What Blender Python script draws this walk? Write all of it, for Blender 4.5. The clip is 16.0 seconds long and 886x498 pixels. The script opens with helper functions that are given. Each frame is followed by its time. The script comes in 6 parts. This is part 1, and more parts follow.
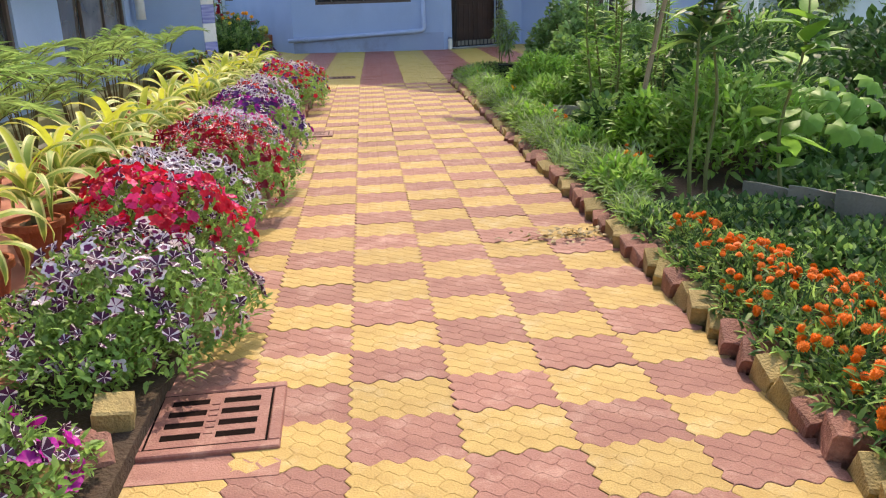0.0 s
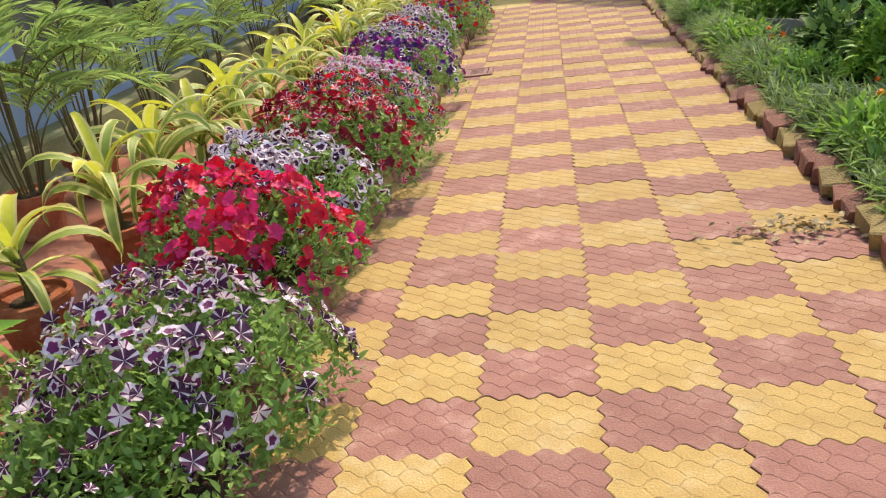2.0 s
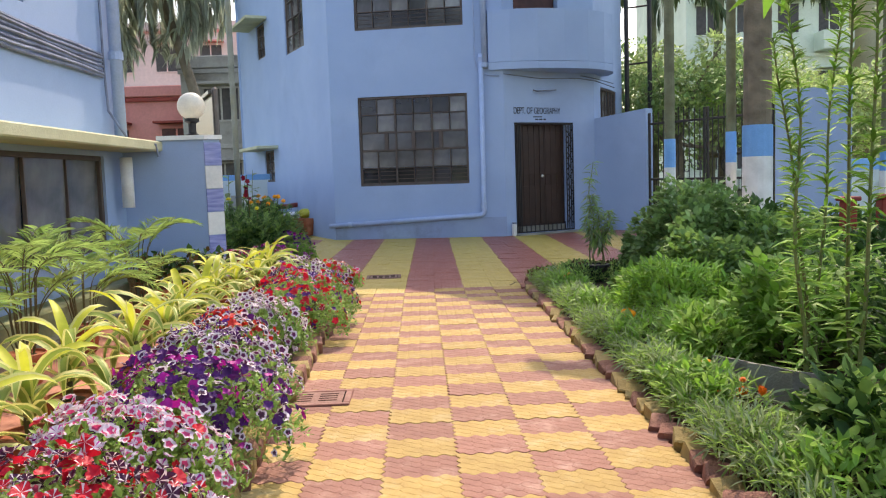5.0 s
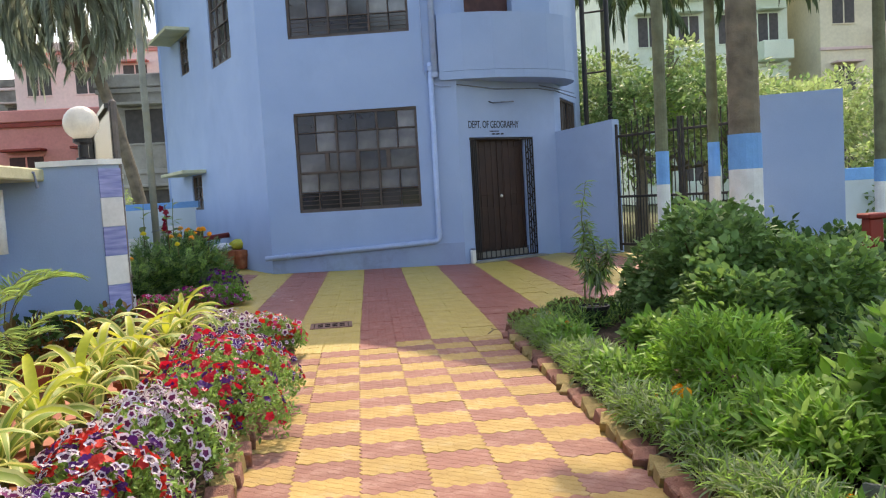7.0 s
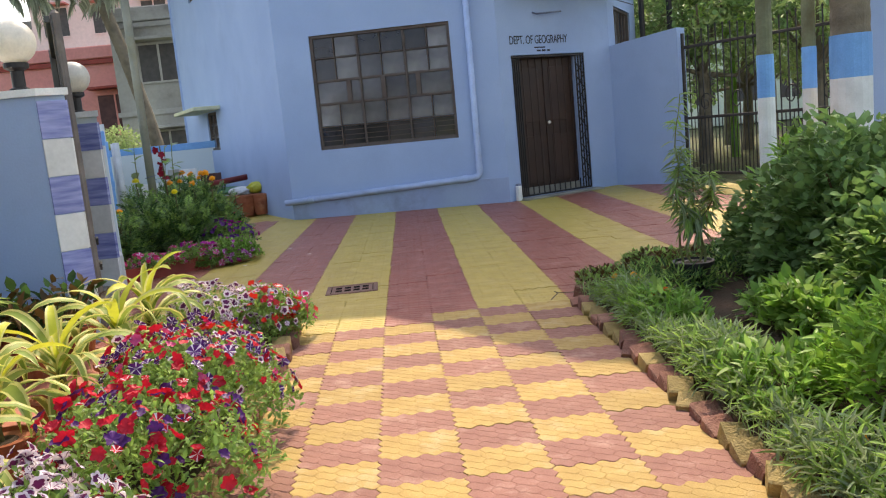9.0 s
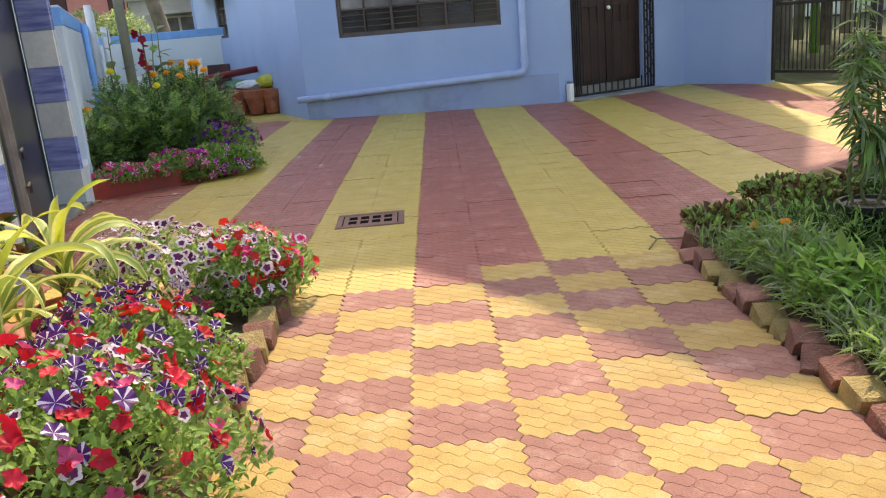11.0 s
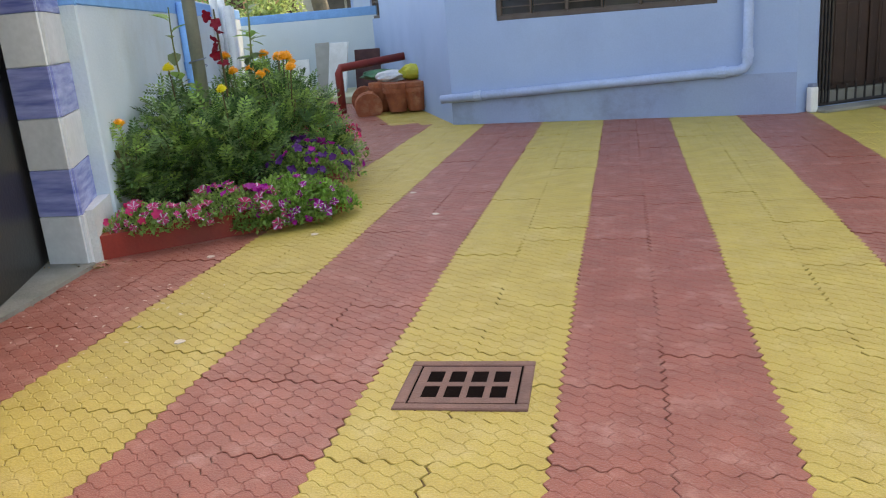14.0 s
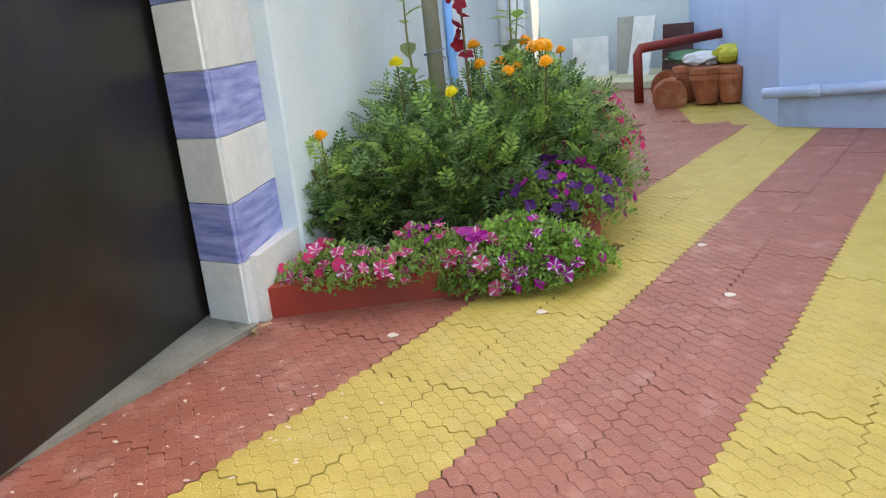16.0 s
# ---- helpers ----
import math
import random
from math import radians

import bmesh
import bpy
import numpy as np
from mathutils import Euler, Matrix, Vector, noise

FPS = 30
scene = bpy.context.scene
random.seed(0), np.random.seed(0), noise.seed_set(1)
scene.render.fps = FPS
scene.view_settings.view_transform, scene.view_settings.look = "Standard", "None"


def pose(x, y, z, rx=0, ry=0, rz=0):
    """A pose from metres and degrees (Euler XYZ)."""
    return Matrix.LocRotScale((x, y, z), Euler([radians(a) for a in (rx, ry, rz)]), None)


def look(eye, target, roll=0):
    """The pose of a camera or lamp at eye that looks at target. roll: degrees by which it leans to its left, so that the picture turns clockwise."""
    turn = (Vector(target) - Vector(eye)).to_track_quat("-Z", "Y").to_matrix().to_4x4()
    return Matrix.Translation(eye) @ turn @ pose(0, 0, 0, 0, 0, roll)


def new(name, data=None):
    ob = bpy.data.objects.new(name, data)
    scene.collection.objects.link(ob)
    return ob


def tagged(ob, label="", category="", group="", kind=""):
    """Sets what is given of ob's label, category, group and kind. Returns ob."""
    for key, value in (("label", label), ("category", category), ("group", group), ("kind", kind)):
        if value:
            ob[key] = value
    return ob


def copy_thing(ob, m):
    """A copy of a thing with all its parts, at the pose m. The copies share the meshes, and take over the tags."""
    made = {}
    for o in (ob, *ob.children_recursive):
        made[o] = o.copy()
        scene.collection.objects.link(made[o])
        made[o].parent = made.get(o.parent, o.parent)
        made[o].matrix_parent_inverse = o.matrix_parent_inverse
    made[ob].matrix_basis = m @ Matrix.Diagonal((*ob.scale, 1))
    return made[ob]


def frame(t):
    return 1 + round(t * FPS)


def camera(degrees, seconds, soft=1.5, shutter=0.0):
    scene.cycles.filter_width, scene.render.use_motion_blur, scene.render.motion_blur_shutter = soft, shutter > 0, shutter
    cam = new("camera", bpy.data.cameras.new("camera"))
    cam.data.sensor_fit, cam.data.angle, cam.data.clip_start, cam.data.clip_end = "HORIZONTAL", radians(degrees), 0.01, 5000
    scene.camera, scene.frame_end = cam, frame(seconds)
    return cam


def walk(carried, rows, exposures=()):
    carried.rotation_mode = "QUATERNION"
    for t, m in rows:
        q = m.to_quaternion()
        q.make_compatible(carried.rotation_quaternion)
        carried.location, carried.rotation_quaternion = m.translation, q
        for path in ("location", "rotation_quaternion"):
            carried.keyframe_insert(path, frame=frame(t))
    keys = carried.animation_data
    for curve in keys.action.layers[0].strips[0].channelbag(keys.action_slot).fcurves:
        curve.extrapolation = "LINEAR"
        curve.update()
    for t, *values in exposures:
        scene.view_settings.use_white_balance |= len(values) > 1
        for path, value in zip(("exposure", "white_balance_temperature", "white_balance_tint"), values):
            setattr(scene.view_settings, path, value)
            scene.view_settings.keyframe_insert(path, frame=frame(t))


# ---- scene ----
cam = camera(57.1, 16.0, soft=1.15)
PATH = [
    (0, (0.038, 0.508, 1.134), (0.199, 2.411, 0.538), -1.9),
    (0.5, (0.077, 0.759, 1.132), (-0.009, 2.674, 0.562), -3.7),
    (1, (0.126, 1.004, 1.125), (-0.096, 2.872, 0.446), -4.2),
    (1.5, (0.153, 1.258, 1.126), (-0.173, 3.051, 0.303), -6.6),
    (2, (0.194, 1.507, 1.148), (-0.116, 3.332, 0.39), -8.0),
    (2.5, (0.248, 1.81, 1.122), (0.182, 3.707, 0.492), -4.0),
    (3, (0.255, 2.088, 1.159), (0.355, 4.041, 0.739), -2.0),
    (3.5, (0.244, 2.367, 1.15), (0.303, 4.348, 0.877), -2.6),
    (4, (0.208, 2.684, 1.143), (0.203, 4.669, 0.898), -2.8),
    (4.5, (0.165, 3.046, 1.15), (0.195, 5.035, 0.938), -2.2),
    (6.8, (-0.011, 4.837, 1.229), (0.142, 6.826, 1.092), -3.4),
    (7, (0.002, 5.018, 1.234), (0.201, 7.003, 1.094), -3.4),
    (7.5, (0.032, 5.412, 1.198), (0.284, 7.392, 1.066), -3.6),
    (8, (0.057, 5.813, 1.192), (0.255, 7.795, 1.02), -4.2),
    (8.5, (0.067, 6.224, 1.198), (0.229, 8.207, 0.991), -4.9),
    (9, (0.106, 6.627, 1.192), (0.199, 8.603, 0.896), -5.5),
    (9.2, (0.107, 6.781, 1.177), (0.174, 8.746, 0.814), -4.7),
    (11.3, (0.058, 8.456, 1.099), (0.038, 10.383, 0.565), -5.3),
    (11.5, (0.079, 8.623, 1.107), (0.029, 10.556, 0.595), -5.6),
    (12, (0.079, 9.005, 1.089), (-0.011, 10.945, 0.612), -4.2),
    (12.5, (0.1, 9.42, 1.107), (-0.03, 11.361, 0.644), -4.4),
    (13, (0.127, 9.831, 1.118), (-0.136, 11.745, 0.6), -5.6),
    (13.5, (0.113, 10.276, 1.106), (-0.241, 12.161, 0.537), -5.3),
    (14, (0.127, 10.701, 1.101), (-0.291, 12.579, 0.553), -4.9),
    (14.5, (0.081, 11.114, 1.101), (-0.472, 12.953, 0.543), -3.8),
    (15, (0.028, 11.457, 1.122), (-0.72, 13.228, 0.572), -4.6),
    (15.5, (-0.022, 11.834, 1.141), (-0.947, 13.527, 0.616), -5.7),
    (16, (-0.133, 12.199, 1.136), (-1.223, 13.783, 0.586), -6.1),
]
SKY_STRENGTH, SUN_STRENGTH, BUILDING_HEIGHT = 0.15, 1.35, 7.4
EXPOSURES = [(0.0, 1.6, 7800, 14), (1.4, 1.47, 7800, 14), (2.2, 1.45, 7800, 14), (3.1, 1.6, 7900, 14), (4.5, 1.68, 8000, 15), (9.0, 1.7, 8400, 15), (12.5, 1.98, 8700, 15), (14.0, 2.15, 9200, 14), (16.0, 2.58, 9800, 13)]
walk(cam, [(t, look(eye, target, roll)) for t, eye, target, roll in PATH], EXPOSURES)

# ---- sky and sun ----
SUN_EL, SUN_AZ = radians(48), radians(12)          # azimuth: from +y towards +x
world = bpy.data.worlds.new("sky")
scene.world = world
world.use_nodes = True
wn = world.node_tree
sky = wn.nodes.new("ShaderNodeTexSky")
sky.sky_type = "NISHITA"
sky.sun_disc = False
sky.sun_elevation = SUN_EL
sky.sun_rotation = SUN_AZ
sky.dust_density = 1.5
sky.air_density = 1.0
wn.nodes["Background"].inputs["Strength"].default_value = SKY_STRENGTH
wn.links.new(sky.outputs[0], wn.nodes["Background"].inputs["Color"])
sun_data = bpy.data.lights.new("sun", "SUN")
sun_data.energy = SUN_STRENGTH
sun_data.angle = radians(0.6)
sun_data.color = (1.0, 0.94, 0.84)
sun = new("sun", sun_data)
sun.matrix_world = look((0, 0, 0), (-math.sin(SUN_AZ) * math.cos(SUN_EL), -math.cos(SUN_AZ) * math.cos(SUN_EL), -math.sin(SUN_EL)))
sun.location = (10, 30, 30)


# ---- materials ----
def rgb(r, g, b):
    """Linear colour from 0-255 display values."""
    return tuple(((v / 255 + 0.055) / 1.055) ** 2.4 if v > 10 else v / 3294.6 for v in (r, g, b))


def surface(name, colour, second=None, rough=0.7, scale=6.0, fine=60.0, bump=0.15, spread=0.12, stain=None, stain_scale=1.2,
            stain_amount=0.5, metal=0.0, translucent=0.0, per="object", amount=0.5, spec=0.4, coords="object", stretch=None, speckle=0.3):
    """A procedural surface: base colour, a second colour in patches, fine grain, stains, and a shade that differs from piece to piece."""
    m = bpy.data.materials.new(name)
    m.use_nodes = True
    t = m.node_tree
    n, l = t.nodes, t.links
    b = n["Principled BSDF"]
    b.inputs["Roughness"].default_value = rough
    b.inputs["Metallic"].default_value = metal
    b.inputs["Specular IOR Level"].default_value = spec
    tc = n.new("ShaderNodeTexCoord")
    geo = n.new("ShaderNodeNewGeometry")
    vec = tc.outputs["Object"] if coords == "object" else geo.outputs["Position"]
    if stretch:
        mp = n.new("ShaderNodeMapping")
        mp.inputs["Scale"].default_value = stretch
        l.new(vec, mp.inputs["Vector"])
        vec = mp.outputs["Vector"]
    big = n.new("ShaderNodeTexNoise")
    big.inputs["Scale"].default_value = scale
    big.inputs["Detail"].default_value = 5
    l.new(vec, big.inputs["Vector"])
    small = n.new("ShaderNodeTexNoise")
    small.inputs["Scale"].default_value = fine
    small.inputs["Detail"].default_value = 3
    l.new(vec, small.inputs["Vector"])
    second = second or tuple(c * 0.8 for c in colour)
    ramp = n.new("ShaderNodeMapRange")
    ramp.inputs["From Min"].default_value, ramp.inputs["From Max"].default_value = 0.5 - amount * 0.35, 0.5 + amount * 0.35
    l.new(big.outputs["Fac"], ramp.inputs["Value"])
    mix = n.new("ShaderNodeMixRGB")
    mix.inputs["Color1"].default_value, mix.inputs["Color2"].default_value = (*colour, 1), (*second, 1)
    l.new(ramp.outputs["Result"], mix.inputs["Fac"])
    out = mix.outputs["Color"]
    if stain:
        st = n.new("ShaderNodeTexNoise")
        st.inputs["Scale"].default_value = stain_scale
        st.inputs["Detail"].default_value = 9
        st.inputs["Roughness"].default_value = 0.7
        l.new(geo.outputs["Position"], st.inputs["Vector"])
        sr = n.new("ShaderNodeMapRange")
        sr.inputs["From Min"].default_value, sr.inputs["From Max"].default_value = 0.52, 0.72
        sr.inputs["To Max"].default_value = stain_amount
        l.new(st.outputs["Fac"], sr.inputs["Value"])
        sm = n.new("ShaderNodeMixRGB")
        sm.inputs["Color2"].default_value = (*stain, 1)
        l.new(sr.outputs["Result"], sm.inputs["Fac"])
        l.new(out, sm.inputs["Color1"])
        out = sm.outputs["Color"]
    hsv = n.new("ShaderNodeHueSaturation")
    l.new(out, hsv.inputs["Color"])
    val = n.new("ShaderNodeMath")
    val.operation = "MULTIPLY_ADD"
    val.inputs[1].default_value = spread * 2
    val.inputs[2].default_value = 1 - spread
    if per == "object":
        l.new(n.new("ShaderNodeObjectInfo").outputs["Random"], val.inputs[0])
    else:
        l.new(geo.outputs["Random Per Island"], val.inputs[0])
    grain = n.new("ShaderNodeMath")
    grain.operation = "MULTIPLY_ADD"
    grain.inputs[1].default_value = speckle
    l.new(small.outputs["Fac"], grain.inputs[0])
    sub = n.new("ShaderNodeMath")
    sub.operation = "SUBTRACT"
    sub.inputs[1].default_value = speckle / 2
    l.new(val.outputs[0], sub.inputs[0])
    l.new(sub.outputs[0], grain.inputs[2])
    l.new(grain.outputs[0], hsv.inputs["Value"])
    l.new(hsv.outputs["Color"], b.inputs["Base Color"])
    if bump:
        bp = n.new("ShaderNodeBump")
        bp.inputs["Strength"].default_value = bump
        bp.inputs["Distance"].default_value = 0.02
        l.new(small.outputs["Fac"], bp.inputs["Height"])
        l.new(bp.outputs["Normal"], b.inputs["Normal"])
    if translucent:
        tr = n.new("ShaderNodeBsdfTranslucent")
        l.new(hsv.outputs["Color"], tr.inputs["Color"])
        ms = n.new("ShaderNodeMixShader")
        ms.inputs["Fac"].default_value = translucent
        l.new(b.outputs[0], ms.inputs[1])
        l.new(tr.outputs[0], ms.inputs[2])
        l.new(ms.outputs[0], n["Material Output"].inputs["Surface"])
    return m


def leafy(name, colour, second=None, trans=0.35, rough=0.5, spread=0.35, spec=0.3):
    return surface(name, colour, second, rough=rough, scale=3, fine=40, bump=0.0, spread=spread, translucent=trans, per="island", amount=0.8, spec=spec)


YELLOW_PAVE = surface("yellow_paver", rgb(184, 155, 93), rgb(168, 138, 80), rough=0.8, scale=9, fine=180, bump=0.25, spread=0.09, stain=rgb(196, 180, 142), stain_scale=4.5, stain_amount=0.6, speckle=0.6)
RED_PAVE = surface("red_paver", rgb(156, 110, 96), rgb(140, 95, 83), rough=0.78, scale=9, fine=180, bump=0.25, spread=0.1, stain=rgb(196, 160, 142), stain_scale=5, stain_amount=0.65, speckle=0.6)
YELLOW_STRIPE = surface("yellow_stripe_paver", rgb(194, 170, 86), rgb(179, 154, 76), rough=0.45, scale=7, fine=160, bump=0.25, spread=0.06, stain=rgb(206, 188, 130), stain_scale=5, stain_amount=0.5, speckle=0.55)
RED_STRIPE = surface("red_stripe_paver", rgb(164, 97, 80), rgb(148, 86, 71), rough=0.38, scale=7, fine=160, bump=0.25, spread=0.07, stain=rgb(204, 158, 142), stain_scale=6.5, stain_amount=0.6, speckle=0.6)
JOINT = surface("joint_sand", rgb(120, 92, 66), rgb(96, 74, 56), rough=0.95, fine=220, bump=0.3)
SOIL = surface("soil", rgb(84, 64, 46), rgb(58, 46, 34), rough=0.95, scale=4, fine=70, bump=0.6, coords="world")
GRASS_GROUND = surface("garden_ground", rgb(74, 70, 40), rgb(60, 78, 34), rough=0.95, scale=0.9, fine=30, bump=0.6, coords="world", amount=0.7)
RED_FLOOR = surface("red_oxide_floor", rgb(184, 120, 98), rgb(166, 104, 86), rough=0.6, scale=2.2, fine=90, bump=0.08, stain=rgb(206, 160, 136), stain_scale=1.4, stain_amount=0.7, coords="world")
CEMENT = surface("grey_cement", rgb(150, 146, 134), rgb(120, 118, 108), rough=0.9, scale=3, fine=80, bump=0.3, stain=rgb(96, 100, 84), coords="world")
MOSSY = surface("mossy_plinth", rgb(150, 152, 110), rgb(112, 118, 84), rough=0.9, scale=3, fine=60, bump=0.3, stain=rgb(176, 176, 150), coords="world")
BLUE_WALL = surface("blue_painted_plaster", rgb(157, 180, 212), rgb(147, 171, 206), rough=0.75, scale=1.1, fine=70, bump=0.08, stain=rgb(140, 160, 194), stain_scale=0.9, stain_amount=0.5, coords="world", spread=0.0, speckle=0.12)
PALE_WALL = surface("pale_plaster", rgb(206, 217, 221), rgb(194, 208, 213), rough=0.85, scale=1.4, fine=60, bump=0.15, stain=rgb(184, 190, 184), stain_scale=1.1, stain_amount=0.5, coords="world", spread=0.0, speckle=0.08)
SKYBLUE = surface("sky_blue_paint", rgb(116, 178, 232), rgb(106, 164, 220), rough=0.6, coords="world")
WHITE = surface("white_paint", rgb(232, 232, 228), rgb(214, 214, 208), rough=0.6, fine=90, bump=0.1, stain=rgb(186, 182, 168), stain_amount=0.4, coords="world")
TILE_BLUE = surface("blue_glazed_tile", rgb(96, 106, 170), rgb(164, 172, 218), rough=0.25, scale=5, fine=14, bump=0.03, amount=0.7, coords="world", stretch=(0.9, 0.9, 7.0))
TILE_WHITE = surface("white_glazed_tile", rgb(222, 222, 220), rgb(206, 208, 206), rough=0.3, scale=4, fine=30, bump=0.03)
CREAM = surface("cream_ledge_paint", rgb(208, 206, 172), rgb(188, 186, 150), rough=0.8, scale=2, fine=60, bump=0.2, stain=rgb(140, 142, 116), coords="world")
BRICK_RED = surface("red_brick", rgb(142, 96, 82), rgb(116, 80, 66), rough=0.85, scale=14, fine=120, bump=0.5, spread=0.18, stain=rgb(196, 150, 128), stain_scale=9, stain_amount=0.6)
BRICK_YELLOW = surface("yellow_brick", rgb(168, 146, 94), rgb(136, 116, 74), rough=0.85, scale=14, fine=120, bump=0.5, spread=0.15, stain=rgb(120, 108, 60), stain_scale=9, stain_amount=0.6)
TERRACOTTA = surface("terracotta", rgb(172, 98, 64), rgb(146, 80, 54), rough=0.85, scale=9, fine=110, bump=0.3, spread=0.15, stain=rgb(196, 150, 118), stain_scale=7, stain_amount=0.5)
GRATE_RED = surface("red_painted_iron", rgb(140, 90, 78), rgb(124, 76, 66), rough=0.6, scale=8, fine=120, bump=0.25, stain=rgb(190, 150, 130), stain_scale=8)
GRATE_BROWN = surface("brown_iron", rgb(142, 102, 88), rgb(118, 86, 74), rough=0.6, scale=8, fine=120, bump=0.25)
PIT_SHADE = surface("pit_shade_black", rgb(26, 17, 14), rough=1.0, spec=0.05)
BLACK_GATE = surface("black_gate_paint", rgb(22, 21, 20), rgb(44, 38, 30), rough=0.3, scale=1.3, fine=50, bump=0.06, stain=rgb(70, 62, 52), stain_scale=2, stain_amount=0.35, spec=0.6)
# black gate's stile, greyed to hold sun haze and reflection in its colour
GATE_POST = surface("hazed_grey_iron", rgb(112, 104, 98), rgb(84, 78, 74), rough=0.6, scale=3, fine=60, bump=0.15, stain=rgb(140, 132, 122), stain_scale=3)
BLACK_IRON = surface("black_iron", rgb(34, 32, 32), rgb(52, 46, 42), rough=0.5, fine=90, bump=0.1)
DOOR_WOOD = surface("dark_brown_door", rgb(60, 40, 32), rgb(48, 32, 26), rough=0.5, scale=5, fine=60, bump=0.15)
WINDOW_STEEL = surface("grey_brown_steel", rgb(92, 82, 76), rgb(80, 66, 60), rough=0.6, fine=90)
GLASS_PANE = surface("dusty_pane", rgb(66, 66, 68), rgb(112, 110, 108), rough=0.1, scale=2.6, fine=14, bump=0.06, spread=0.75, spec=0.9)
GLASS_DARK = surface("dark_pane", rgb(38, 38, 40), rgb(58, 56, 54), rough=0.12, scale=2.6, fine=14, bump=0.05, spread=0.4, spec=0.7)
PLINTH_GREY = surface("grey_blue_plinth", rgb(150, 168, 198), rgb(138, 156, 188), rough=0.85, scale=1.6, fine=70, bump=0.15, stain=rgb(112, 118, 126), stain_scale=1.3, stain_amount=0.6, coords="world", spread=0.0, speckle=0.15)
PIPE_BLUE = surface("blue_pvc", rgb(164, 184, 216), rgb(152, 172, 204), rough=0.5, fine=50, bump=0.05, coords="world")
PIPE_WHITE = surface("white_pvc", rgb(226, 228, 226), rough=0.4, bump=0.03)
CABLE = surface("grey_cable", rgb(128, 138, 160), rgb(96, 104, 122), rough=0.6, bump=0.05)
GALV = surface("galvanised_pole", rgb(142, 142, 128), rgb(116, 118, 106), rough=0.6, metal=0.2, scale=4, fine=70, stain=rgb(150, 140, 90), coords="world")
GLOBE = surface("white_globe_glass", rgb(240, 236, 224), rough=0.3, bump=0.0, translucent=0.3)
RED_PAINT = surface("red_paint", rgb(150, 50, 36), rgb(126, 44, 36), rough=0.55, scale=3, fine=70, bump=0.12, stain=rgb(120, 66, 50), coords="world")
PINK_WALL = surface("pink_render", rgb(224, 150, 140), rgb(210, 134, 126), rough=0.85, scale=0.5, fine=12, coords="world", stain=rgb(190, 120, 110), stain_scale=0.4)
MINT_WALL = surface("pale_green_facade", rgb(214, 224, 206), rgb(196, 208, 188), rough=0.85, scale=0.4, fine=20, bump=0.05, stain=rgb(160, 168, 156), stain_scale=0.5, stain_amount=0.5, coords="world", spread=0.0)
GREY_WALL = surface("weathered_render", rgb(178, 176, 166), rgb(126, 122, 116), rough=0.9, scale=0.5, fine=10, coords="world", stain=rgb(90, 86, 82), stain_scale=0.5, stain_amount=0.8)
CREAM_WALL = surface("cream_render", rgb(214, 206, 178), rgb(196, 190, 168), rough=0.9, scale=0.3, fine=8, coords="world", stain=rgb(160, 154, 136), stain_scale=0.3)
PALE_BLDG = surface("pale_pink_render", rgb(226, 200, 192), rgb(206, 184, 180), rough=0.9, scale=0.3, fine=8, coords="world")
DARK_OPENING = surface("dark_opening", rgb(58, 56, 56), rgb(76, 72, 70), rough=0.5)
DARK_WINDOW = surface("dark_brown_shutter", rgb(92, 58, 56), rgb(70, 44, 44), rough=0.7)
BARK = surface("palm_bark", rgb(138, 124, 104), rgb(104, 94, 78), rough=0.9, scale=5, fine=40, bump=0.6, coords="world")
TAN_BARK = surface("tan_bark", rgb(172, 150, 116), rgb(136, 116, 88), rough=0.85, scale=5, fine=40, bump=0.4, coords="world")
BARK_GREEN = surface("ringed_green_bark", rgb(126, 128, 98), rgb(102, 100, 76), rough=0.85, scale=6, fine=40, bump=0.4, coords="world")
STEM = surface("green_brown_stem", rgb(96, 96, 54), rgb(92, 70, 44), rough=0.7, scale=6, fine=60, bump=0.2)
CLOTH_WHITE = surface("white_plastic_sack", rgb(222, 222, 220), rgb(190, 196, 200), rough=0.5, scale=9)
CLOTH_GREEN = surface("green_plastic_sheet", rgb(70, 132, 92), rgb(50, 104, 76), rough=0.5, scale=9)
CLOTH_YELLOW = surface("yellow_green_plastic", rgb(206, 200, 74), rgb(170, 172, 54), rough=0.5, scale=9)
INK = surface("black_sign_paint", rgb(30, 30, 40), rough=0.6, bump=0)
PEBBLE = surface("pale_petal", rgb(226, 214, 200), rough=0.8)


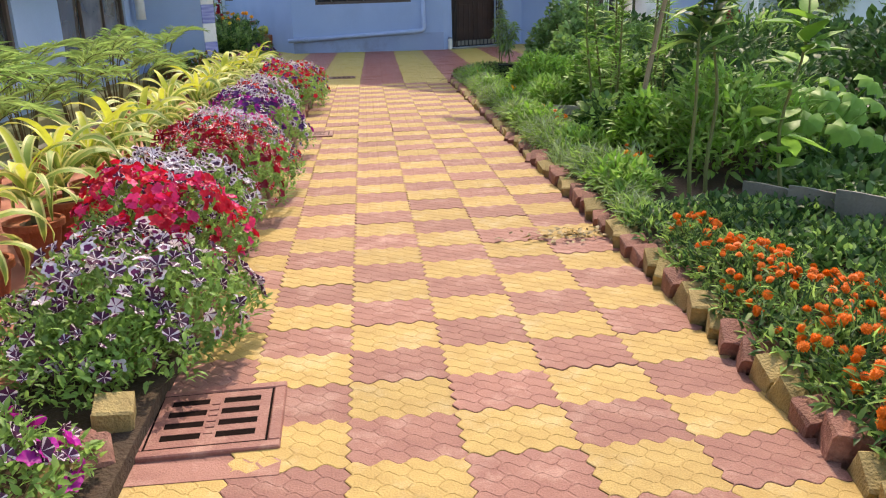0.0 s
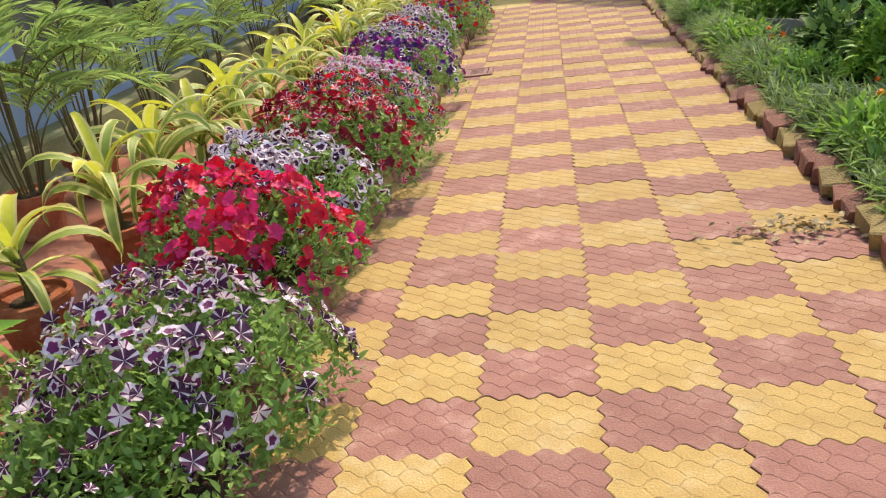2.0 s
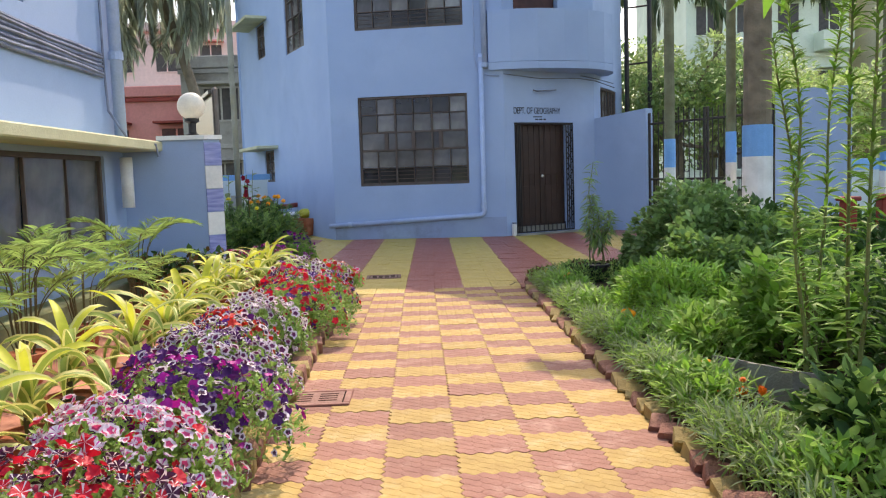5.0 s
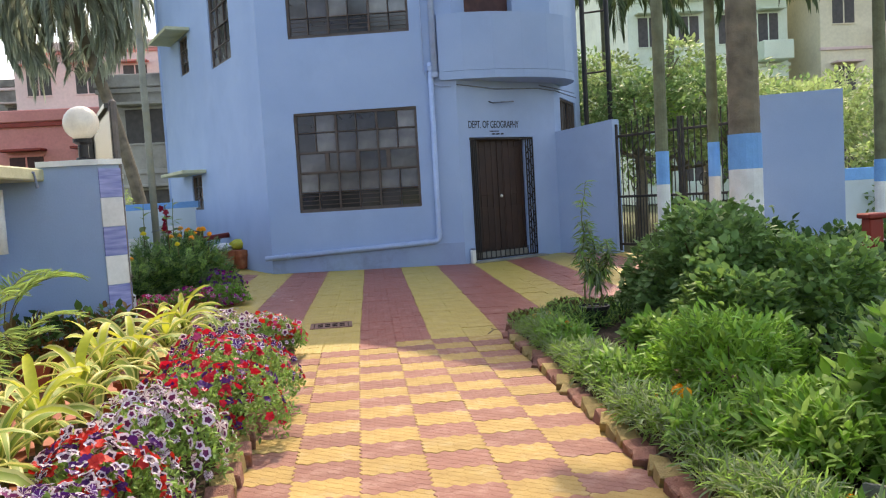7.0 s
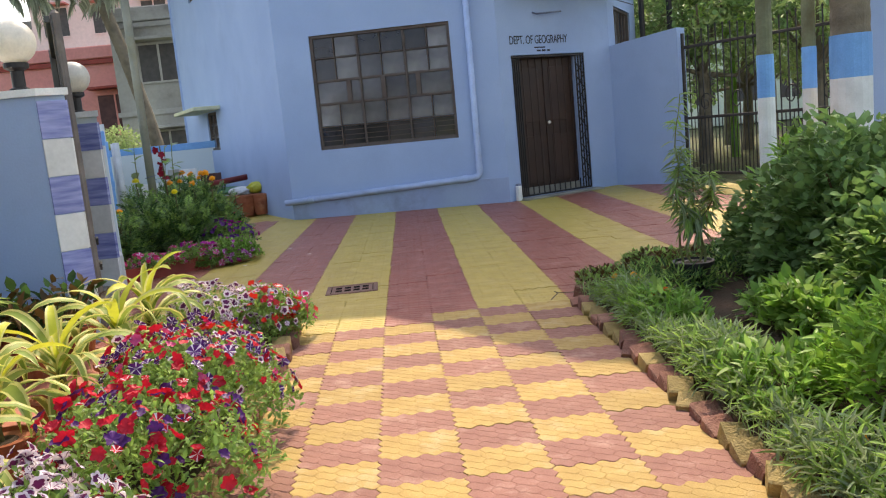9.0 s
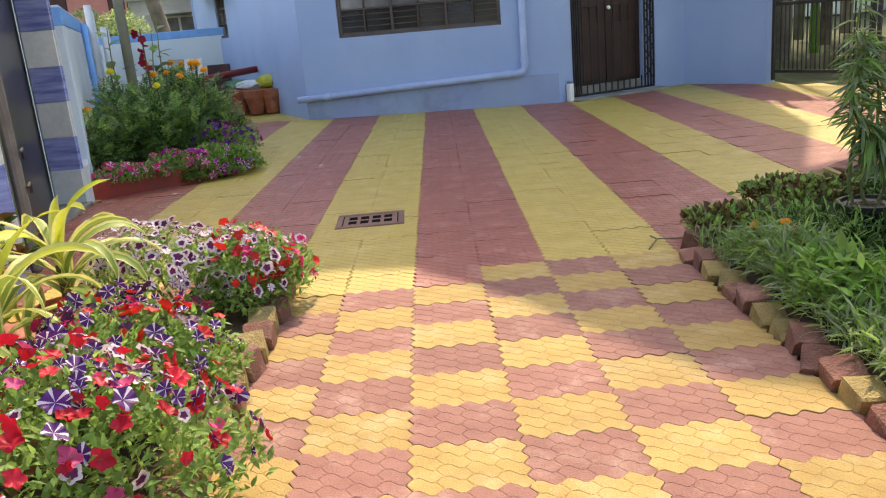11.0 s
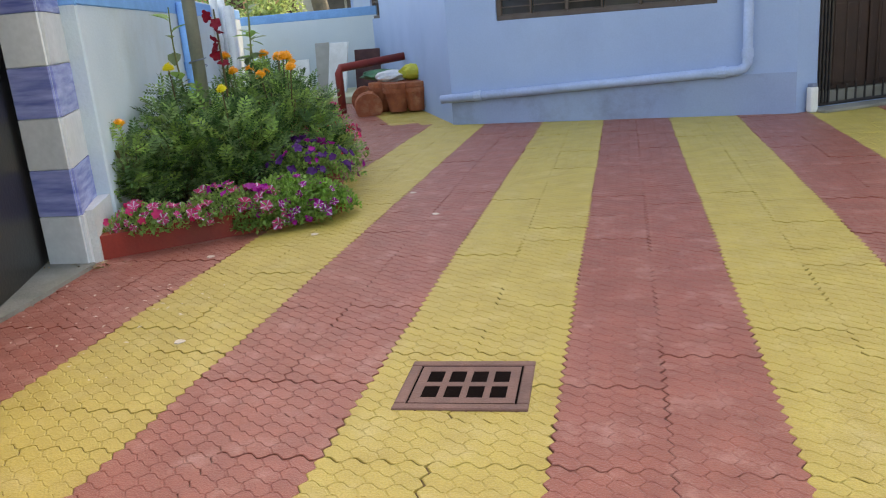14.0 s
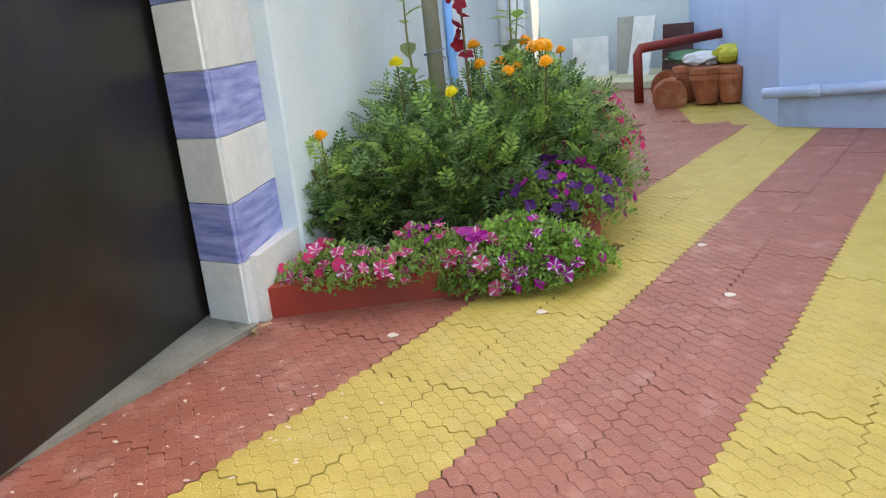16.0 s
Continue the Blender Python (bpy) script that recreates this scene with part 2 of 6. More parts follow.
# ---- mesh helpers ----
class Shape:
    """Vertices and faces of one mesh in the making; every face carries a material slot."""

    def __init__(self):
        self.v, self.f, self.s = [], [], []

    def add(self, verts, faces, slot=0, m=None):
        k = len(self.v)
        self.v += [tuple(m @ Vector(p)) for p in verts] if m is not None else [tuple(p) for p in verts]
        self.f += [tuple(i + k for i in face) for face in faces]
        self.s += [slot] * len(faces)
        return self

    def box(self, cx, cy, cz, sx, sy, sz, bevel=0.008, m=None, slot=0):
        """A box with chamfered edges, by its centre and sizes."""
        b = min(bevel, sx * 0.4, sy * 0.4, sz * 0.4)
        v, idx = [], {}
        for ax in range(3):
            for sg in ((1, 1, 1), (1, 1, -1), (1, -1, 1), (1, -1, -1), (-1, 1, 1), (-1, 1, -1), (-1, -1, 1), (-1, -1, -1)):
                h = [sx / 2, sy / 2, sz / 2]
                p = [(h[i] - (0 if i == ax else b)) * sg[i] for i in range(3)]
                idx[(ax, sg)] = len(v)
                v.append((cx + p[0], cy + p[1], cz + p[2]))
        f = []
        for ax in range(3):
            o = [i for i in range(3) if i != ax]
            for d in (1, -1):
                ring = []
                for a, c in ((1, 1), (-1, 1), (-1, -1), (1, -1)):
                    sg = [0, 0, 0]
                    sg[ax], sg[o[0]], sg[o[1]] = d, a, c
                    ring.append(idx[(ax, tuple(sg))])
                f.append(tuple(ring))
        for ax in range(3):                              # edges along ax
            o = [i for i in range(3) if i != ax]
            for a in (1, -1):
                for c in (1, -1):
                    s1, s2 = [0, 0, 0], [0, 0, 0]
                    s1[ax], s1[o[0]], s1[o[1]] = 1, a, c
                    s2[ax], s2[o[0]], s2[o[1]] = -1, a, c
                    f.append((idx[(o[0], tuple(s1))], idx[(o[0], tuple(s2))], idx[(o[1], tuple(s2))], idx[(o[1], tuple(s1))]))
        for sg in ((1, 1, 1), (1, 1, -1), (1, -1, 1), (1, -1, -1), (-1, 1, 1), (-1, 1, -1), (-1, -1, 1), (-1, -1, -1)):
            f.append((idx[(0, sg)], idx[(1, sg)], idx[(2, sg)]))
        return self.add(v, f, slot, m)

    def prism(self, poly, z0, z1, slot=0, m=None):
        n = len(poly)
        v = [(x, y, z0) for x, y in poly] + [(x, y, z1) for x, y in poly]
        f = [tuple(reversed(range(n))), tuple(range(n, 2 * n))] + [(i, (i + 1) % n, n + (i + 1) % n, n + i) for i in range(n)]
        return self.add(v, f, slot, m)

    def lathe(self, profile, n=20, slot=0, m=None, wobble=0.0):
        v, f = [], []
        for k, (r, z) in enumerate(profile):
            for i in range(n):
                a = 2 * math.pi * i / n
                q = r * (1 + wobble * math.sin(3 * a + k))
                v.append((q * math.cos(a), q * math.sin(a), z))
        for k in range(len(profile) - 1):
            for i in range(n):
                j = (i + 1) % n
                f.append((k * n + i, k * n + j, (k + 1) * n + j, (k + 1) * n + i))
        f.append(tuple(reversed(range(n))))
        f.append(tuple(range((len(profile) - 1) * n, len(profile) * n)))
        return self.add(v, f, slot, m)

    def tube(self, path, radius, n=8, slot=0, taper=1.0):
        pts = [Vector(p) for p in path]
        v, f = [], []
        up = None
        for k, p in enumerate(pts):
            d = (pts[min(k + 1, len(pts) - 1)] - pts[max(k - 1, 0)]).normalized()
            if up is None:
                up = d.orthogonal().normalized()
            up = (up - d * up.dot(d)).normalized()
            side = d.cross(up)
            r = radius * (1 + (taper - 1) * k / max(1, len(pts) - 1))
            v += [p + (up * math.cos(2 * math.pi * i / n) + side * math.sin(2 * math.pi * i / n)) * r for i in range(n)]
        for k in range(len(pts) - 1):
            for i in range(n):
                j = (i + 1) % n
                f.append((k * n + i, k * n + j, (k + 1) * n + j, (k + 1) * n + i))
        f += [tuple(reversed(range(n))), tuple(range((len(pts) - 1) * n, len(pts) * n))]
        return self.add(v, f, slot)

    def mesh(self, name, *materials, smooth=False):
        me = bpy.data.meshes.new(name)
        me.from_pydata(self.v, [], self.f)
        for mat in materials:
            me.materials.append(mat)
        if len(materials) > 1:
            me.polygons.foreach_set("material_index", self.s)
        if smooth:
            me.polygons.foreach_set("use_smooth", [True] * len(me.polygons))
        me.update()
        return me


def part(name, shape, material, parent, label="", smooth=False):
    """One mesh object under a thing or a part."""
    mats = material if isinstance(material, (list, tuple)) else (material,)
    ob = new(name, shape.mesh(name, *mats, smooth=smooth) if isinstance(shape, Shape) else shape)
    ob.parent = parent
    if label:
        ob["label"] = label
    return ob


def thing(name, place, label, category, group="", turn=0.0, kind=""):
    ob = new(name)
    ob.empty_display_size = 0.1
    ob.matrix_world = pose(*place, 0, 0, turn)
    return tagged(ob, label, category, group, kind)


def setting(name, shape, material, label="", smooth=False):
    mats = material if isinstance(material, (list, tuple)) else (material,)
    return tagged(new(name, shape.mesh(name, *mats, smooth=smooth)), label, "", "", "structure")


def frame_on(a, b):
    """Turn of a wall that runs in plan from a to b: local x along it, local y into it, and its length."""
    d = Vector((b[0] - a[0], b[1] - a[1]))
    return Matrix.Translation((a[0], a[1], 0)) @ Matrix.Rotation(math.atan2(d.y, d.x), 4, "Z"), d.length


def wall_with_holes(length, z0, z1, thick, holes):
    """A wall in local x, outer face at y = 0, with rectangular openings (x0, x1, z0, z1) cut right through."""
    xs = sorted({0.0, length, *[h[0] for h in holes], *[h[1] for h in holes]})
    zs = sorted({z0, z1, *[h[2] for h in holes], *[h[3] for h in holes]})
    sh = Shape()
    vid = {}

    def vert(x, y, z):
        key = (round(x, 4), round(y, 4), round(z, 4))
        if key not in vid:
            vid[key] = len(sh.v)
            sh.v.append((x, y, z))
        return vid[key]

    def solid(i, k):
        if i < 0 or k < 0 or i >= len(xs) - 1 or k >= len(zs) - 1:
            return False
        cx, cz = (xs[i] + xs[i + 1]) / 2, (zs[k] + zs[k + 1]) / 2
        return not any(h[0] < cx < h[1] and h[2] < cz < h[3] for h in holes)

    for i in range(len(xs) - 1):
        for k in range(len(zs) - 1):
            if not solid(i, k):
                continue
            x0, x1, a, b = xs[i], xs[i + 1], zs[k], zs[k + 1]
            quads = [((x0, 0, a), (x1, 0, a), (x1, 0, b), (x0, 0, b)), ((x1, thick, a), (x0, thick, a), (x0, thick, b), (x1, thick, b))]
            if not solid(i - 1, k):
                quads.append(((x0, thick, a), (x0, 0, a), (x0, 0, b), (x0, thick, b)))
            if not solid(i + 1, k):
                quads.append(((x1, 0, a), (x1, thick, a), (x1, thick, b), (x1, 0, b)))
            if not solid(i, k - 1):
                quads.append(((x0, 0, a), (x0, thick, a), (x1, thick, a), (x1, 0, a)))
            if not solid(i, k + 1):
                quads.append(((x0, 0, b), (x1, 0, b), (x1, thick, b), (x0, thick, b)))
            for q in quads:
                sh.f.append(tuple(vert(*p) for p in q))
                sh.s.append(0)
    return sh


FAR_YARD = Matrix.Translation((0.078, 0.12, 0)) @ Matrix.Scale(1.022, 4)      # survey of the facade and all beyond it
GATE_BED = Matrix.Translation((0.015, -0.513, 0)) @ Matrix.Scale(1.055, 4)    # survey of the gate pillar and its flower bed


def standing():
    return {ob.name for ob in bpy.data.objects}


def settle(before, m):
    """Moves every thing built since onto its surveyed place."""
    for ob in [o for o in bpy.data.objects if o.parent is None and o.name not in before]:
        ob.matrix_basis = m @ ob.matrix_basis


def far(x, y):
    return (FAR_YARD @ Vector((x, y, 0)))[:2]


def bed(x, y):
    return (GATE_BED @ Vector((x, y, 0)))[:2]


# ---- ground, path bed, platform ----
ground = setting("ground", Shape().add([(-600, -600, -0.05), (600, -600, -0.05), (600, 600, -0.05), (-600, 600, -0.05)], [(0, 1, 2, 3)]), GRASS_GROUND, "bare and grassy garden soil")
PAVE_POLY = [(-1.08, -6), (1.15, -6), (1.15, 11.75), (2.5, 13.2), (4.3, 14.8), far(5.6, 15.4), far(4.35, 18.2), far(3.5, 19.3), far(3.0, 19.6), far(-1.0, 19.3), far(-1.75, 19.2), far(-2.6, 21.2), far(-4.4, 23.4), far(-5.3, 23.4), bed(-2.95, 15.1), bed(-2.62, 14.0), (-2.15, 12.2), (-2.1, 12.02), (-1.08, 12.0)]
pavement = setting("pavement", Shape().prism(PAVE_POLY, -0.25, -0.010), JOINT, "path of red and yellow interlocking pavers")
platform = setting("floor", Shape().prism([(-2.62, -6), (-1.06, -6), (-1.06, 11.9), (-2.62, 11.9)], -0.2, -0.004), RED_FLOOR, "worn red oxide floor strip under flower pots")
left_soil = setting("flower_bed_soil", Shape().prism([(-1.055, -6), (-0.62, -6), (-0.62, 11.85), (-1.055, 11.85)], -0.2, 0.05), SOIL, "dark soil of the petunia bed")
right_soil = setting("garden_bed_soil", Shape().prism([(1.24, -6), (9, -6), (9, 13), (5.2, 14.6), (2.6, 12.98), (1.24, 11.7)], -0.2, 0.06), SOIL, "dark soil of the garden bed")

built = standing()
# ---- main building: facade, angled door wall, slanting left wing ----
FA, FB, FC, FD = (-1.56, 18.60), (1.62, 18.06), (3.47, 19.03), (-4.75, 25.8)
ROOF = BUILDING_HEIGHT
main_building = thing("building", (0, 0, 0), "blue painted two-storey college building with steel windows", "building")


def wall_part(name, a, b, z0, z1, thick, holes, material, parent, label=""):
    m, length = frame_on(a, b)
    ob = part(name, wall_with_holes(length, z0, z1, thick, holes), material, parent, label)
    ob.matrix_basis = m
    return ob, m, length


fw, fm, flen = wall_part("wall", FA, FB, 0, ROOF, 0.25, [(0.52, 2.56, 0.99, 2.63), (0.52, 2.52, 3.84, 5.5)], BLUE_WALL, main_building)
dw, dm, dlen = wall_part("wall", FB, FC, 0, ROOF, 0.25, [(0.21, 1.57, 0.03, 2.07), (0.25, 1.25, 3.2, 5.25)], BLUE_WALL, main_building)
lw, lm, llen = wall_part("wall", FD, FA, 0, ROOF, 0.25, [(llen_a, llen_b, z0, z1) for llen_a, llen_b, z0, z1 in ((2.55, 3.45, 1.13, 1.88), (2.3, 3.1, 4.1, 4.9), (4.95, 6.35, 3.85, 5.3))], BLUE_WALL, main_building)
rw, rm, rlen = wall_part("wall", FC, (4.55, 21.2), 0, ROOF, 0.25, [(0.5, 1.9, 1.95, 2.8)], BLUE_WALL, main_building)
wall_part("wall", (4.55, 21.2), (4.0, 28.0), 0, ROOF, 0.25, [], BLUE_WALL, main_building)
wall_part("wall", (4.0, 28.0), FD, 0, ROOF, 0.25, [], BLUE_WALL, main_building)
part("roof", Shape().prism([FA, FB, FC, (4.55, 21.2), (4.0, 28.0), FD], ROOF - 0.02, ROOF + 0.12), CEMENT, main_building)
part("floor_slab", Shape().prism([(FA[0] + 0.2, 19), (1.6, 18.5), (3.2, 19.4), (4.0, 22.4), (3.7, 27.6), (-4.2, 25.7)], 2.95, 3.12), CEMENT, main_building)
# curved balcony over the door
balc = [(1.36, 18.02), (1.75, 17.93), (2.25, 17.92), (2.75, 18.02), (3.2, 18.2), (3.55, 18.45), (3.78, 18.75), (3.86, 19.1), (3.84, 19.5)]
inner = [(x - 0.09 * (0.2 + i / 9), y + 0.10) for i, (x, y) in enumerate(balc)]
part("balcony_slab", Shape().prism(balc + [(3.6, 19.6), (1.7, 18.3)], 3.0, 3.13), BLUE_WALL, main_building)
part("balcony_parapet", Shape().prism(balc + inner[::-1], 3.135, 4.05), BLUE_WALL, main_building)
# added overhang, out of view, outlined to cast the shade across the yard
part("balcony_roof", Shape().prism([(1.28, 18.05), (1.56, 17.72), (1.9, 17.15), (2.25, 16.65), (2.9, 16.4), (3.6, 16.6), (4.15, 17.2), (4.3, 18.2), (4.2, 19.6), (1.7, 18.3)], ROOF - 0.15, ROOF + 0.1), BLUE_WALL, main_building)
bd = part("balcony_door", Shape().box(0.75, 0.12, 4.2, 0.96, 0.05, 2.0, 0.01), DARK_WINDOW, main_building)
bd.matrix_basis = dm


def steel_window(name, m, x0, x1, z0, z1, cols, rows, sash_row, parent, seed=0, dim=False):
    """A steel window in a wall's opening: outer frame, mullions, transoms, and one pane to each light."""
    rnd = random.Random(seed)
    win = part(name, Shape().box((x0 + x1) / 2, 0.05, z1 - 0.022, x1 - x0, 0.05, 0.045, 0.006).box((x0 + x1) / 2, 0.05, z0 + 0.022, x1 - x0, 0.05, 0.045, 0.006)
               .box(x0 + 0.022, 0.05, (z0 + z1) / 2, 0.045, 0.05, z1 - z0 - 0.09, 0.006).box(x1 - 0.022, 0.05, (z0 + z1) / 2, 0.045, 0.05, z1 - z0 - 0.09, 0.006), WINDOW_STEEL, parent)
    win.matrix_basis = m
    dz = (z1 - z0) / rows
    for r in range(1, rows):
        part("glazing_bar", Shape().box((x0 + x1) / 2, 0.055, z0 + r * dz, x1 - x0 - 0.09, 0.03, 0.02 if r not in (sash_row, sash_row + 1) else 0.035, 0.004), WINDOW_STEEL, win)
    for r in range(rows):
        n = cols - (2 if r == sash_row else 0)
        for c in range(1, n):
            part("glazing_bar", Shape().box(x0 + (x1 - x0) * c / n, 0.05, z0 + (r + 0.5) * dz, 0.018 if r != sash_row else 0.07, 0.035, dz - 0.03, 0.004), WINDOW_STEEL, win)
    if sash_row >= 0:
        for c in range(1, 3):
            part("mullion", Shape().box(x0 + (x1 - x0) * c / 3 + 0.012, 0.04, (z0 + z1) / 2, 0.032, 0.03, z1 - z0 - 0.1, 0.004), WINDOW_STEEL, win)
    for r in range(rows):
        n = cols - (2 if r == sash_row else 0)
        for c in range(n):
            w = (x1 - x0) / n
            pane = part("pane", Shape().box(0, 0, 0, w - 0.03, 0.006, dz - 0.03, 0.001), GLASS_DARK if dim or (cols == 6 and (r == 0 or rnd.random() < 0.18)) else GLASS_PANE, win)
            if cols == 6 and r == 0:
                for q in range(4):
                    part("louvre", Shape().box(x0 + (c + 0.5) * w, 0.06, z0 + dz * (q + 0.7) / 4.6, w - 0.03, 0.008, 0.012, 0.002), WINDOW_STEEL, win)
            pane.matrix_basis = pose(x0 + (c + 0.5) * w, 0.068, z0 + (r + 0.5) * dz, rnd.uniform(-1.5, 1.5), 0, rnd.uniform(-1.5, 1.5))
    return win


steel_window("window", fm, 0.52, 2.56, 0.99, 2.63, 6, 5, 2, main_building, 1)
steel_window("window", fm, 0.52, 2.52, 3.84, 5.5, 6, 5, 2, main_building, 2)
steel_window("window", lm, 2.55, 3.45, 1.13, 1.88, 2, 3, -1, main_building, 3)
steel_window("window", lm, 2.3, 3.1, 4.1, 4.9, 2, 3, -1, main_building, 4)
steel_window("window", lm, 4.95, 6.35, 3.85, 5.3, 3, 4, -1, main_building, 5)
steel_window("window", rm, 0.5, 1.9, 1.95, 2.8, 5, 1, -1, main_building, 6)
for z, x0, x1 in ((1.93, 1.7, 3.9), (4.95, 1.5, 3.4)):
    sh = part("window_shade", Shape().box((x0 + x1) / 2, -0.25, z, x1 - x0, 0.5, 0.07, 0.01), CREAM, main_building, "cream concrete sunshade")
    sh.matrix_basis = lm
sl = part("plinth", Shape().prism([(0.0, 0.0), (flen, 0.0), (flen, 0.36), (2.8, 0.36), (0.0, 0.235)], 0.0, 0.016, m=Matrix.Rotation(radians(90), 4, "X")), PLINTH_GREY, main_building, "grey-blue plinth below the drain pipe")
sl.matrix_basis = fm

# door with folded-back collapsible grille
door = thing("door_1", (0, 0, 0), "dark brown double door behind a black collapsible grille", "", kind="structure")
door.matrix_world = dm
for k in (0, 1):
    leaf = part("door_leaf", Shape().box(0.582 + 0.57 * k, 0.16, 1.10, 0.565, 0.045, 1.9, 0.006), DOOR_WOOD, door)
    for z, h in ((0.5, 0.7), (1.45, 0.8)):
        part("panel", Shape().box(0.582 + 0.57 * k, 0.134, z + 0.05, 0.38, 0.014, h, 0.01), DOOR_WOOD, leaf)
part("knob", Shape().lathe([(0.0, 0), (0.02, 0.004), (0.028, 0.02), (0.02, 0.036), (0.0, 0.04)], 12, m=pose(0.9, 0.125, 1.08, 90)), WHITE, door, "white door knob")
grille = part("collapsible_gate", Shape().box(0.89, 0.03, 2.045, 1.36, 0.05, 0.03).box(0.89, 0.03, 0.045, 1.36, 0.05, 0.025), BLACK_IRON, door, "black collapsible iron gate folded open")
for side in (0, 1):
    for k in range(4):
        x = 0.235 + k * 0.035 if side == 0 else 1.545 - k * 0.05
        part("bar", Shape().box(x, 0.0, 1.04, 0.016, 0.022, 1.97, 0.003), BLACK_IRON, grille)
    lat = Shape()
    for k in range(9):
        z = 0.25 + k * 0.2
        x0, x1 = (0.235, 0.34) if side == 0 else (1.395, 1.545)
        lat.tube([(x0, 0.012, z - 0.09), (x1, 0.012, z + 0.09)], 0.008, 6)
        lat.tube([(x0, 0.016, z + 0.09), (x1, 0.016, z - 0.09)], 0.008, 6)
    part("lattice", lat, BLACK_IRON, grille)
for k in range(11):
    part("short_bar", Shape().box(0.36 + k * 0.1, 0.03, 0.12, 0.016, 0.016, 0.16, 0.003), BLACK_IRON, grille)
part("threshold", Shape().box(0.89, 0.05, 0.012, 1.5, 0.5, 0.03, 0.006), CEMENT, door)
part("sill", Shape().box(0.868, 0.15, 0.085, 1.135, 0.1, 0.12, 0.008), CEMENT, door, "pale door sill")
for x0, x1 in ((0.2, 0.297), (1.44, 1.58)):
    part("jamb", Shape().box((x0 + x1) / 2, 0.15, 1.04, x1 - x0, 0.12, 2.06, 0.006), BLUE_WALL, door, "blue plastered door jamb")
for k in range(9):
    part("batten", Shape().box(0.36 + k * 0.127, 0.128, 1.1, 0.02, 0.014, 1.84, 0.004), DOOR_WOOD, door)
post = thing("marker_stub", (0, 0, 0), "short white painted stub beside the door", "stub")
post.matrix_world = dm @ pose(0.12, -0.06, 0)
part("stub", Shape().box(0, 0, 0.11, 0.075, 0.075, 0.22, 0.01), WHITE, post)
part("cap", Shape().box(0, 0, 0.235, 0.06, 0.06, 0.03, 0.006), CABLE, post)

# painted sign over the door
sign = thing("door_sign", (0, 0, 0), "black painted words on the wall above the door", "sign")
sign.matrix_world = dm
txt = bpy.data.curves.new("lettering", "FONT")
txt.body = "DEPT. OF GEOGRAPHY"
txt.size = 0.17
txt.extrude = 0.002
txt.space_character = 0.98
txt.materials.append(INK)
lettering = new("lettering", txt)
lettering.parent = sign
lettering.matrix_basis = pose(0.2, -0.004, 2.225, 90) @ Matrix.Diagonal((0.615, 1.0, 1, 1))
for k, (x, w) in enumerate(((0.74, 0.2), (0.72, 0.07), (0.81, 0.07), (0.9, 0.06))):
    part("small_line", Shape().box(x, -0.002, 2.17 if k == 0 else 2.125, w, 0.004, 0.018 if k == 0 else 0.025, 0.001), INK, sign)

# pipes on the facade
def pipe_thing(name, label, runs, r, material, m=None, category="pipe", clamps=()):
    ob = thing(name, (0, 0, 0), label, category)
    if m is not None:
        ob.matrix_world = m
    for path in runs:
        part("pipe_run", Shape().tube(path, r, 12), material, ob, smooth=True)
    for p, d in clamps:
        part("collar", Shape().tube([Vector(p) - Vector(d) * 0.04, Vector(p) + Vector(d) * 0.04], r * 1.22, 12), material, ob)
    return ob


pipe_thing("drain_pipe", "blue painted drain pipe running along the wall foot", [[(2.83, -0.05, 3.3), (2.82, -0.05, 0.46), (2.79, -0.05, 0.42), (2.74, -0.05, 0.40), (-0.1, -0.05, 0.265)]], 0.043, PIPE_BLUE, fm,
           clamps=(((2.82, -0.05, 0.55), (0, 0, 1)), ((2.6, -0.05, 0.393), (1, 0, 0.05)), ((0.3, -0.05, 0.285), (1, 0, 0.05)), ((2.83, -0.05, 3.2), (0, 0, 1))))
pipe_thing("down_pipe", "blue painted vertical rainwater pipe on the facade", [[(2.9, -0.06, 3.05), (2.88, -0.06, ROOF)]], 0.05, PIPE_BLUE, fm, clamps=(((2.9, -0.06, 3.1), (0, 0, 1)), ((2.89, -0.06, 4.5), (0, 0, 1))))
pipe_thing("thin_conduit", "thin blue conduit beside the rainwater pipe", [[(2.7, -0.02, ROOF), (2.72, -0.02, 3.2), (2.78, -0.02, 3.0), (2.95, -0.02, 2.92), (3.15, -0.02, 2.9)]], 0.012, PIPE_BLUE, fm)
pipe_thing("wall_cable", "thin grey cable under the balcony", [[(0.0, -0.02, 2.93), (0.8, -0.02, 2.87), (1.7, -0.02, 2.9), (2.05, -0.1, 2.85), (2.3, -0.35, 2.7)], [(1.75, -0.02, 2.95), (2.1, -0.05, 2.9), (2.4, -0.2, 2.8)]], 0.009, CABLE, dm)
pipe_thing("lamp_bracket", "small iron lamp bracket over the sign", [[(0.65, -0.01, 2.66), (0.65, -0.1, 2.63), (1.1, -0.1, 2.66)]], 0.012, CABLE, dm, "bracket")

# side wall right of the door, and the iron gate beyond it
SA, SB = (3.44, 19.06), (4.22, 18.15)
sm, slen = frame_on(SA, SB)
side = setting("wall_side", Shape().add([(0, 0, 0), (slen, 0, 0), (slen, 0, 2.25), (0, 0, 2.14), (0, 0.22, 0), (slen, 0.22, 0), (slen, 0.22, 2.25), (0, 0.22, 2.14)],
               [(0, 1, 2, 3), (5, 4, 7, 6), (1, 5, 6, 2), (4, 0, 3, 7), (3, 2, 6, 7), (4, 5, 1, 0)]), BLUE_WALL, "blue plastered garden wall")
side.matrix_world = sm
GA, GB = (4.24, 18.08), (5.55, 15.75)
gm, glen = frame_on(GA, GB)
gate = thing("iron_gate", (0, 0, 0), "black wrought iron double gate between blue walls", "gate")
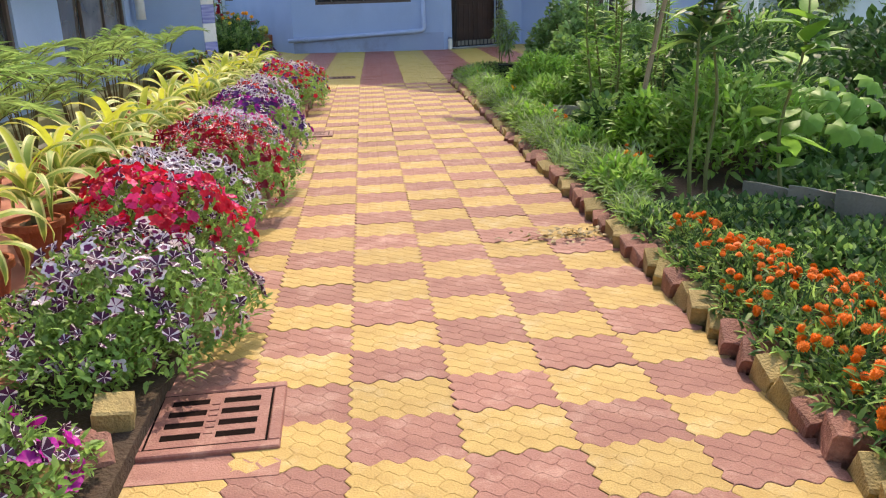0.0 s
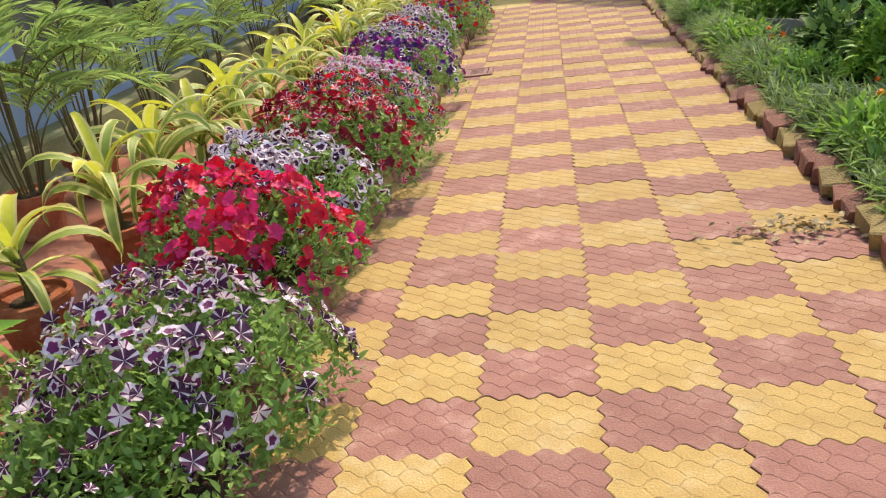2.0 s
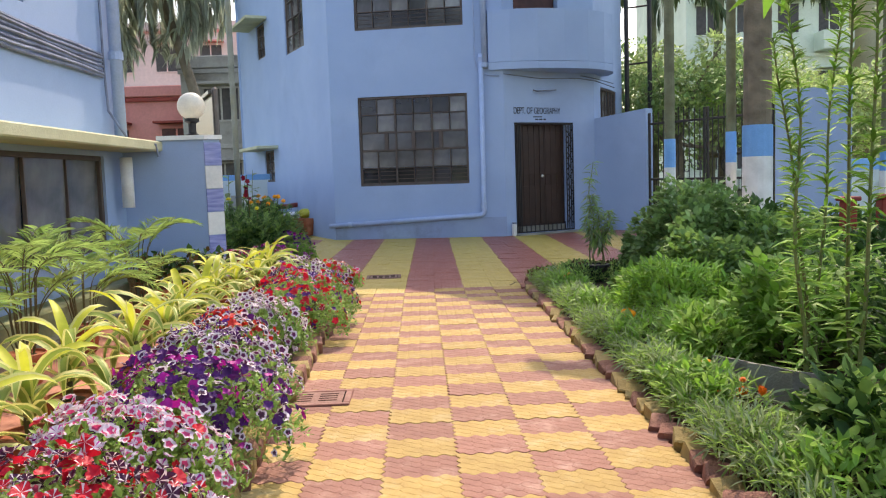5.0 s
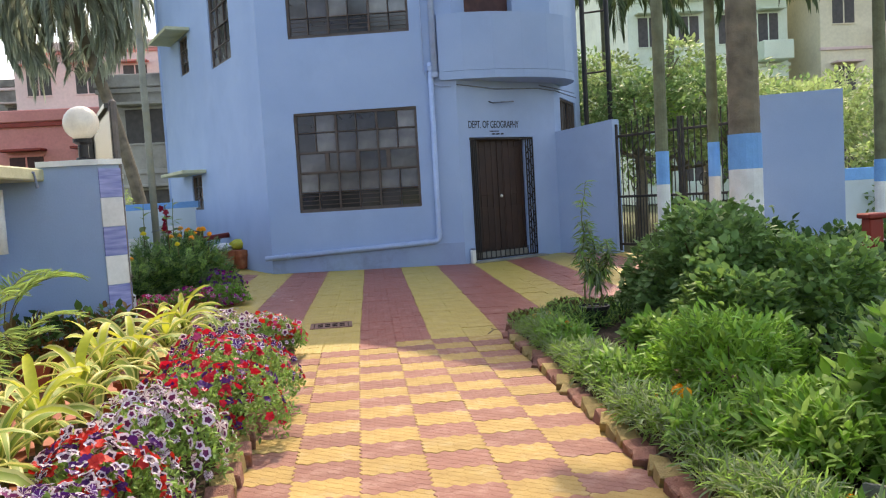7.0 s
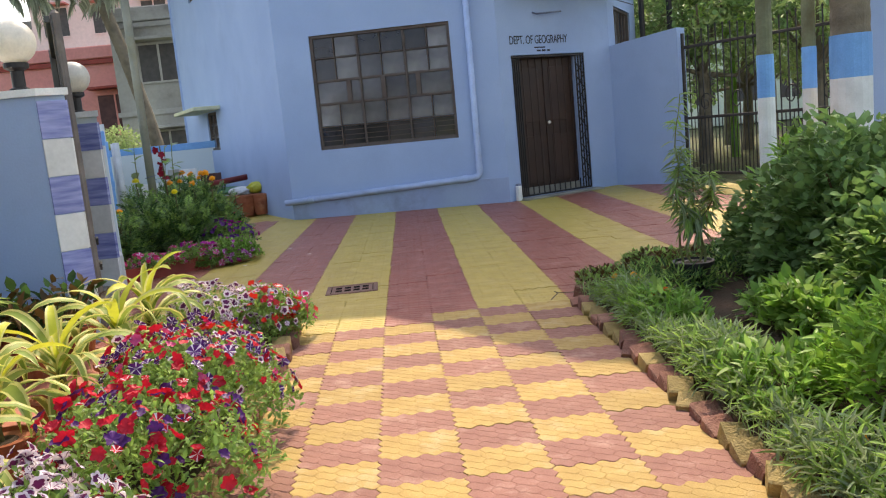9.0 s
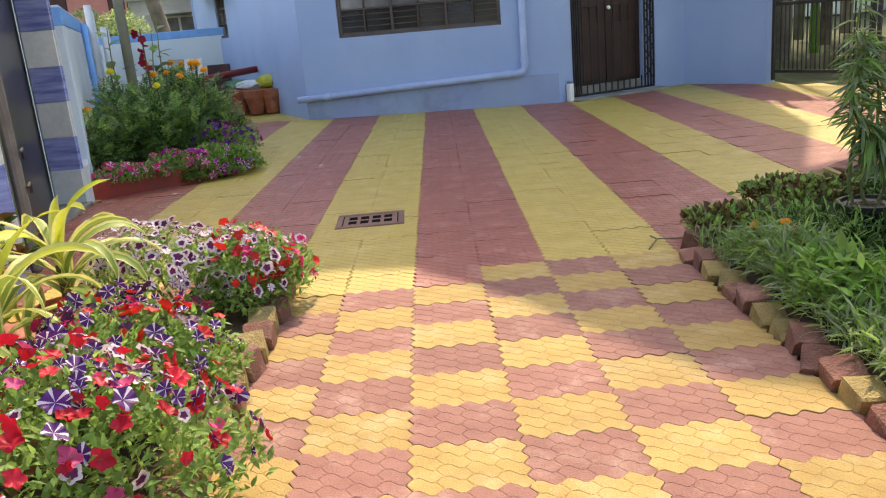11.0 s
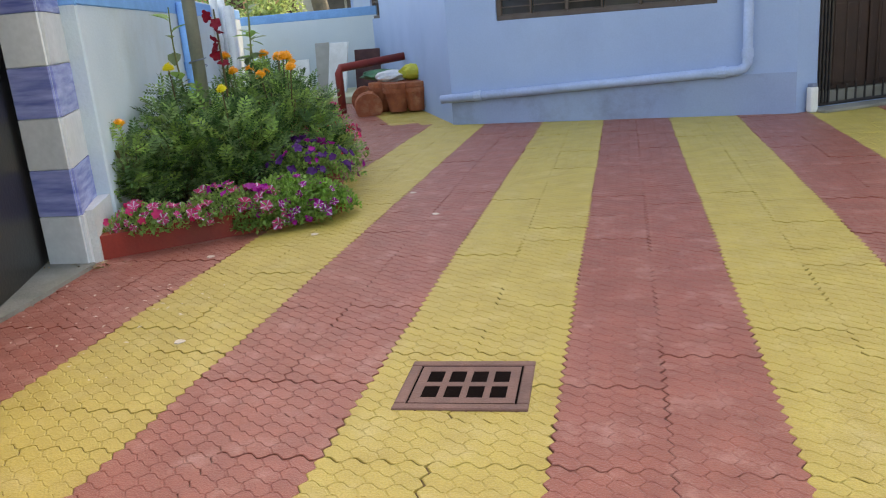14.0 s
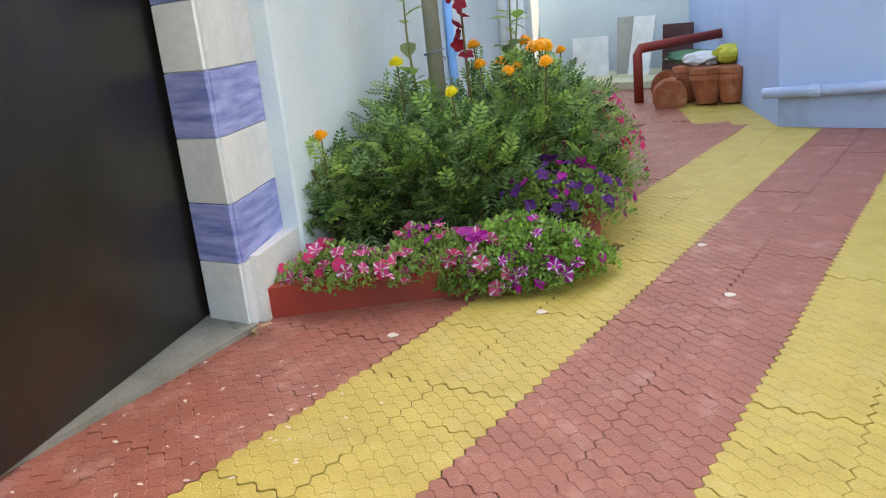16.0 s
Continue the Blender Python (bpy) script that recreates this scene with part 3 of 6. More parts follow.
gate.matrix_world = gm
for k in (0, 1):
    w = glen / 2 - 0.03
    x0 = 0.02 + k * (glen / 2)
    lf = part("gate_leaf", Shape().box(x0 + 0.02, 0, 1.1, 0.04, 0.04, 2.1, 0.005).box(x0 + w - 0.02, 0, 1.1, 0.04, 0.04, 2.1, 0.005)
              .box(x0 + w / 2, 0, 0.16, w - 0.08, 0.03, 0.04, 0.005).box(x0 + w / 2, 0, 0.95, w - 0.08, 0.03, 0.04, 0.005).box(x0 + w / 2, 0, 1.95, w - 0.08, 0.03, 0.04, 0.005), BLACK_IRON, gate)
    n = 11
    for i in range(1, n):
        x = x0 + w * i / n
        top = 2.05 + 0.12 * math.sin(math.pi * i / n)
        b = part("bar", Shape().box(x, 0, (0.18 + top) / 2, 0.016, 0.016, top - 0.18, 0.003).lathe([(0.001, 0.05), (0.018, 0.012), (0.008, 0)], 6, m=pose(x, 0, top)), BLACK_IRON, lf)
        if i < n - 0:
            part("short_bar", Shape().box(x + w / n / 2, 0, 0.55, 0.012, 0.012, 0.76, 0.002), BLACK_IRON, lf)
    for cx in (0.3, 0.7):
        part("scroll", Shape().tube([(x0 + w * cx + 0.11 * math.cos(a / 8 * math.pi) * (1 - a / 26), -0.012, 1.15 + 0.15 * math.sin(a / 8 * math.pi) * (1 - a / 26)) for a in range(20)], 0.009, 6), BLACK_IRON, lf)
rp = setting("wall_gate_right", Shape().prism([(5.55, 15.72), (6.5, 15.25), (6.62, 15.5), (5.67, 15.97)], 0, 2.28), BLUE_WALL, "broad blue gate wall")
tagged(rp, "broad blue gate wall beside the iron gate")

settle(built, FAR_YARD)

# ---- left building along the pots ----
left_building = thing("building", (0, 0, 0), "blue painted low building with a cream ledge and dark windows", "building")
LW = -2.92
lh = [(y0, y1, 0.56, 1.46) for y0, y1 in ((0.4, 2.2), (3.4, 5.2), (6.0, 8.0), (9.1, 11.42))]
lwall = part("wall", wall_with_holes(20, 0, 6.2, 0.25, [(a + 7.94, b + 7.94, c, d) for a, b, c, d in lh] + [(17.35, 17.95, 2.62, 3.4)]), BLUE_WALL, left_building)
lwall.matrix_basis = Matrix.Translation((LW, -7.94, 0)) @ Matrix.Rotation(radians(90), 4, "Z")
mw = lwall.matrix_basis
part("end_wall", Shape().box(-5.6, 12.06 - 0.125, 3.1, 4.86, 0.25, 6.2, 0.005), BLUE_WALL, left_building)
part("back_wall", Shape().box(-8.0, 2, 3.1, 0.25, 20, 6.2, 0.005), BLUE_WALL, left_building)
part("roof", Shape().box(-5.4, 2.06, 6.27, 5.5, 20.3, 0.13, 0.01), CEMENT, left_building)
part("ceiling_slab", Shape().box(-5.6, 2.0, 1.75, 4.6, 19.4, 0.12, 0.01), CEMENT, left_building)
part("ledge", Shape().box(LW + 0.2, 2.0, 1.56, 0.42, 19.9, 0.10, 0.012), CREAM, left_building, "cream painted concrete ledge")
part("plinth", Shape().box(LW + 0.13, 2.0, 0.13, 0.26, 19.9, 0.27, 0.015), MOSSY, left_building, "mossy cement plinth")
part("plinth_step", Shape().box(LW + 0.24, 2.0, 0.03, 0.26, 19.9, 0.07, 0.015), CEMENT, left_building)
for i, (a, b, c, d) in enumerate(lh):
    steel_window("window", mw, a + 7.94, b + 7.94, c, d, 3, 1, -1, left_building, 20 + i)
steel_window("window", mw, 17.35, 17.95, 2.62, 3.4, 1, 2, -1, left_building, 30)
ld = pipe_thing("down_pipe", "blue rainwater pipe with grey elbows on the low building", [[(LW + 0.08, 11.7, 1.56), (LW + 0.08, 11.7, 6.2)]], 0.06, PIPE_BLUE, clamps=(((LW + 0.08, 11.7, 2.45), (0, 0, 1)), ((LW + 0.08, 11.7, 3.4), (0, 0, 1))))
plaque = thing("wall_plaque", (0, 0, 0), "small dark plaque on the low building's wall", "plaque")
part("plate", Shape().box(LW + 0.008, 8.78, 1.29, 0.016, 0.2, 0.11, 0.004), WINDOW_STEEL, plaque)
for k in range(2):
    part("text_bar", Shape().box(LW + 0.018, 8.78, 1.31 - 0.04 * k, 0.004, 0.13, 0.014, 0.001), CEMENT, plaque)
cb = thing("cable_bundle", (0, 0, 0), "bundle of sagging grey cables along the blue wall", "cables")
for k in range(7):
    path = [(LW + 0.03 + 0.008 * (k % 2), y, 2.22 + 0.034 * k + 0.012 * (11.5 - y) ** 1.15 * (0.55 + 0.12 * k) + 0.01 * math.sin(y * 3 + k)) for y in np.linspace(4, 11.45, 14)]
    part("cable", Shape().tube(path, 0.017, 6), CABLE, cb)
part("cable", Shape().tube([(LW + 0.03, 11.5, 6.0), (LW + 0.03, 11.5, 2.3), (LW + 0.04, 11.52, 1.9), (LW + 0.2, 11.6, 1.6), (LW + 0.42, 11.7, 1.57), (LW + 0.43, 11.72, 1.45)], 0.013, 6), CABLE, cb)
pipe_thing("waste_pipe", "stub of white waste pipe under the ledge", [[(LW + 0.12, 11.68, 1.45), (LW + 0.12, 11.68, 0.95)]], 0.06, PIPE_WHITE)

# ---- wall end and tiled gate pillars on the left ----
front = setting("wall_front", Shape().prism([(-2.95, 11.93), (-2.09, 11.93), (-1.95, 12.04), (-2.12, 12.24), (-2.95, 12.24)], 0, 1.62), BLUE_WALL, "blue garden wall ending in a gate pillar")
coping = part("coping", Shape().prism([(-2.56, 11.9), (-2.07, 11.9), (-1.92, 12.03), (-2.1, 12.27), (-2.56, 12.27)], 1.62, 1.665), WHITE, front)


def tiled_pillar(name, corners, z1, bands, label, cap=True):
    """A gate pillar with bands of white and blue glazed tiles on the faces towards the yard."""
    ob = thing(name, (0, 0, 0), label, "pillar")
    part("core", Shape().prism(corners, 0, z1), PALE_WALL, ob)
    for i in (1, 0):
        a, b = corners[i], corners[i + 1]
        m, ln = frame_on(a, b)
        for z0, z2, blue in bands:
            t = part("tile", Shape().box(ln / 2, -0.006, (z0 + z2) / 2, ln - 0.002, 0.014, z2 - z0 - 0.004, 0.002), TILE_BLUE if blue else TILE_WHITE, ob)
            t.matrix_basis = m
    if cap:
        xs, ys = [c[0] for c in corners], [c[1] for c in corners]
        cx, cy = sum(xs) / len(xs), sum(ys) / len(ys)
        part("cap", Shape().prism([(cx + (x - cx) * 1.12, cy + (y - cy) * 1.12) for x, y in corners], z1, z1 + 0.05), WHITE, ob)
    return ob


BANDS2 = [(0.004, 0.26, False), (0.26, 0.49, True), (0.49, 0.735, False), (0.735, 0.975, True), (0.975, 1.215, False), (1.215, 1.45, True)]
built = standing()
setting("wall_base_ledge", Shape().prism([(-2.47, 14.10), (-2.42, 14.12), (-2.62, 14.62), (-2.68, 14.6)], 0.0, 0.27), WHITE, "white plastered ledge at the pillar foot")
tiled_pillar("gate_pillar", [(-2.66, 14.05), (-2.44, 14.05), (-2.66, 14.5), (-2.86, 14.4)], 1.5, BANDS2, "gate pillar with bands of white and blue marbled tiles")
settle(built, GATE_BED)
p1 = thing("tile_facing", (0, 0, 0), "white and blue marbled tiles on the wall end", "tiles")
m1, ln1 = frame_on((-2.09, 11.93), (-1.95, 12.04))
m2, ln2 = frame_on((-1.95, 12.04), (-2.12, 12.24))
for mm, ln in ((m1, ln1), (m2, ln2)):
    for k in range(6):
        t = part("tile", Shape().box(ln / 2, -0.007, 0.27 + k * 0.24, ln - 0.002, 0.013, 0.236, 0.002), TILE_BLUE if k % 2 else TILE_WHITE, p1)
        t.matrix_basis = mm
globe = thing("globe_lamp", (-2.23, 12.07, 1.665), "white glass globe lamp on the wall end", "lamp")
part("base", Shape().lathe([(0.06, 0), (0.06, 0.02), (0.04, 0.03), (0.04, 0.13), (0.075, 0.15), (0.075, 0.18), (0.0, 0.18)], 16), BLACK_IRON, globe)
part("globe", Shape().lathe([(0.14 * math.sin(a * math.pi / 12) + 0.001, 0.31 - 0.14 * math.cos(a * math.pi / 12)) for a in range(13)], 24), GLOBE, globe, smooth=True)
built = standing()
globe2 = copy_thing(globe, pose(-2.66, 14.25, 1.55))
tagged(globe2, "white glass globe lamp on the tiled gate pillar")
# black sheet gate
ga, gb = (-1.938, 12.145), (-2.66, 14.02)
bm_, bl = frame_on(ga, gb)
bgate = thing("sheet_gate", (0, 0, 0), "black painted sheet metal gate with scratches", "gate")
bgate.matrix_world = bm_
part("sheet", Shape().box(bl / 2 + 0.08, 0.02, 1.035, bl + 0.16, 0.012, 2.03, 0.003), BLACK_GATE, bgate)
part("stile", Shape().box(0.03, 0, 1.05, 0.075, 0.06, 2.06, 0.022), GATE_POST, bgate, "iron gate stile with sun haze in its grey colour")
part("stile", Shape().box(bl - 0.03, 0.05, 1.08, 0.045, 0.05, 2.0, 0.006), BLACK_GATE, bgate)
for z in (0.1, 1.1, 2.03):
    part("rail", Shape().box(bl / 2, 0.045, z, bl - 0.1, 0.035, 0.045, 0.005), BLACK_GATE, bgate)
for z in (0.45, 0.62):
    part("bolt", Shape().tube([(0.0, -0.04, z), (0.14, -0.04, z), (0.14, -0.04, z - 0.05)], 0.008, 8), BLACK_IRON, bgate)
setting("kerb_strip", Shape().prism([(-2.3, 12.3), (-2.12, 12.2), (-2.31, 12.95), (-2.37, 13.7), (-2.41, 14.05), (-2.5, 14.1), (-2.9, 14.04)], -0.1, 0.02), CEMENT, "grey cement gate threshold")
# left boundary wall and back wall
bwm, bwl = frame_on((-5.75, 22.9), (-2.75, 14.45))
bw = setting("wall_boundary", Shape().box(bwl / 2, 0.1, 0.7, bwl, 0.2, 1.4, 0.01), PALE_WALL, "pale plastered boundary wall with a blue top band")
bw.matrix_world = bwm
bt = part("top_band", Shape().box(bwl / 2, 0.1, 1.32, bwl + 0.01, 0.212, 0.14, 0.01), SKYBLUE, bw)
settle(built, GATE_BED)
built = standing()
bk = setting("wall_back", Shape().box(-5.0, 23.5, 0.66, 5.5, 0.2, 1.32, 0.01), PALE_WALL, "pale back wall with a blue top band")
part("top_band", Shape().box(-5.0, 23.5, 1.26, 5.51, 0.212, 0.14, 0.01), SKYBLUE, bk)

settle(built, FAR_YARD)


for x, y, r, h, mat, label in ((-3.72, 17.83, 0.034, 1.42, SKYBLUE, "sky blue pipe standing against the boundary wall"), (-4.58, 20.26, 0.05, 1.75, PIPE_WHITE, "white plastic pipe standing against the boundary wall"), (-4.84, 21.0, 0.05, 1.7, PIPE_WHITE, "white plastic pipe standing against the boundary wall")):
    pipe_thing("wall_pipe", label, [[(x, y, 0.0), (x, y, h)]], r, mat, clamps=(((x, y, h * 0.6), (0, 0, 1)),))

# ---- plant helpers ----
RNG = np.random.default_rng(7)


class Soup:
    """Many small copies of templates gathered into one triangle mesh."""

    def __init__(self):
        self.v, self.t, self.s, self.n = [], [], [], 0

    def scatter(self, template, rot, loc, scale):
        tv, tt, ts = template
        rot, loc, scale = np.asarray(rot), np.asarray(loc, float), np.asarray(scale, float)
        n = len(loc)
        if n == 0:
            return self
        v = np.einsum("nij,kj->nki", rot, tv) * scale[:, None, None] + loc[:, None, :]
        self.v.append(v.reshape(-1, 3))
        self.t.append((tt[None] + (np.arange(n) * len(tv))[:, None, None] + self.n).reshape(-1, 3))
        self.s.append(np.tile(ts, n))
        self.n += n * len(tv)
        return self

    def mesh(self, name, *materials, flat=False):
        v, t, s = np.concatenate(self.v), np.concatenate(self.t), np.concatenate(self.s)
        me = bpy.data.meshes.new(name)
        me.vertices.add(len(v))
        me.vertices.foreach_set("co", v.astype(np.float32).ravel())
        me.loops.add(len(t) * 3)
        me.loops.foreach_set("vertex_index", t.astype(np.int32).ravel())
        me.polygons.add(len(t))
        me.polygons.foreach_set("loop_start", np.arange(0, len(t) * 3, 3, dtype=np.int32))
        for mat in materials:
            me.materials.append(mat)
        me.polygons.foreach_set("material_index", s.astype(np.int32))
        if flat:
            me.polygons.foreach_set("use_smooth", [False] * len(t))
        me.update(calc_edges=True)
        return me


def template(verts, tris, slots=None):
    return np.array(verts, float), np.array(tris, int), np.array(slots if slots is not None else [0] * len(tris), int)


def leaf_template(width, bend=0.15, fold=0.06):
    return template([(0, 0, 0), (0.3, width * 0.42, fold), (0.3, -width * 0.42, fold), (0.62, width * 0.4, fold - bend * 0.4), (0.62, -width * 0.4, fold - bend * 0.4),
                     (1, 0, -bend), (0.32, 0, 0), (0.64, 0, -bend * 0.45)],
                    [(0, 6, 1), (0, 2, 6), (6, 7, 3), (6, 3, 1), (6, 4, 7), (6, 2, 4), (7, 5, 3), (7, 4, 5)])


def feather_template(pairs=5):
    """A pinnate leaf: thin toothed leaflets in pairs along a rib."""
    v, t = [], []
    for i in range(pairs * 2 + 1):
        q = 1.0 if i == pairs * 2 else 0.22 + 0.72 * (i // 2) / pairs
        sg = 0 if i == pairs * 2 else 1 if i % 2 else -1
        ln = 0.34 * (1 - 0.5 * abs(q - 0.5))
        dx, dy = (0.45, 0.85 * sg) if sg else (1.0, 0.0)
        k = len(v)
        bx = q - (0.15 if not sg else 0)
        v += [(bx, 0, -0.12 * q * q), (bx + dx * ln * 0.5 - dy * 0.06, dy * ln * 0.5 + dx * 0.06, 0.01 - 0.12 * q * q), (bx + dx * ln * 0.5 + dy * 0.06, dy * ln * 0.5 - dx * 0.06, 0.01 - 0.12 * q * q), (bx + dx * ln, dy * ln, -0.03 - 0.12 * q * q)]
        t += [(k, k + 2, k + 1), (k + 1, k + 2, k + 3)]
    k = len(v)
    v += [(0, 0.012, 0), (0, -0.012, 0), (0.95, 0, -0.11)]
    t.append((k, k + 1, k + 2))
    return template(v, t)


def aim(dirs, rng, spin=0.6):
    """Turns whose x axis points along dirs, with z roughly up and a random spin."""
    x = np.asarray(dirs, float)
    x = x / np.linalg.norm(x, axis=1, keepdims=True)
    up = np.array([0, 0, 1.0]) + rng.normal(0, spin, x.shape) * 0.5
    y = np.cross(up, x)
    y /= np.linalg.norm(y, axis=1, keepdims=True) + 1e-9
    z = np.cross(x, y)
    return np.stack([x, y, z], axis=2)


def face_up(normals, rng):
    """Turns whose z axis points along normals, spun at random."""
    z = normals / np.linalg.norm(normals, axis=1, keepdims=True)
    a = rng.normal(0, 1, z.shape)
    x = np.cross(a, z)
    x /= np.linalg.norm(x, axis=1, keepdims=True) + 1e-9
    y = np.cross(z, x)
    return np.stack([x, y, z], axis=2)


def petal_flower(kind, seed):
    """A ruffled five-lobed funnel flower; slot 0 is the main colour, slot 1 the star or rim."""
    v, t, s = [(0, 0, -0.4)], [], []
    n = 40
    rf = random.Random(seed)
    inner = rf.uniform(0.5, 0.66) if kind == "rim" else rf.uniform(0.74, 0.86)
    wave = [rf.uniform(0.82, 1.08) for _ in range(5)]
    lift = [rf.uniform(-0.16, 0.14) for _ in range(5)]
    for i in range(n):
        a = 2 * math.pi * i / n
        r = 0.9 + 0.12 * math.cos(5 * a)
        r *= wave[(i + 4) // 8 % 5] * inner * rf.uniform(0.95, 1.05)
        v.append((r * math.cos(a), r * math.sin(a), -0.08 + rf.uniform(-0.02, 0.02)))
    for i in range(n):
        a = 2 * math.pi * i / n
        r = 0.9 + 0.12 * math.cos(5 * a)
        r *= wave[(i + 4) // 8 % 5] * rf.uniform(0.95, 1.05)
        v.append((r * math.cos(a), r * math.sin(a), -0.02 - 0.06 * math.cos(5 * a) + 0.7 * lift[(i + 4) // 8 % 5] + rf.uniform(-0.05, 0.05)))
    for i in range(n):
        j = (i + 1) % n
        star = kind == "star" and i % 8 in ((7, 0) if (i // 8 + seed) % 3 else (0,))
        t += [(0, 1 + i, 1 + j), (1 + i, n + 1 + i, n + 1 + j), (1 + i, n + 1 + j, 1 + j)]
        if kind == "rim":
            s += [0, 1, 1]
        else:
            s += [1 if star else 0] * 3
    return template(v, t, s)


STAR, RIM, PLAIN = ([petal_flower(kind, 60 + k) for k in range(4)] for kind in ("star", "rim", "plain"))
LEAF_SLIM = leaf_template(0.075, 0.16)
FEATHER = feather_template()
LEAF_SMALL = leaf_template(0.46, 0.25)
LEAF_OVAL, LEAF_LANCE, LEAF_NARROW, LEAF_HEART = leaf_template(0.6), leaf_template(0.34, 0.25), leaf_template(0.14, 0.3), leaf_template(0.78, 0.2)


def pompon():
    """A ruffled marigold head of overlapping petals."""
    v, t = [], []
    for ring, (r, z, n) in enumerate(((0.9, -0.22, 13), (1.0, 0.02, 13), (0.86, 0.3, 11), (0.6, 0.55, 9), (0.3, 0.7, 6))):
        for i in range(n):
            a = 2 * math.pi * (i + 0.37 * ring) / n
            k = len(v)
            w = 0.62 * r / n * 6.3 / 2
            c, q = math.cos(a), math.sin(a)
            v += [(0.15 * r * c, 0.15 * r * q, z - 0.1), (0.75 * r * c - w * q, 0.75 * r * q + w * c, z + 0.06), (0.75 * r * c + w * q, 0.75 * r * q - w * c, z + 0.06), (r * c, r * q, z - 0.08 + 0.1 * ((i * 7) % 3))]
            t += [(k, k + 2, k + 1), (k + 1, k + 2, k + 3)]
    k = len(v)
    for z, r in ((-0.12, 0.75), (0.3, 0.66), (0.52, 0.36)):
        v += [(r * math.cos(2 * math.pi * i / 9), r * math.sin(2 * math.pi * i / 9), z) for i in range(9)]
    v.append((0, 0, 0.6))
    for q in range(2):
        for i in range(9):
            j = (i + 1) % 9
            t += [(k + q * 9 + i, k + q * 9 + j, k + q * 9 + 9 + j), (k + q * 9 + i, k + q * 9 + 9 + j, k + q * 9 + 9 + i)]
    t += [(k + 18 + i, k + 18 + (i + 1) % 9, k + 27) for i in range(9)]
    return template(v, t)


POMPON = [pompon()]
FOLIAGE = leafy("petunia_leaf", rgb(152, 184, 100), rgb(116, 154, 76), trans=0.48)
# dark leaf green; also paints tree shade onto right-hand bushes and hedges
FOLIAGE_DARK = leafy("dark_and_shaded_leaf", rgb(74, 110, 56), rgb(54, 86, 44))
FOLIAGE_BRIGHT = leafy("bright_leaf", rgb(132, 174, 72), rgb(98, 148, 56), trans=0.38)
FOLIAGE_LIME = leafy("lime_leaf", rgb(156, 194, 84), rgb(120, 168, 66), trans=0.42)
FOLIAGE_VINE = leafy("vine_leaf", rgb(130, 162, 98), rgb(94, 130, 70), trans=0.34)
FOLIAGE_MARI = leafy("marigold_leaf", rgb(126, 154, 100), rgb(92, 124, 74), trans=0.35)
FOLIAGE_GREY = leafy("grey_green_blade", rgb(160, 176, 136), rgb(122, 146, 102), trans=0.35)
FOLIAGE_RED = leafy("dark_red_leaf", rgb(92, 66, 46), rgb(112, 90, 40), trans=0.25)
TREE_LEAF = leafy("tree_leaf", rgb(146, 170, 106), rgb(172, 190, 126), trans=0.45)
TREE_DARK = leafy("tree_leaf_dark", rgb(110, 142, 86), rgb(132, 162, 98), trans=0.45)
PALM_LEAF = leafy("areca_leaf", rgb(168, 194, 116), rgb(132, 166, 90), trans=0.5)
COCO_LEAF = leafy("coconut_leaf", rgb(92, 108, 72), rgb(70, 88, 56), trans=0.3)
DRAC_EDGE = leafy("cream_yellow_leaf_margin", rgb(216, 212, 140), rgb(196, 198, 110), trans=0.35, spread=0.25)
DRAC_MID = leafy("lime_leaf_centre", rgb(150, 168, 80), rgb(118, 146, 64), trans=0.35, spread=0.3)
DRAC_YOUNG = leafy("young_yellow_leaf", rgb(214, 214, 84), rgb(190, 198, 66), trans=0.4, spread=0.15)
P_RED = leafy("red_petal", rgb(212, 36, 58), rgb(184, 24, 46), trans=0.3, spread=0.2)
P_DARKRED = leafy("dark_red_petal", rgb(150, 18, 40), rgb(120, 16, 36), trans=0.3, spread=0.2)
P_PINK = leafy("pink_petal", rgb(234, 62, 124), rgb(214, 46, 104), trans=0.3, spread=0.2)
P_ROSE = leafy("rose_petal", rgb(222, 86, 138), rgb(204, 62, 116), trans=0.3, spread=0.2)
P_PURPLE = leafy("dark_purple_petal", rgb(90, 42, 76), rgb(60, 30, 56), trans=0.25, spread=0.25)
P_VIOLET = leafy("violet_petal", rgb(96, 40, 118), rgb(72, 28, 92), trans=0.25, spread=0.2)
P_MAGENTA = leafy("magenta_petal", rgb(190, 36, 156), rgb(160, 28, 130), trans=0.3, spread=0.2)
P_PLUM = leafy("plum_petal", rgb(120, 44, 96), rgb(96, 34, 80), trans=0.25, spread=0.2)
P_WHITE = leafy("white_petal", rgb(222, 212, 220), rgb(200, 186, 204), trans=0.3, spread=0.1)
P_LILAC = leafy("lilac_petal", rgb(230, 218, 220), rgb(206, 188, 198), trans=0.3, spread=0.15)
P_ORANGE = leafy("orange_petal", rgb(244, 136, 38), rgb(232, 108, 26), trans=0.25, spread=0.15)
P_GOLD = leafy("golden_petal", rgb(250, 172, 12), rgb(240, 146, 8), trans=0.12, spread=0.12)
P_SCARLET = leafy("scarlet_petal", rgb(216, 56, 44), rgb(196, 40, 36), trans=0.3, spread=0.2)


def stuff(name, soup, materials, parent, label=""):
    ob = part(name, soup.mesh(name, *materials), None, parent, label)
    ob["kind"] = "stuff"
    return ob


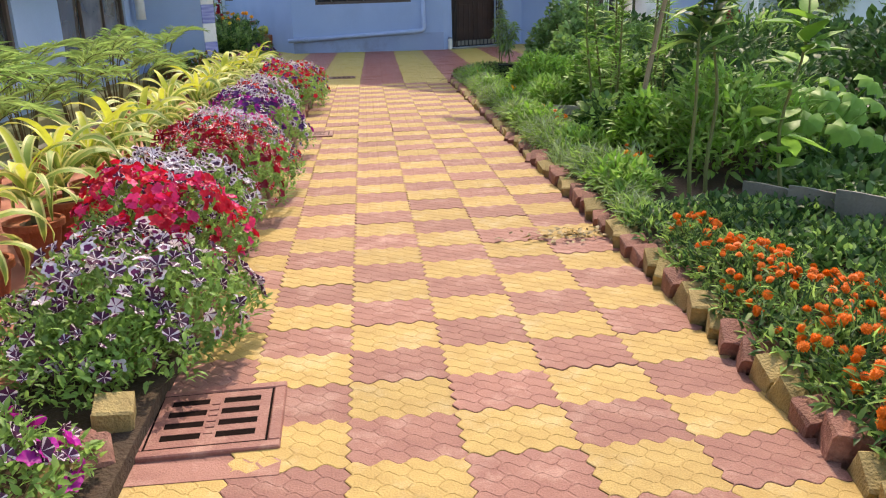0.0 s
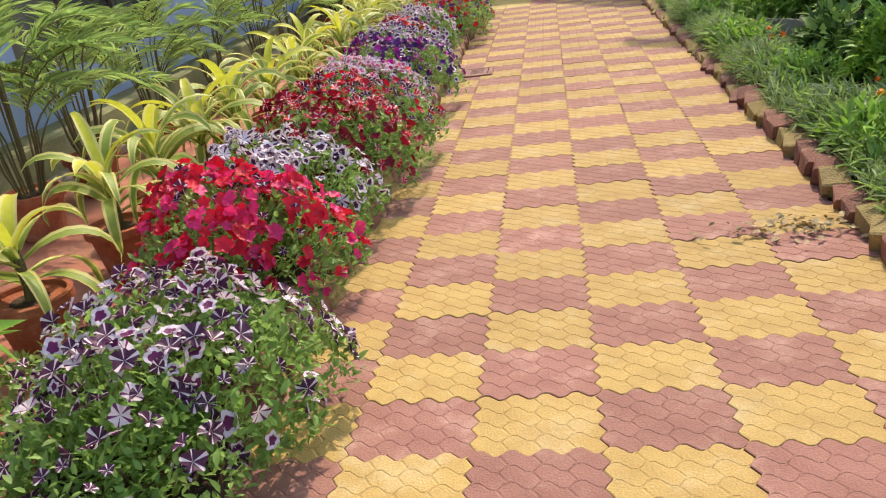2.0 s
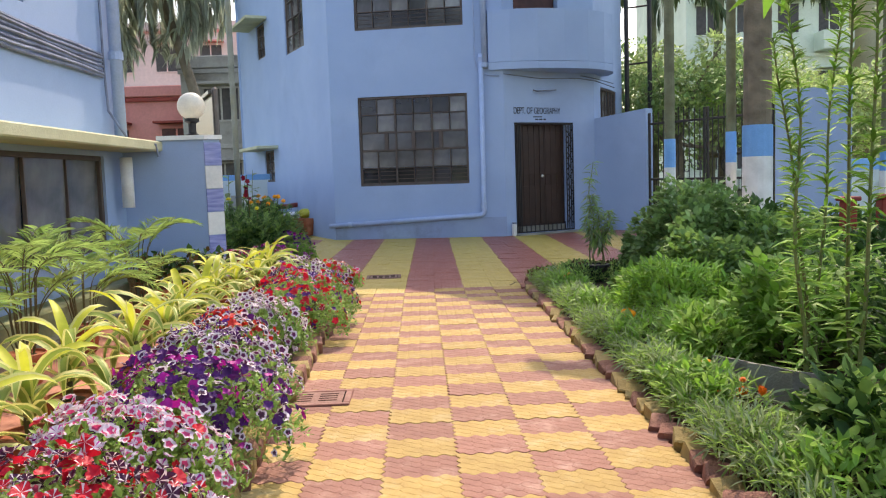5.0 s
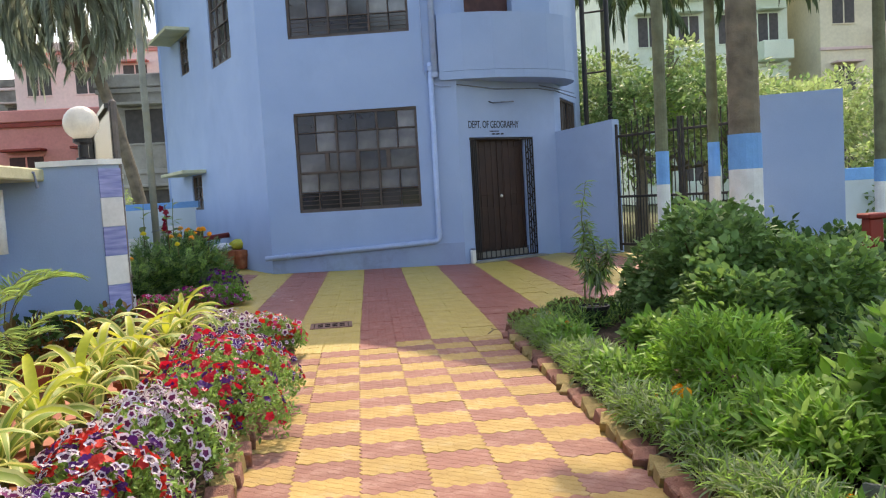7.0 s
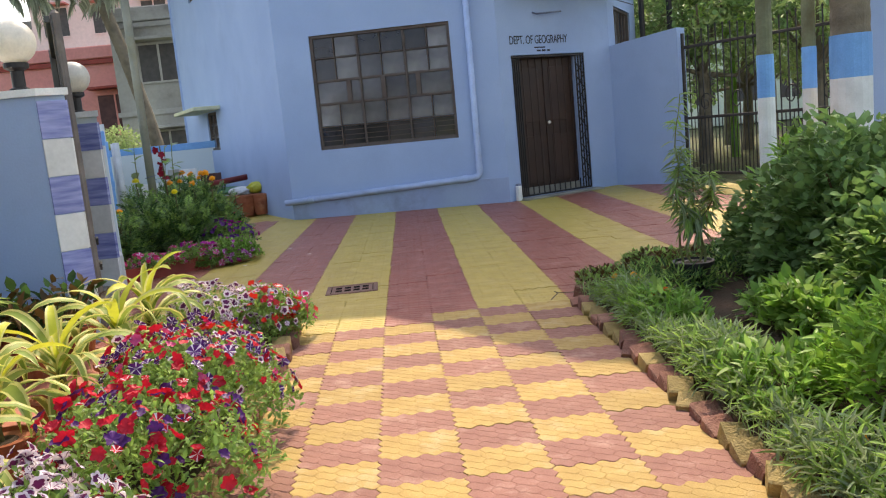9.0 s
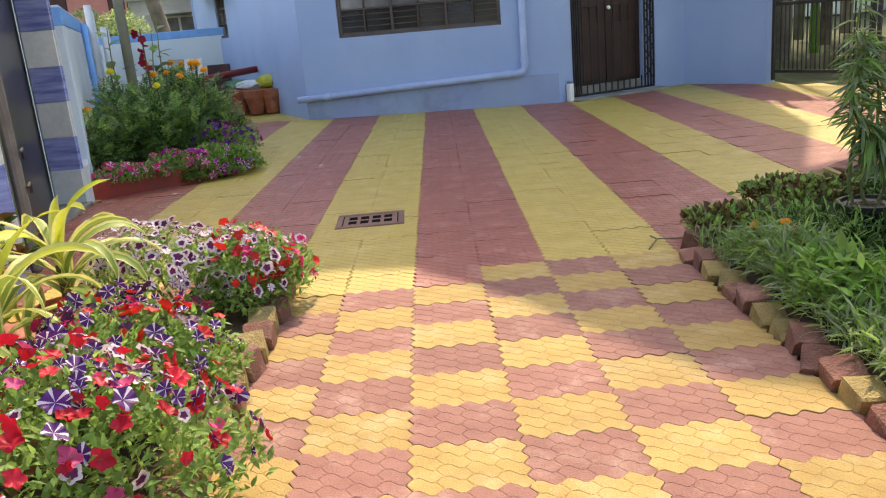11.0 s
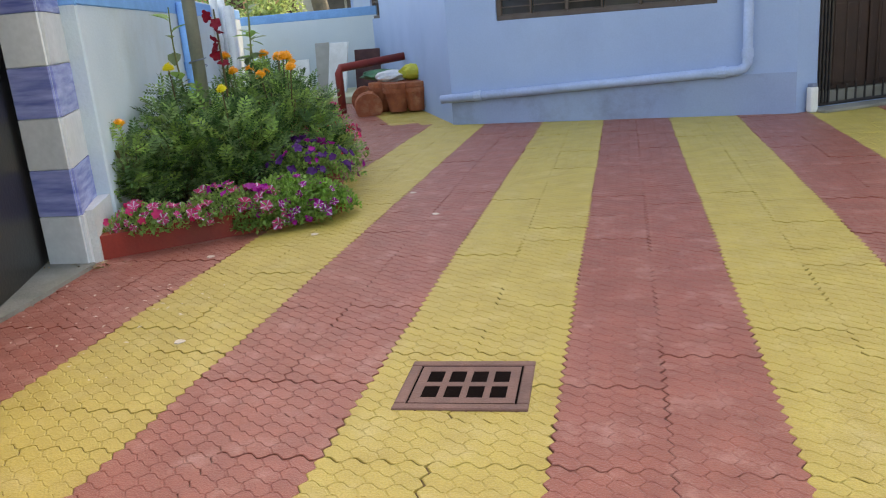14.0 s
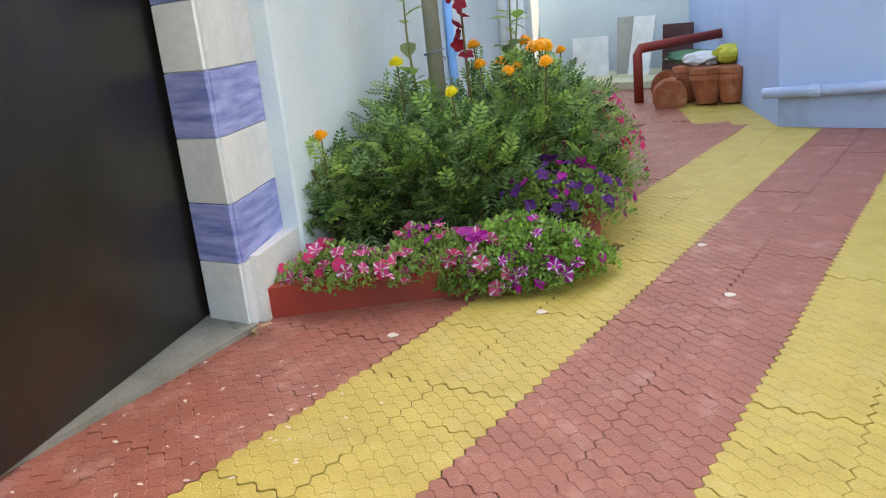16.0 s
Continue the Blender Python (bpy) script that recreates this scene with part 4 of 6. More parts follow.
def dome_points(rng, n, rx, ry, h, shell=(0.75, 1.0), lump=0.17):
    a, r = rng.uniform(0, 2 * np.pi, n), np.sqrt(1 - rng.uniform(0.05, 1, n) ** 1.3)
    lumpy = 1 + lump * np.sin(3 * a + 1.3) + lump * 0.7 * np.sin(7 * a + 5 * r)
    k = rng.uniform(*shell, n)
    x, y = rx * r * np.cos(a) * lumpy, ry * r * np.sin(a) * lumpy
    z = h * np.sqrt(1 - r ** 2) * k * (1 + lump * np.sin(9 * x + 4) * np.cos(8 * y))
    nor = np.stack([np.cos(a) * r / max(rx, 0.05), np.sin(a) * r / max(ry, 0.05), np.sqrt(1 - r ** 2) / h * 0.8 + 0.6], 1)
    return np.stack([x, y, z + 0.02], 1), nor


def clump(name, place, rx, ry, h, leaves, leaf, size, mats, label, category="plant", blooms=(), seed=0, group="", upright=0.6, stems=5, turn=0.0):
    """A mounded plant: stems, a mass of leaves and blooms of one or more kinds at the surface."""
    rng = np.random.default_rng(seed)
    ob = thing(name, place, label, category, group, turn)
    for i in range(stems):
        a = 2 * math.pi * i / stems + rng.uniform(0, 1)
        e = (0.55 * rx * math.cos(a), 0.55 * ry * math.sin(a), h * 0.7)
        part("stem", Shape().tube([(e[0] * 0.15, e[1] * 0.15, 0), (e[0] * 0.5, e[1] * 0.5, h * 0.4), e], 0.006 + 0.006 * h, 5, taper=0.5), STEM, ob)
    sp = Soup()
    per = leaves // len(mats)
    for slot in range(len(mats)):
        p, nor = dome_points(rng, per, rx, ry, h, (0.25, 1.0))
        d = nor / np.linalg.norm(nor, axis=1, keepdims=True) * (1 - upright) + rng.normal(0, 0.55, p.shape) + np.array([0, 0, upright * 0.7])
        tv, tt, ts = leaf
        sp.scatter((tv, tt, ts + slot), aim(d, rng), p, rng.uniform(0.6, 1.25, per) * size)
    stuff("foliage", sp, mats, ob)
    for bname, tmpl, bmats, count, bsize in blooms:
        count = int(count * (2.1 if tmpl is not POMPON else 1.75))
        p, nor = dome_points(rng, count, rx * 1.02, ry * 1.02, h * 1.06, (0.93, 1.08))
        nor = nor / np.linalg.norm(nor, axis=1, keepdims=True) + rng.normal(0, 0.45, p.shape)
        turns, sizes = face_up(nor, rng), rng.uniform(0.55, 1.12, count) * bsize * (0.82 if tmpl is not POMPON else 0.76)
        sp = Soup()
        for k in range(len(tmpl)):
            sp.scatter(tmpl[k], turns[k::len(tmpl)], p[k::len(tmpl)], sizes[k::len(tmpl)])
        stuff(bname, sp, bmats, ob)
    return ob


# ---- petunia border beside the path ----
PETUNIAS = (
    # y, x, rx, ry, h, leaves, blooms, label
    (2.22, -0.90, 0.20, 0.24, 0.16, 700, (("bloom", PLAIN, (P_MAGENTA,), 24, 0.042), ("bloom", STAR, (P_PURPLE, P_LILAC), 24, 0.034)), "leafy petunia with magenta and purple starred blooms"),
    (2.86, -0.80, 0.26, 0.26, 0.24, 700, (("bloom", STAR, (P_PURPLE, P_LILAC), 16, 0.032),), "leafy petunia beside the drain grating"),
    (3.12, -1.24, 0.22, 0.30, 0.12, 500, (("bloom", STAR, (P_PURPLE, P_LILAC), 22, 0.032),), "trailing petunia spilling on the red floor"),
    (3.14, -0.80, 0.36, 0.40, 0.32, 2300, (("bloom", STAR, (P_PURPLE, P_LILAC), 56, 0.038), ("bloom", RIM, (P_PLUM, P_WHITE), 40, 0.034), ("bloom", STAR, (P_LILAC, P_PLUM), 30, 0.032)), "large leafy petunia with dark purple starred blooms"),
    (3.86, -0.89, 0.34, 0.36, 0.40, 1500, (("bloom", PLAIN, (P_RED,), 100, 0.036), ("bloom", PLAIN, (P_PINK,), 85, 0.036), ("bloom", STAR, (P_PURPLE, P_WHITE), 24, 0.032)), "petunia thick with red and hot pink blooms"),
    (4.38, -0.90, 0.33, 0.38, 0.39, 1500, (("bloom", RIM, (P_PURPLE, P_WHITE), 120, 0.033), ("bloom", STAR, (P_WHITE, P_PURPLE), 50, 0.033)), "petunia with white-edged purple blooms"),
    (4.94, -0.85, 0.37, 0.42, 0.40, 1500, (("bloom", PLAIN, (P_DARKRED,), 120, 0.033), ("bloom", STAR, (P_RED, P_WHITE), 50, 0.033)), "petunia with dark red and white striped blooms"),
    (5.46, -0.84, 0.38, 0.40, 0.42, 1500, (("bloom", STAR, (P_PURPLE, P_LILAC), 100, 0.032), ("bloom", PLAIN, (P_RED,), 50, 0.032), ("bloom", STAR, (P_RED, P_WHITE), 30, 0.033)), "petunia with inky purple and red blooms"),
    (6.04, -0.91, 0.33, 0.40, 0.42, 1400, (("bloom", RIM, (P_ROSE, P_WHITE), 110, 0.033), ("bloom", STAR, (P_WHITE, P_MAGENTA), 60, 0.033), ("bloom", PLAIN, (P_RED,), 14, 0.033)), "petunia with pale pink and white blooms"),
    (6.64, -0.84, 0.38, 0.40, 0.44, 1400, (("bloom", PLAIN, (P_VIOLET,), 110, 0.034), ("bloom", PLAIN, (P_MAGENTA,), 40, 0.033), ("bloom", RIM, (P_PURPLE, P_WHITE), 40, 0.033)), "petunia with deep violet and magenta blooms"),
    (7.28, -0.90, 0.33, 0.40, 0.44, 1400, (("bloom", RIM, (P_PLUM, P_WHITE), 130, 0.033), ("bloom", STAR, (P_VIOLET, P_WHITE), 50, 0.033)), "petunia with plum blooms edged in white"),
    (8.58, -0.95, 0.29, 0.40, 0.42, 1400, (("bloom", RIM, (P_PLUM, P_WHITE), 90, 0.034), ("bloom", STAR, (P_LILAC, P_PLUM), 50, 0.034)), "petunia thick with white and plum blooms"),
    (7.94, -0.98, 0.25, 0.40, 0.42, 1400, (("bloom", PLAIN, (P_SCARLET,), 60, 0.033), ("bloom", RIM, (P_PURPLE, P_WHITE), 90, 0.034), ("bloom", PLAIN, (P_VIOLET,), 30, 0.033)), "petunia with white-edged purple and scarlet blooms"),
    (9.22, -0.84, 0.38, 0.42, 0.42, 1700, (("bloom", PLAIN, (P_RED,), 60, 0.035), ("bloom", PLAIN, (P_VIOLET,), 36, 0.034), ("bloom", STAR, (P_RED, P_WHITE), 14, 0.034)), "petunia with red and some violet blooms"),
    (9.86, -0.85, 0.38, 0.42, 0.44, 2000, (("bloom", PLAIN, (P_RED,), 46, 0.034), ("bloom", RIM, (P_PLUM, P_LILAC), 22, 0.034), ("bloom", STAR, (P_VIOLET, P_WHITE), 40, 0.034), ("bloom", PLAIN, (P_ROSE,), 14, 0.034)), "petunia with red, rose and violet blooms"),
    (10.52, -0.94, 0.30, 0.38, 0.40, 2000, (("bloom", STAR, (P_VIOLET, P_LILAC), 40, 0.034), ("bloom", PLAIN, (P_PURPLE,), 14, 0.034), ("bloom", PLAIN, (P_SCARLET,), 22, 0.034), ("bloom", PLAIN, (P_PINK,), 12, 0.034)), "petunia with violet blooms and some scarlet"),
    (11.42, -1.02, 0.42, 0.36, 0.42, 1200, (("bloom", RIM, (P_PLUM, P_LILAC), 96, 0.033), ("bloom", STAR, (P_LILAC, P_PLUM), 40, 0.032)), "petunia thick with white-edged plum blooms"),
    (11.5, -0.74, 0.22, 0.34, 0.38, 1300, (("bloom", PLAIN, (P_PINK,), 20, 0.034), ("bloom", PLAIN, (P_SCARLET,), 20, 0.034), ("bloom", RIM, (P_ROSE, P_WHITE), 8, 0.034)), "petunia with pink and scarlet blooms"),
)
for i, (y, x, rx, ry, h, nl, blooms, label) in enumerate(PETUNIAS):
    clump("petunia", (x, y, 0.045), rx * 1.04, ry * (1.1 if y < 3.5 else 0.98), h * (1.04 if y < 5 else 0.92 if y < 10.5 else 0.8), int(nl * 2.3), LEAF_SMALL, 0.034, (FOLIAGE, FOLIAGE), label, "petunia", blooms, 100 + i, "petunia border beside the path", stems=4)


# ---- potted plants ----
def flower_pot(parent, r=0.125, h=0.2, material=None):
    material = material or TERRACOTTA
    pot = part("pot", Shape().lathe([(r * 0.62, 0), (r * 0.66, 0.005), (r * 0.93, h * 0.86), (r * 0.95, h * 0.86)], 22, wobble=0.006), material, parent)
    part("rim", Shape().lathe([(r * 0.94, h * 0.85), (r * 1.06, h * 0.86), (r * 1.07, h), (r * 0.93, h + 0.002), (r * 0.9, h * 0.93)], 22, wobble=0.006), material, pot)
    part("soil", Shape().lathe([(r * 0.9, h * 0.88), (r * 0.5, h * 0.93), (0.002, h * 0.94)], 14), SOIL, parent)
    return pot


def blade(length, width, pitch, droop, turn, twist, base, segs=7):
    """An arching strap leaf, four points across: margins in slot 0, centre in slot 1."""
    v, t, s = [], [], []
    pos = Vector(base)
    ang = pitch
    ca, sa = math.cos(turn), math.sin(turn)
    for k in range(segs + 1):
        q = k / segs
        w = width * (0.4 + 1.9 * q) * (1 - q) ** 0.8 * 1.06 if q < 0.999 else 0.001
        w = min(w, width)
        side = Vector((-sa, ca, 0)) * math.cos(twist * q) + Vector((0, 0, 1)) * math.sin(twist * q)
        lift = Vector((-math.sin(ang) * ca, -math.sin(ang) * sa, math.cos(ang)))
        for c in (-1, -0.6, 0.6, 1):
            v.append(pos + side * (w * c / 2) + lift * (abs(c) * w * 0.22))
        step = length / segs
        pos = pos + Vector((math.cos(ang) * ca, math.cos(ang) * sa, math.sin(ang))) * step
        ang -= droop * (0.4 + 1.2 * q) / segs
    for k in range(segs):
        for c in range(3):
            a, b = k * 4 + c, (k + 1) * 4 + c
            t += [(a, a + 1, b + 1), (a, b + 1, b)]
            s += [1 if c == 1 else 0] * 2
    return template([tuple(p) for p in v], t, s)


EYE3 = np.eye(3)[None]


def dracaena(place, seed, leaves=24, size=0.42, group="row of potted dracaenas", flop=0.0):
    rnd = random.Random(seed)
    ob = thing("potted_dracaena", place, "potted dracaena with yellow-edged arching leaves in a clay pot", "potted plant", group)
    flower_pot(ob, 0.125, 0.21)
    part("cane", Shape().tube([(0, 0, 0.17), (0.01, 0, 0.24), (0.0, 0.01, 0.36)], 0.018, 8, taper=0.8), STEM, ob)
    for i in range(leaves):
        q = i / leaves
        tpl = blade(size * rnd.uniform(0.85, 1.25) * (1 - 0.3 * q), rnd.uniform(0.054, 0.074), radians(34 - flop + 46 * q + rnd.uniform(-16, 12)), radians(rnd.uniform(150, 215) * (1 - 0.5 * q * q)),
                    i * 2.4 + rnd.uniform(-0.45, 0.45), rnd.uniform(-0.9, 0.9), (0, 0, 0.24 + 0.13 * q), 9)
        mats = (DRAC_EDGE, DRAC_MID) if q < 0.78 else (DRAC_EDGE, DRAC_YOUNG) if q < 0.9 else (DRAC_YOUNG, DRAC_YOUNG)
        part("leaf", Soup().scatter(tpl, EYE3, [(0, 0, 0)], [1]).mesh("leaf", *mats), None, ob)
    return ob


DRAC = [dracaena((-1.50, 3.64, 0), 1, 16, 0.4, flop=16), dracaena((-1.52, 4.27, 0), 2, 17, 0.46), dracaena((-1.52, 4.68, 0), 3, 21, 0.5), dracaena((-1.5, 5.1, 0), 4, 22, 0.52)]
tagged(DRAC[0], "small potted dracaena with broad drooping yellow-green leaves")
y = 5.52
k = 0
rnd0 = random.Random(5)
while y < 11.5:
    copy_thing(DRAC[2 + (k * 3 // 2) % 2], pose(-1.50 + rnd0.uniform(-0.06, 0.06) + 0.012 * k, y, 0, 0, 0, 77 * k + 20) @ Matrix.Diagonal((1, 1, 1, 1)))
    y += 0.50 + rnd0.uniform(-0.04, 0.05)
    k += 1


def frond(rnd, base, turn, length, pitch, droop, leaflets=22, rise=0.0, ll=0.22):
    """A feather leaf: the curve of its rib, and leaflet templates placed along it."""
    pts, ang, pos = [], pitch, Vector(base)
    ca, sa = math.cos(turn), math.sin(turn)
    segs = 10
    dirs, locs, sizes = [], [], []
    for k in range(segs + 1):
        pts.append(tuple(pos))
        d = Vector((math.cos(ang) * ca, math.cos(ang) * sa, math.sin(ang)))
        pos = pos + d * (length / segs)
        ang -= droop / segs
    for i in range(leaflets):
        q = 0.28 + 0.72 * i / leaflets
        k = min(segs - 1, int(q * segs))
        p = Vector(pts[k]).lerp(Vector(pts[k + 1]), q * segs - k)
        d = (Vector(pts[k + 1]) - Vector(pts[k])).normalized()
        side = Vector((-sa, ca, 0))
        for sg in (1, -1):
            dirs.append(tuple(side * sg * (0.85 + rise * 0.5) + d * (0.55 + 0.5 * q - rise * 0.4) + Vector((0, 0, rise + rnd.uniform(-0.15, 0.25)))))
            locs.append(tuple(p))
            sizes.append(ll * (1 - 0.65 * abs(q - 0.45)) * rnd.uniform(0.85, 1.1))
    return pts, dirs, locs, sizes


def areca(place, seed, height=1.1, fronds=10):
    rnd = random.Random(seed)
    rng = np.random.default_rng(seed)
    ob = thing("potted_palm", place, "potted areca palm with feathery light green fronds", "potted plant", "potted palms along the wall")
    flower_pot(ob, 0.14, 0.22)
    for i in range(fronds):
        a = i * 2.4 + rnd.uniform(-0.3, 0.3)
        bx, by = 0.05 * math.cos(a), 0.05 * math.sin(a)
        top = height * rnd.uniform(0.1, 0.5)
        cane = [(bx, by, 0.2), (bx * 1.7, by * 1.7, 0.2 + top * 0.5), (bx * 2.0, by * 2.0, 0.2 + top)]
        pts, dirs, locs, sizes = frond(rnd, cane[-1], a, height * rnd.uniform(0.46, 0.66), radians(rnd.uniform(50, 86)), radians(rnd.uniform(70, 125)), 19, ll=0.19, rise=0.2)
        fr = part("frond", Soup().scatter(LEAF_SLIM, aim(np.array(dirs), rng, 1.1), locs, sizes).mesh("frond", PALM_LEAF), None, ob)
        part("stalk", Shape().tube(cane + pts[1:], 0.0055, 5, taper=0.25), STEM, fr)
    return ob


ARECA = [areca((-2.22, 4.8, 0), 11, 1.1, 17), areca((-2.27, 5.42, 0), 12, 0.96, 16)]
for k, (x, y) in enumerate(((-2.3, 6.3), (-2.3, 7.3), (-2.28, 8.3), (-2.3, 9.2), (-2.25, 10.2))):
    copy_thing(ARECA[k % 2], pose(x, y, 0, 0, 0, 63 * k + 15) @ Matrix.Scale(0.86, 4))


def potted_bush(place, seed, h, leaf, size, mats, label, r=0.13):
    ob = clump("potted_shrub", place, 0.2, 0.2, h, 170, leaf, size, mats, label, "potted plant", (), seed, "", 0.7, 4)
    for ch in ob.children:
        ch.matrix_basis = pose(0, 0, 0.19)
    flower_pot(ob, r, 0.21)
    return ob


potted_bush((-1.56, 3.12, 0), 41, 0.32, LEAF_LANCE, 0.12, (FOLIAGE_BRIGHT, FOLIAGE), "clay pot with a small leafy green shrub")
for k, (x, y) in enumerate(((-2.35, 10.95), (-2.05, 11.25), (-2.4, 11.5), (-1.95, 11.62))):
    potted_bush((x, y, 0), 50 + k, 0.34, LEAF_OVAL, 0.09, (FOLIAGE_RED, FOLIAGE_DARK), "clay pot with a dark red and green leafy shrub")


# ---- garden right of the path ----
def tuft(place, rx, ry, h, count, seed, mats, label, group="", width=0.018):
    """A tuft of arching grass-like blades."""
    rng = np.random.default_rng(seed)
    rnd = random.Random(seed)
    ob = thing("grassy_tuft", place, label, "grass plant", group)
    tv, tt, ts = blade(1.0, 0.045, radians(70), radians(95), 0, 0.2, (0, 0, 0), 5)
    n = count
    a = rng.uniform(0, 2 * np.pi, n)
    tilt = rng.uniform(-0.6, 0.7, n)
    ca, sa, ct, st = np.cos(a), np.sin(a), np.cos(tilt), np.sin(tilt)
    rot = np.zeros((n, 3, 3))
    rot[:, 0, 0], rot[:, 0, 1], rot[:, 0, 2] = ca * ct, -sa, ca * st
    rot[:, 1, 0], rot[:, 1, 1], rot[:, 1, 2] = sa * ct, ca, sa * st
    rot[:, 2, 0], rot[:, 2, 2] = -st, ct
    loc = np.stack([rng.uniform(-rx, rx, n), rng.uniform(-ry, ry, n), np.zeros(n)], 1)
    stuff("foliage", Soup().scatter((tv, tt, ts), rot, loc, rng.uniform(0.6, 1.2, n) * h), mats, ob)
    return ob


rnd1 = random.Random(9)
for k in range(19):
    y = 4.35 + k * 0.40
    if k % 3 == 1:
        clump("bush", (1.43 + rnd1.uniform(-0.04, 0.06), y, 0.05), 0.2, 0.26, 0.2, 520, LEAF_LANCE, 0.075, (FOLIAGE, FOLIAGE_BRIGHT), "low leafy green edging plant", "plant", (), 330 + k, "", 0.5, 3)
        continue
    if k % 3 == 2:
        clump("bush", (1.38 + rnd1.uniform(-0.04, 0.04), y, 0.05), 0.18, 0.28, 0.19, 900, LEAF_NARROW, 0.075, (FOLIAGE_GREY, FOLIAGE), "low bushy grey-green edging plant", "plant", (), 350 + k, "", 0.5, 3)
        continue
    tuft((1.33 + rnd1.uniform(-0.03, 0.04), y, 0.06), 0.11, 0.26, rnd1.uniform(0.11, 0.17), 220, 300 + k, (FOLIAGE, FOLIAGE_GREY) if k % 2 else (FOLIAGE_GREY, FOLIAGE), "tuft of narrow grey-green arching blades", "grassy edging behind the kerb")
MARI = (("bloom", POMPON, (P_ORANGE,), 36, 0.027),)
for k, (x, y, r) in enumerate(((1.36, 3.62, 0.13), (1.39, 3.2, 0.2), (1.43, 2.85, 0.22), (1.40, 2.5, 0.2), (1.38, 2.12, 0.18), (1.68, 2.75, 0.18), (1.66, 2.4, 0.16))):
    clump("marigold", (x, y, 0.06), r, r * 1.1, 0.17, 420, LEAF_NARROW, 0.06, (FOLIAGE, FOLIAGE_DARK), "low marigold covered in orange blooms", "marigold", MARI if r > 0.14 else (("bloom", POMPON, (P_ORANGE,), 14, 0.026),), 400 + k, "orange marigolds behind the kerb", 0.6, 3)
for k, (x, y) in enumerate(((1.5, 5.0), (1.52, 6.9), (1.5, 7.3), (1.6, 8.3), (1.48, 8.75), (1.5, 10.9), (1.42, 11.35), (1.65, 5.3))):
    clump("gazania", (x, y, 0.06), 0.11, 0.11, 0.16, 60, LEAF_NARROW, 0.1, (FOLIAGE, FOLIAGE_GREY), "small plant with a few orange daisy blooms", "flower", (("bloom", POMPON, (P_ORANGE if k % 2 else P_GOLD,), 3, 0.036),), 430 + k, "orange daisies behind the kerb", 0.7, 2)
# low green filling behind the kerb
for k, (x, y) in enumerate(((1.34, 4.05), (1.55, 3.95), (1.6, 3.5), (1.34, 3.42), (1.33, 2.98), (1.33, 2.66), (1.32, 2.3), (1.33, 1.9), (1.6, 2.0), (1.9, 11.55), (2.2, 11.75), (2.3, 12.25), (2.1, 10.85))):
    clump("bush", (x, y, 0.04), 0.17, 0.2, 0.11 if y < 8 else 0.14, 420, LEAF_LANCE, 0.05, (FOLIAGE, FOLIAGE_DARK), "low dark green filling plant behind the kerb", "plant", (), 3300 + k, "", 0.4, 3)
for k in range(24):
    x, y = 1.29 + 0.02 * ((k * 5) % 3), 4.2 + k * 0.31
    clump("bush", (x, y, 0.05), 0.09, 0.17, 0.12, 260, LEAF_NARROW, 0.07, (FOLIAGE_GREY, FOLIAGE), "low narrow-leaved edging plant leaning on the kerb", "plant", (), 3500 + k, "edging plants leaning on the kerb", 0.5, 3)
# low dark ground cover
for k, (x, y, r) in enumerate(((2.45, 4.35, 0.42), (2.95, 4.2, 0.5), (2.5, 3.5, 0.4), (3.1, 3.4, 0.5), (3.15, 5.0, 0.5), (2.75, 4.85, 0.4))):
    clump("ground_cover", (x, y, 0.05), r, r, 0.15, 900, LEAF_OVAL, 0.07, (FOLIAGE_DARK, FOLIAGE_DARK), "low spreading dark green ground cover", "plant", (), 480 + k, "ground cover in the garden bed", 0.3, 3)
for k in range(16):
    x, y = 1.72 + (k % 4) * 0.42 + 0.1 * ((k * 7) % 3), 2.1 + (k // 4) * 0.62 + 0.08 * ((k * 5) % 4)
    clump("ground_cover", (x, y, 0.05), 0.36, 0.38, 0.13, 1500, LEAF_OVAL, 0.042, (FOLIAGE_DARK, FOLIAGE_DARK, FOLIAGE), "low spreading dark green ground cover", "plant", (), 450 + k, "ground cover in the garden bed", 0.35, 3)


SHOOT_STEM = surface("green_shoot_stem", rgb(104, 122, 66), rgb(112, 104, 62), rough=0.65, scale=6, fine=60, bump=0.2)


def tall_shoot(place, h, seed, leaf, size, mats, n, label, name="tall_shrub", lean=(0, 0), bare=0.25, r=0.014, rise=0.0):
    """An upright stem with leaves all the way up."""
    rng = np.random.default_rng(seed)
    ob = thing(name, place, label, "shrub")
    sway = rng.uniform(-0.03, 0.03, (4,))

    def along(q):
        return lean[0] * q ** 1.3 + sway[0] * np.sin(5 * q) + sway[1] * np.sin(11 * q), lean[1] * q ** 1.3 + sway[2] * np.sin(5 * q), h * q

    pts = [tuple(float(c) for c in along(q)) for q in np.linspace(0, 1, 11)]
    part("stem", Shape().tube(pts, r, 7, taper=0.35), SHOOT_STEM, ob)
    q = bare + (1 - bare) * rng.uniform(0, 1, n) ** 0.8
    a = np.arange(n) * 2.4 + rng.uniform(-0.4, 0.4, n)
    loc = np.stack(along(q), 1)
    d = np.stack([np.cos(a), np.sin(a), 0.15 + 0.9 * (q - 0.45) + rng.normal(rise, 0.35, n)], 1)
    sp = Soup()
    for s in range(len(mats)):
        tv, tt, ts = leaf
        sel = np.arange(n) % len(mats) == s
        sp.scatter((tv, tt, ts + s), aim(d[sel], rng, 0.3), loc[sel], rng.uniform(0.5, 1.3, sel.sum()) * size * (1.15 - 0.5 * q[sel]))
    stuff("foliage", sp, mats, ob)
    return ob


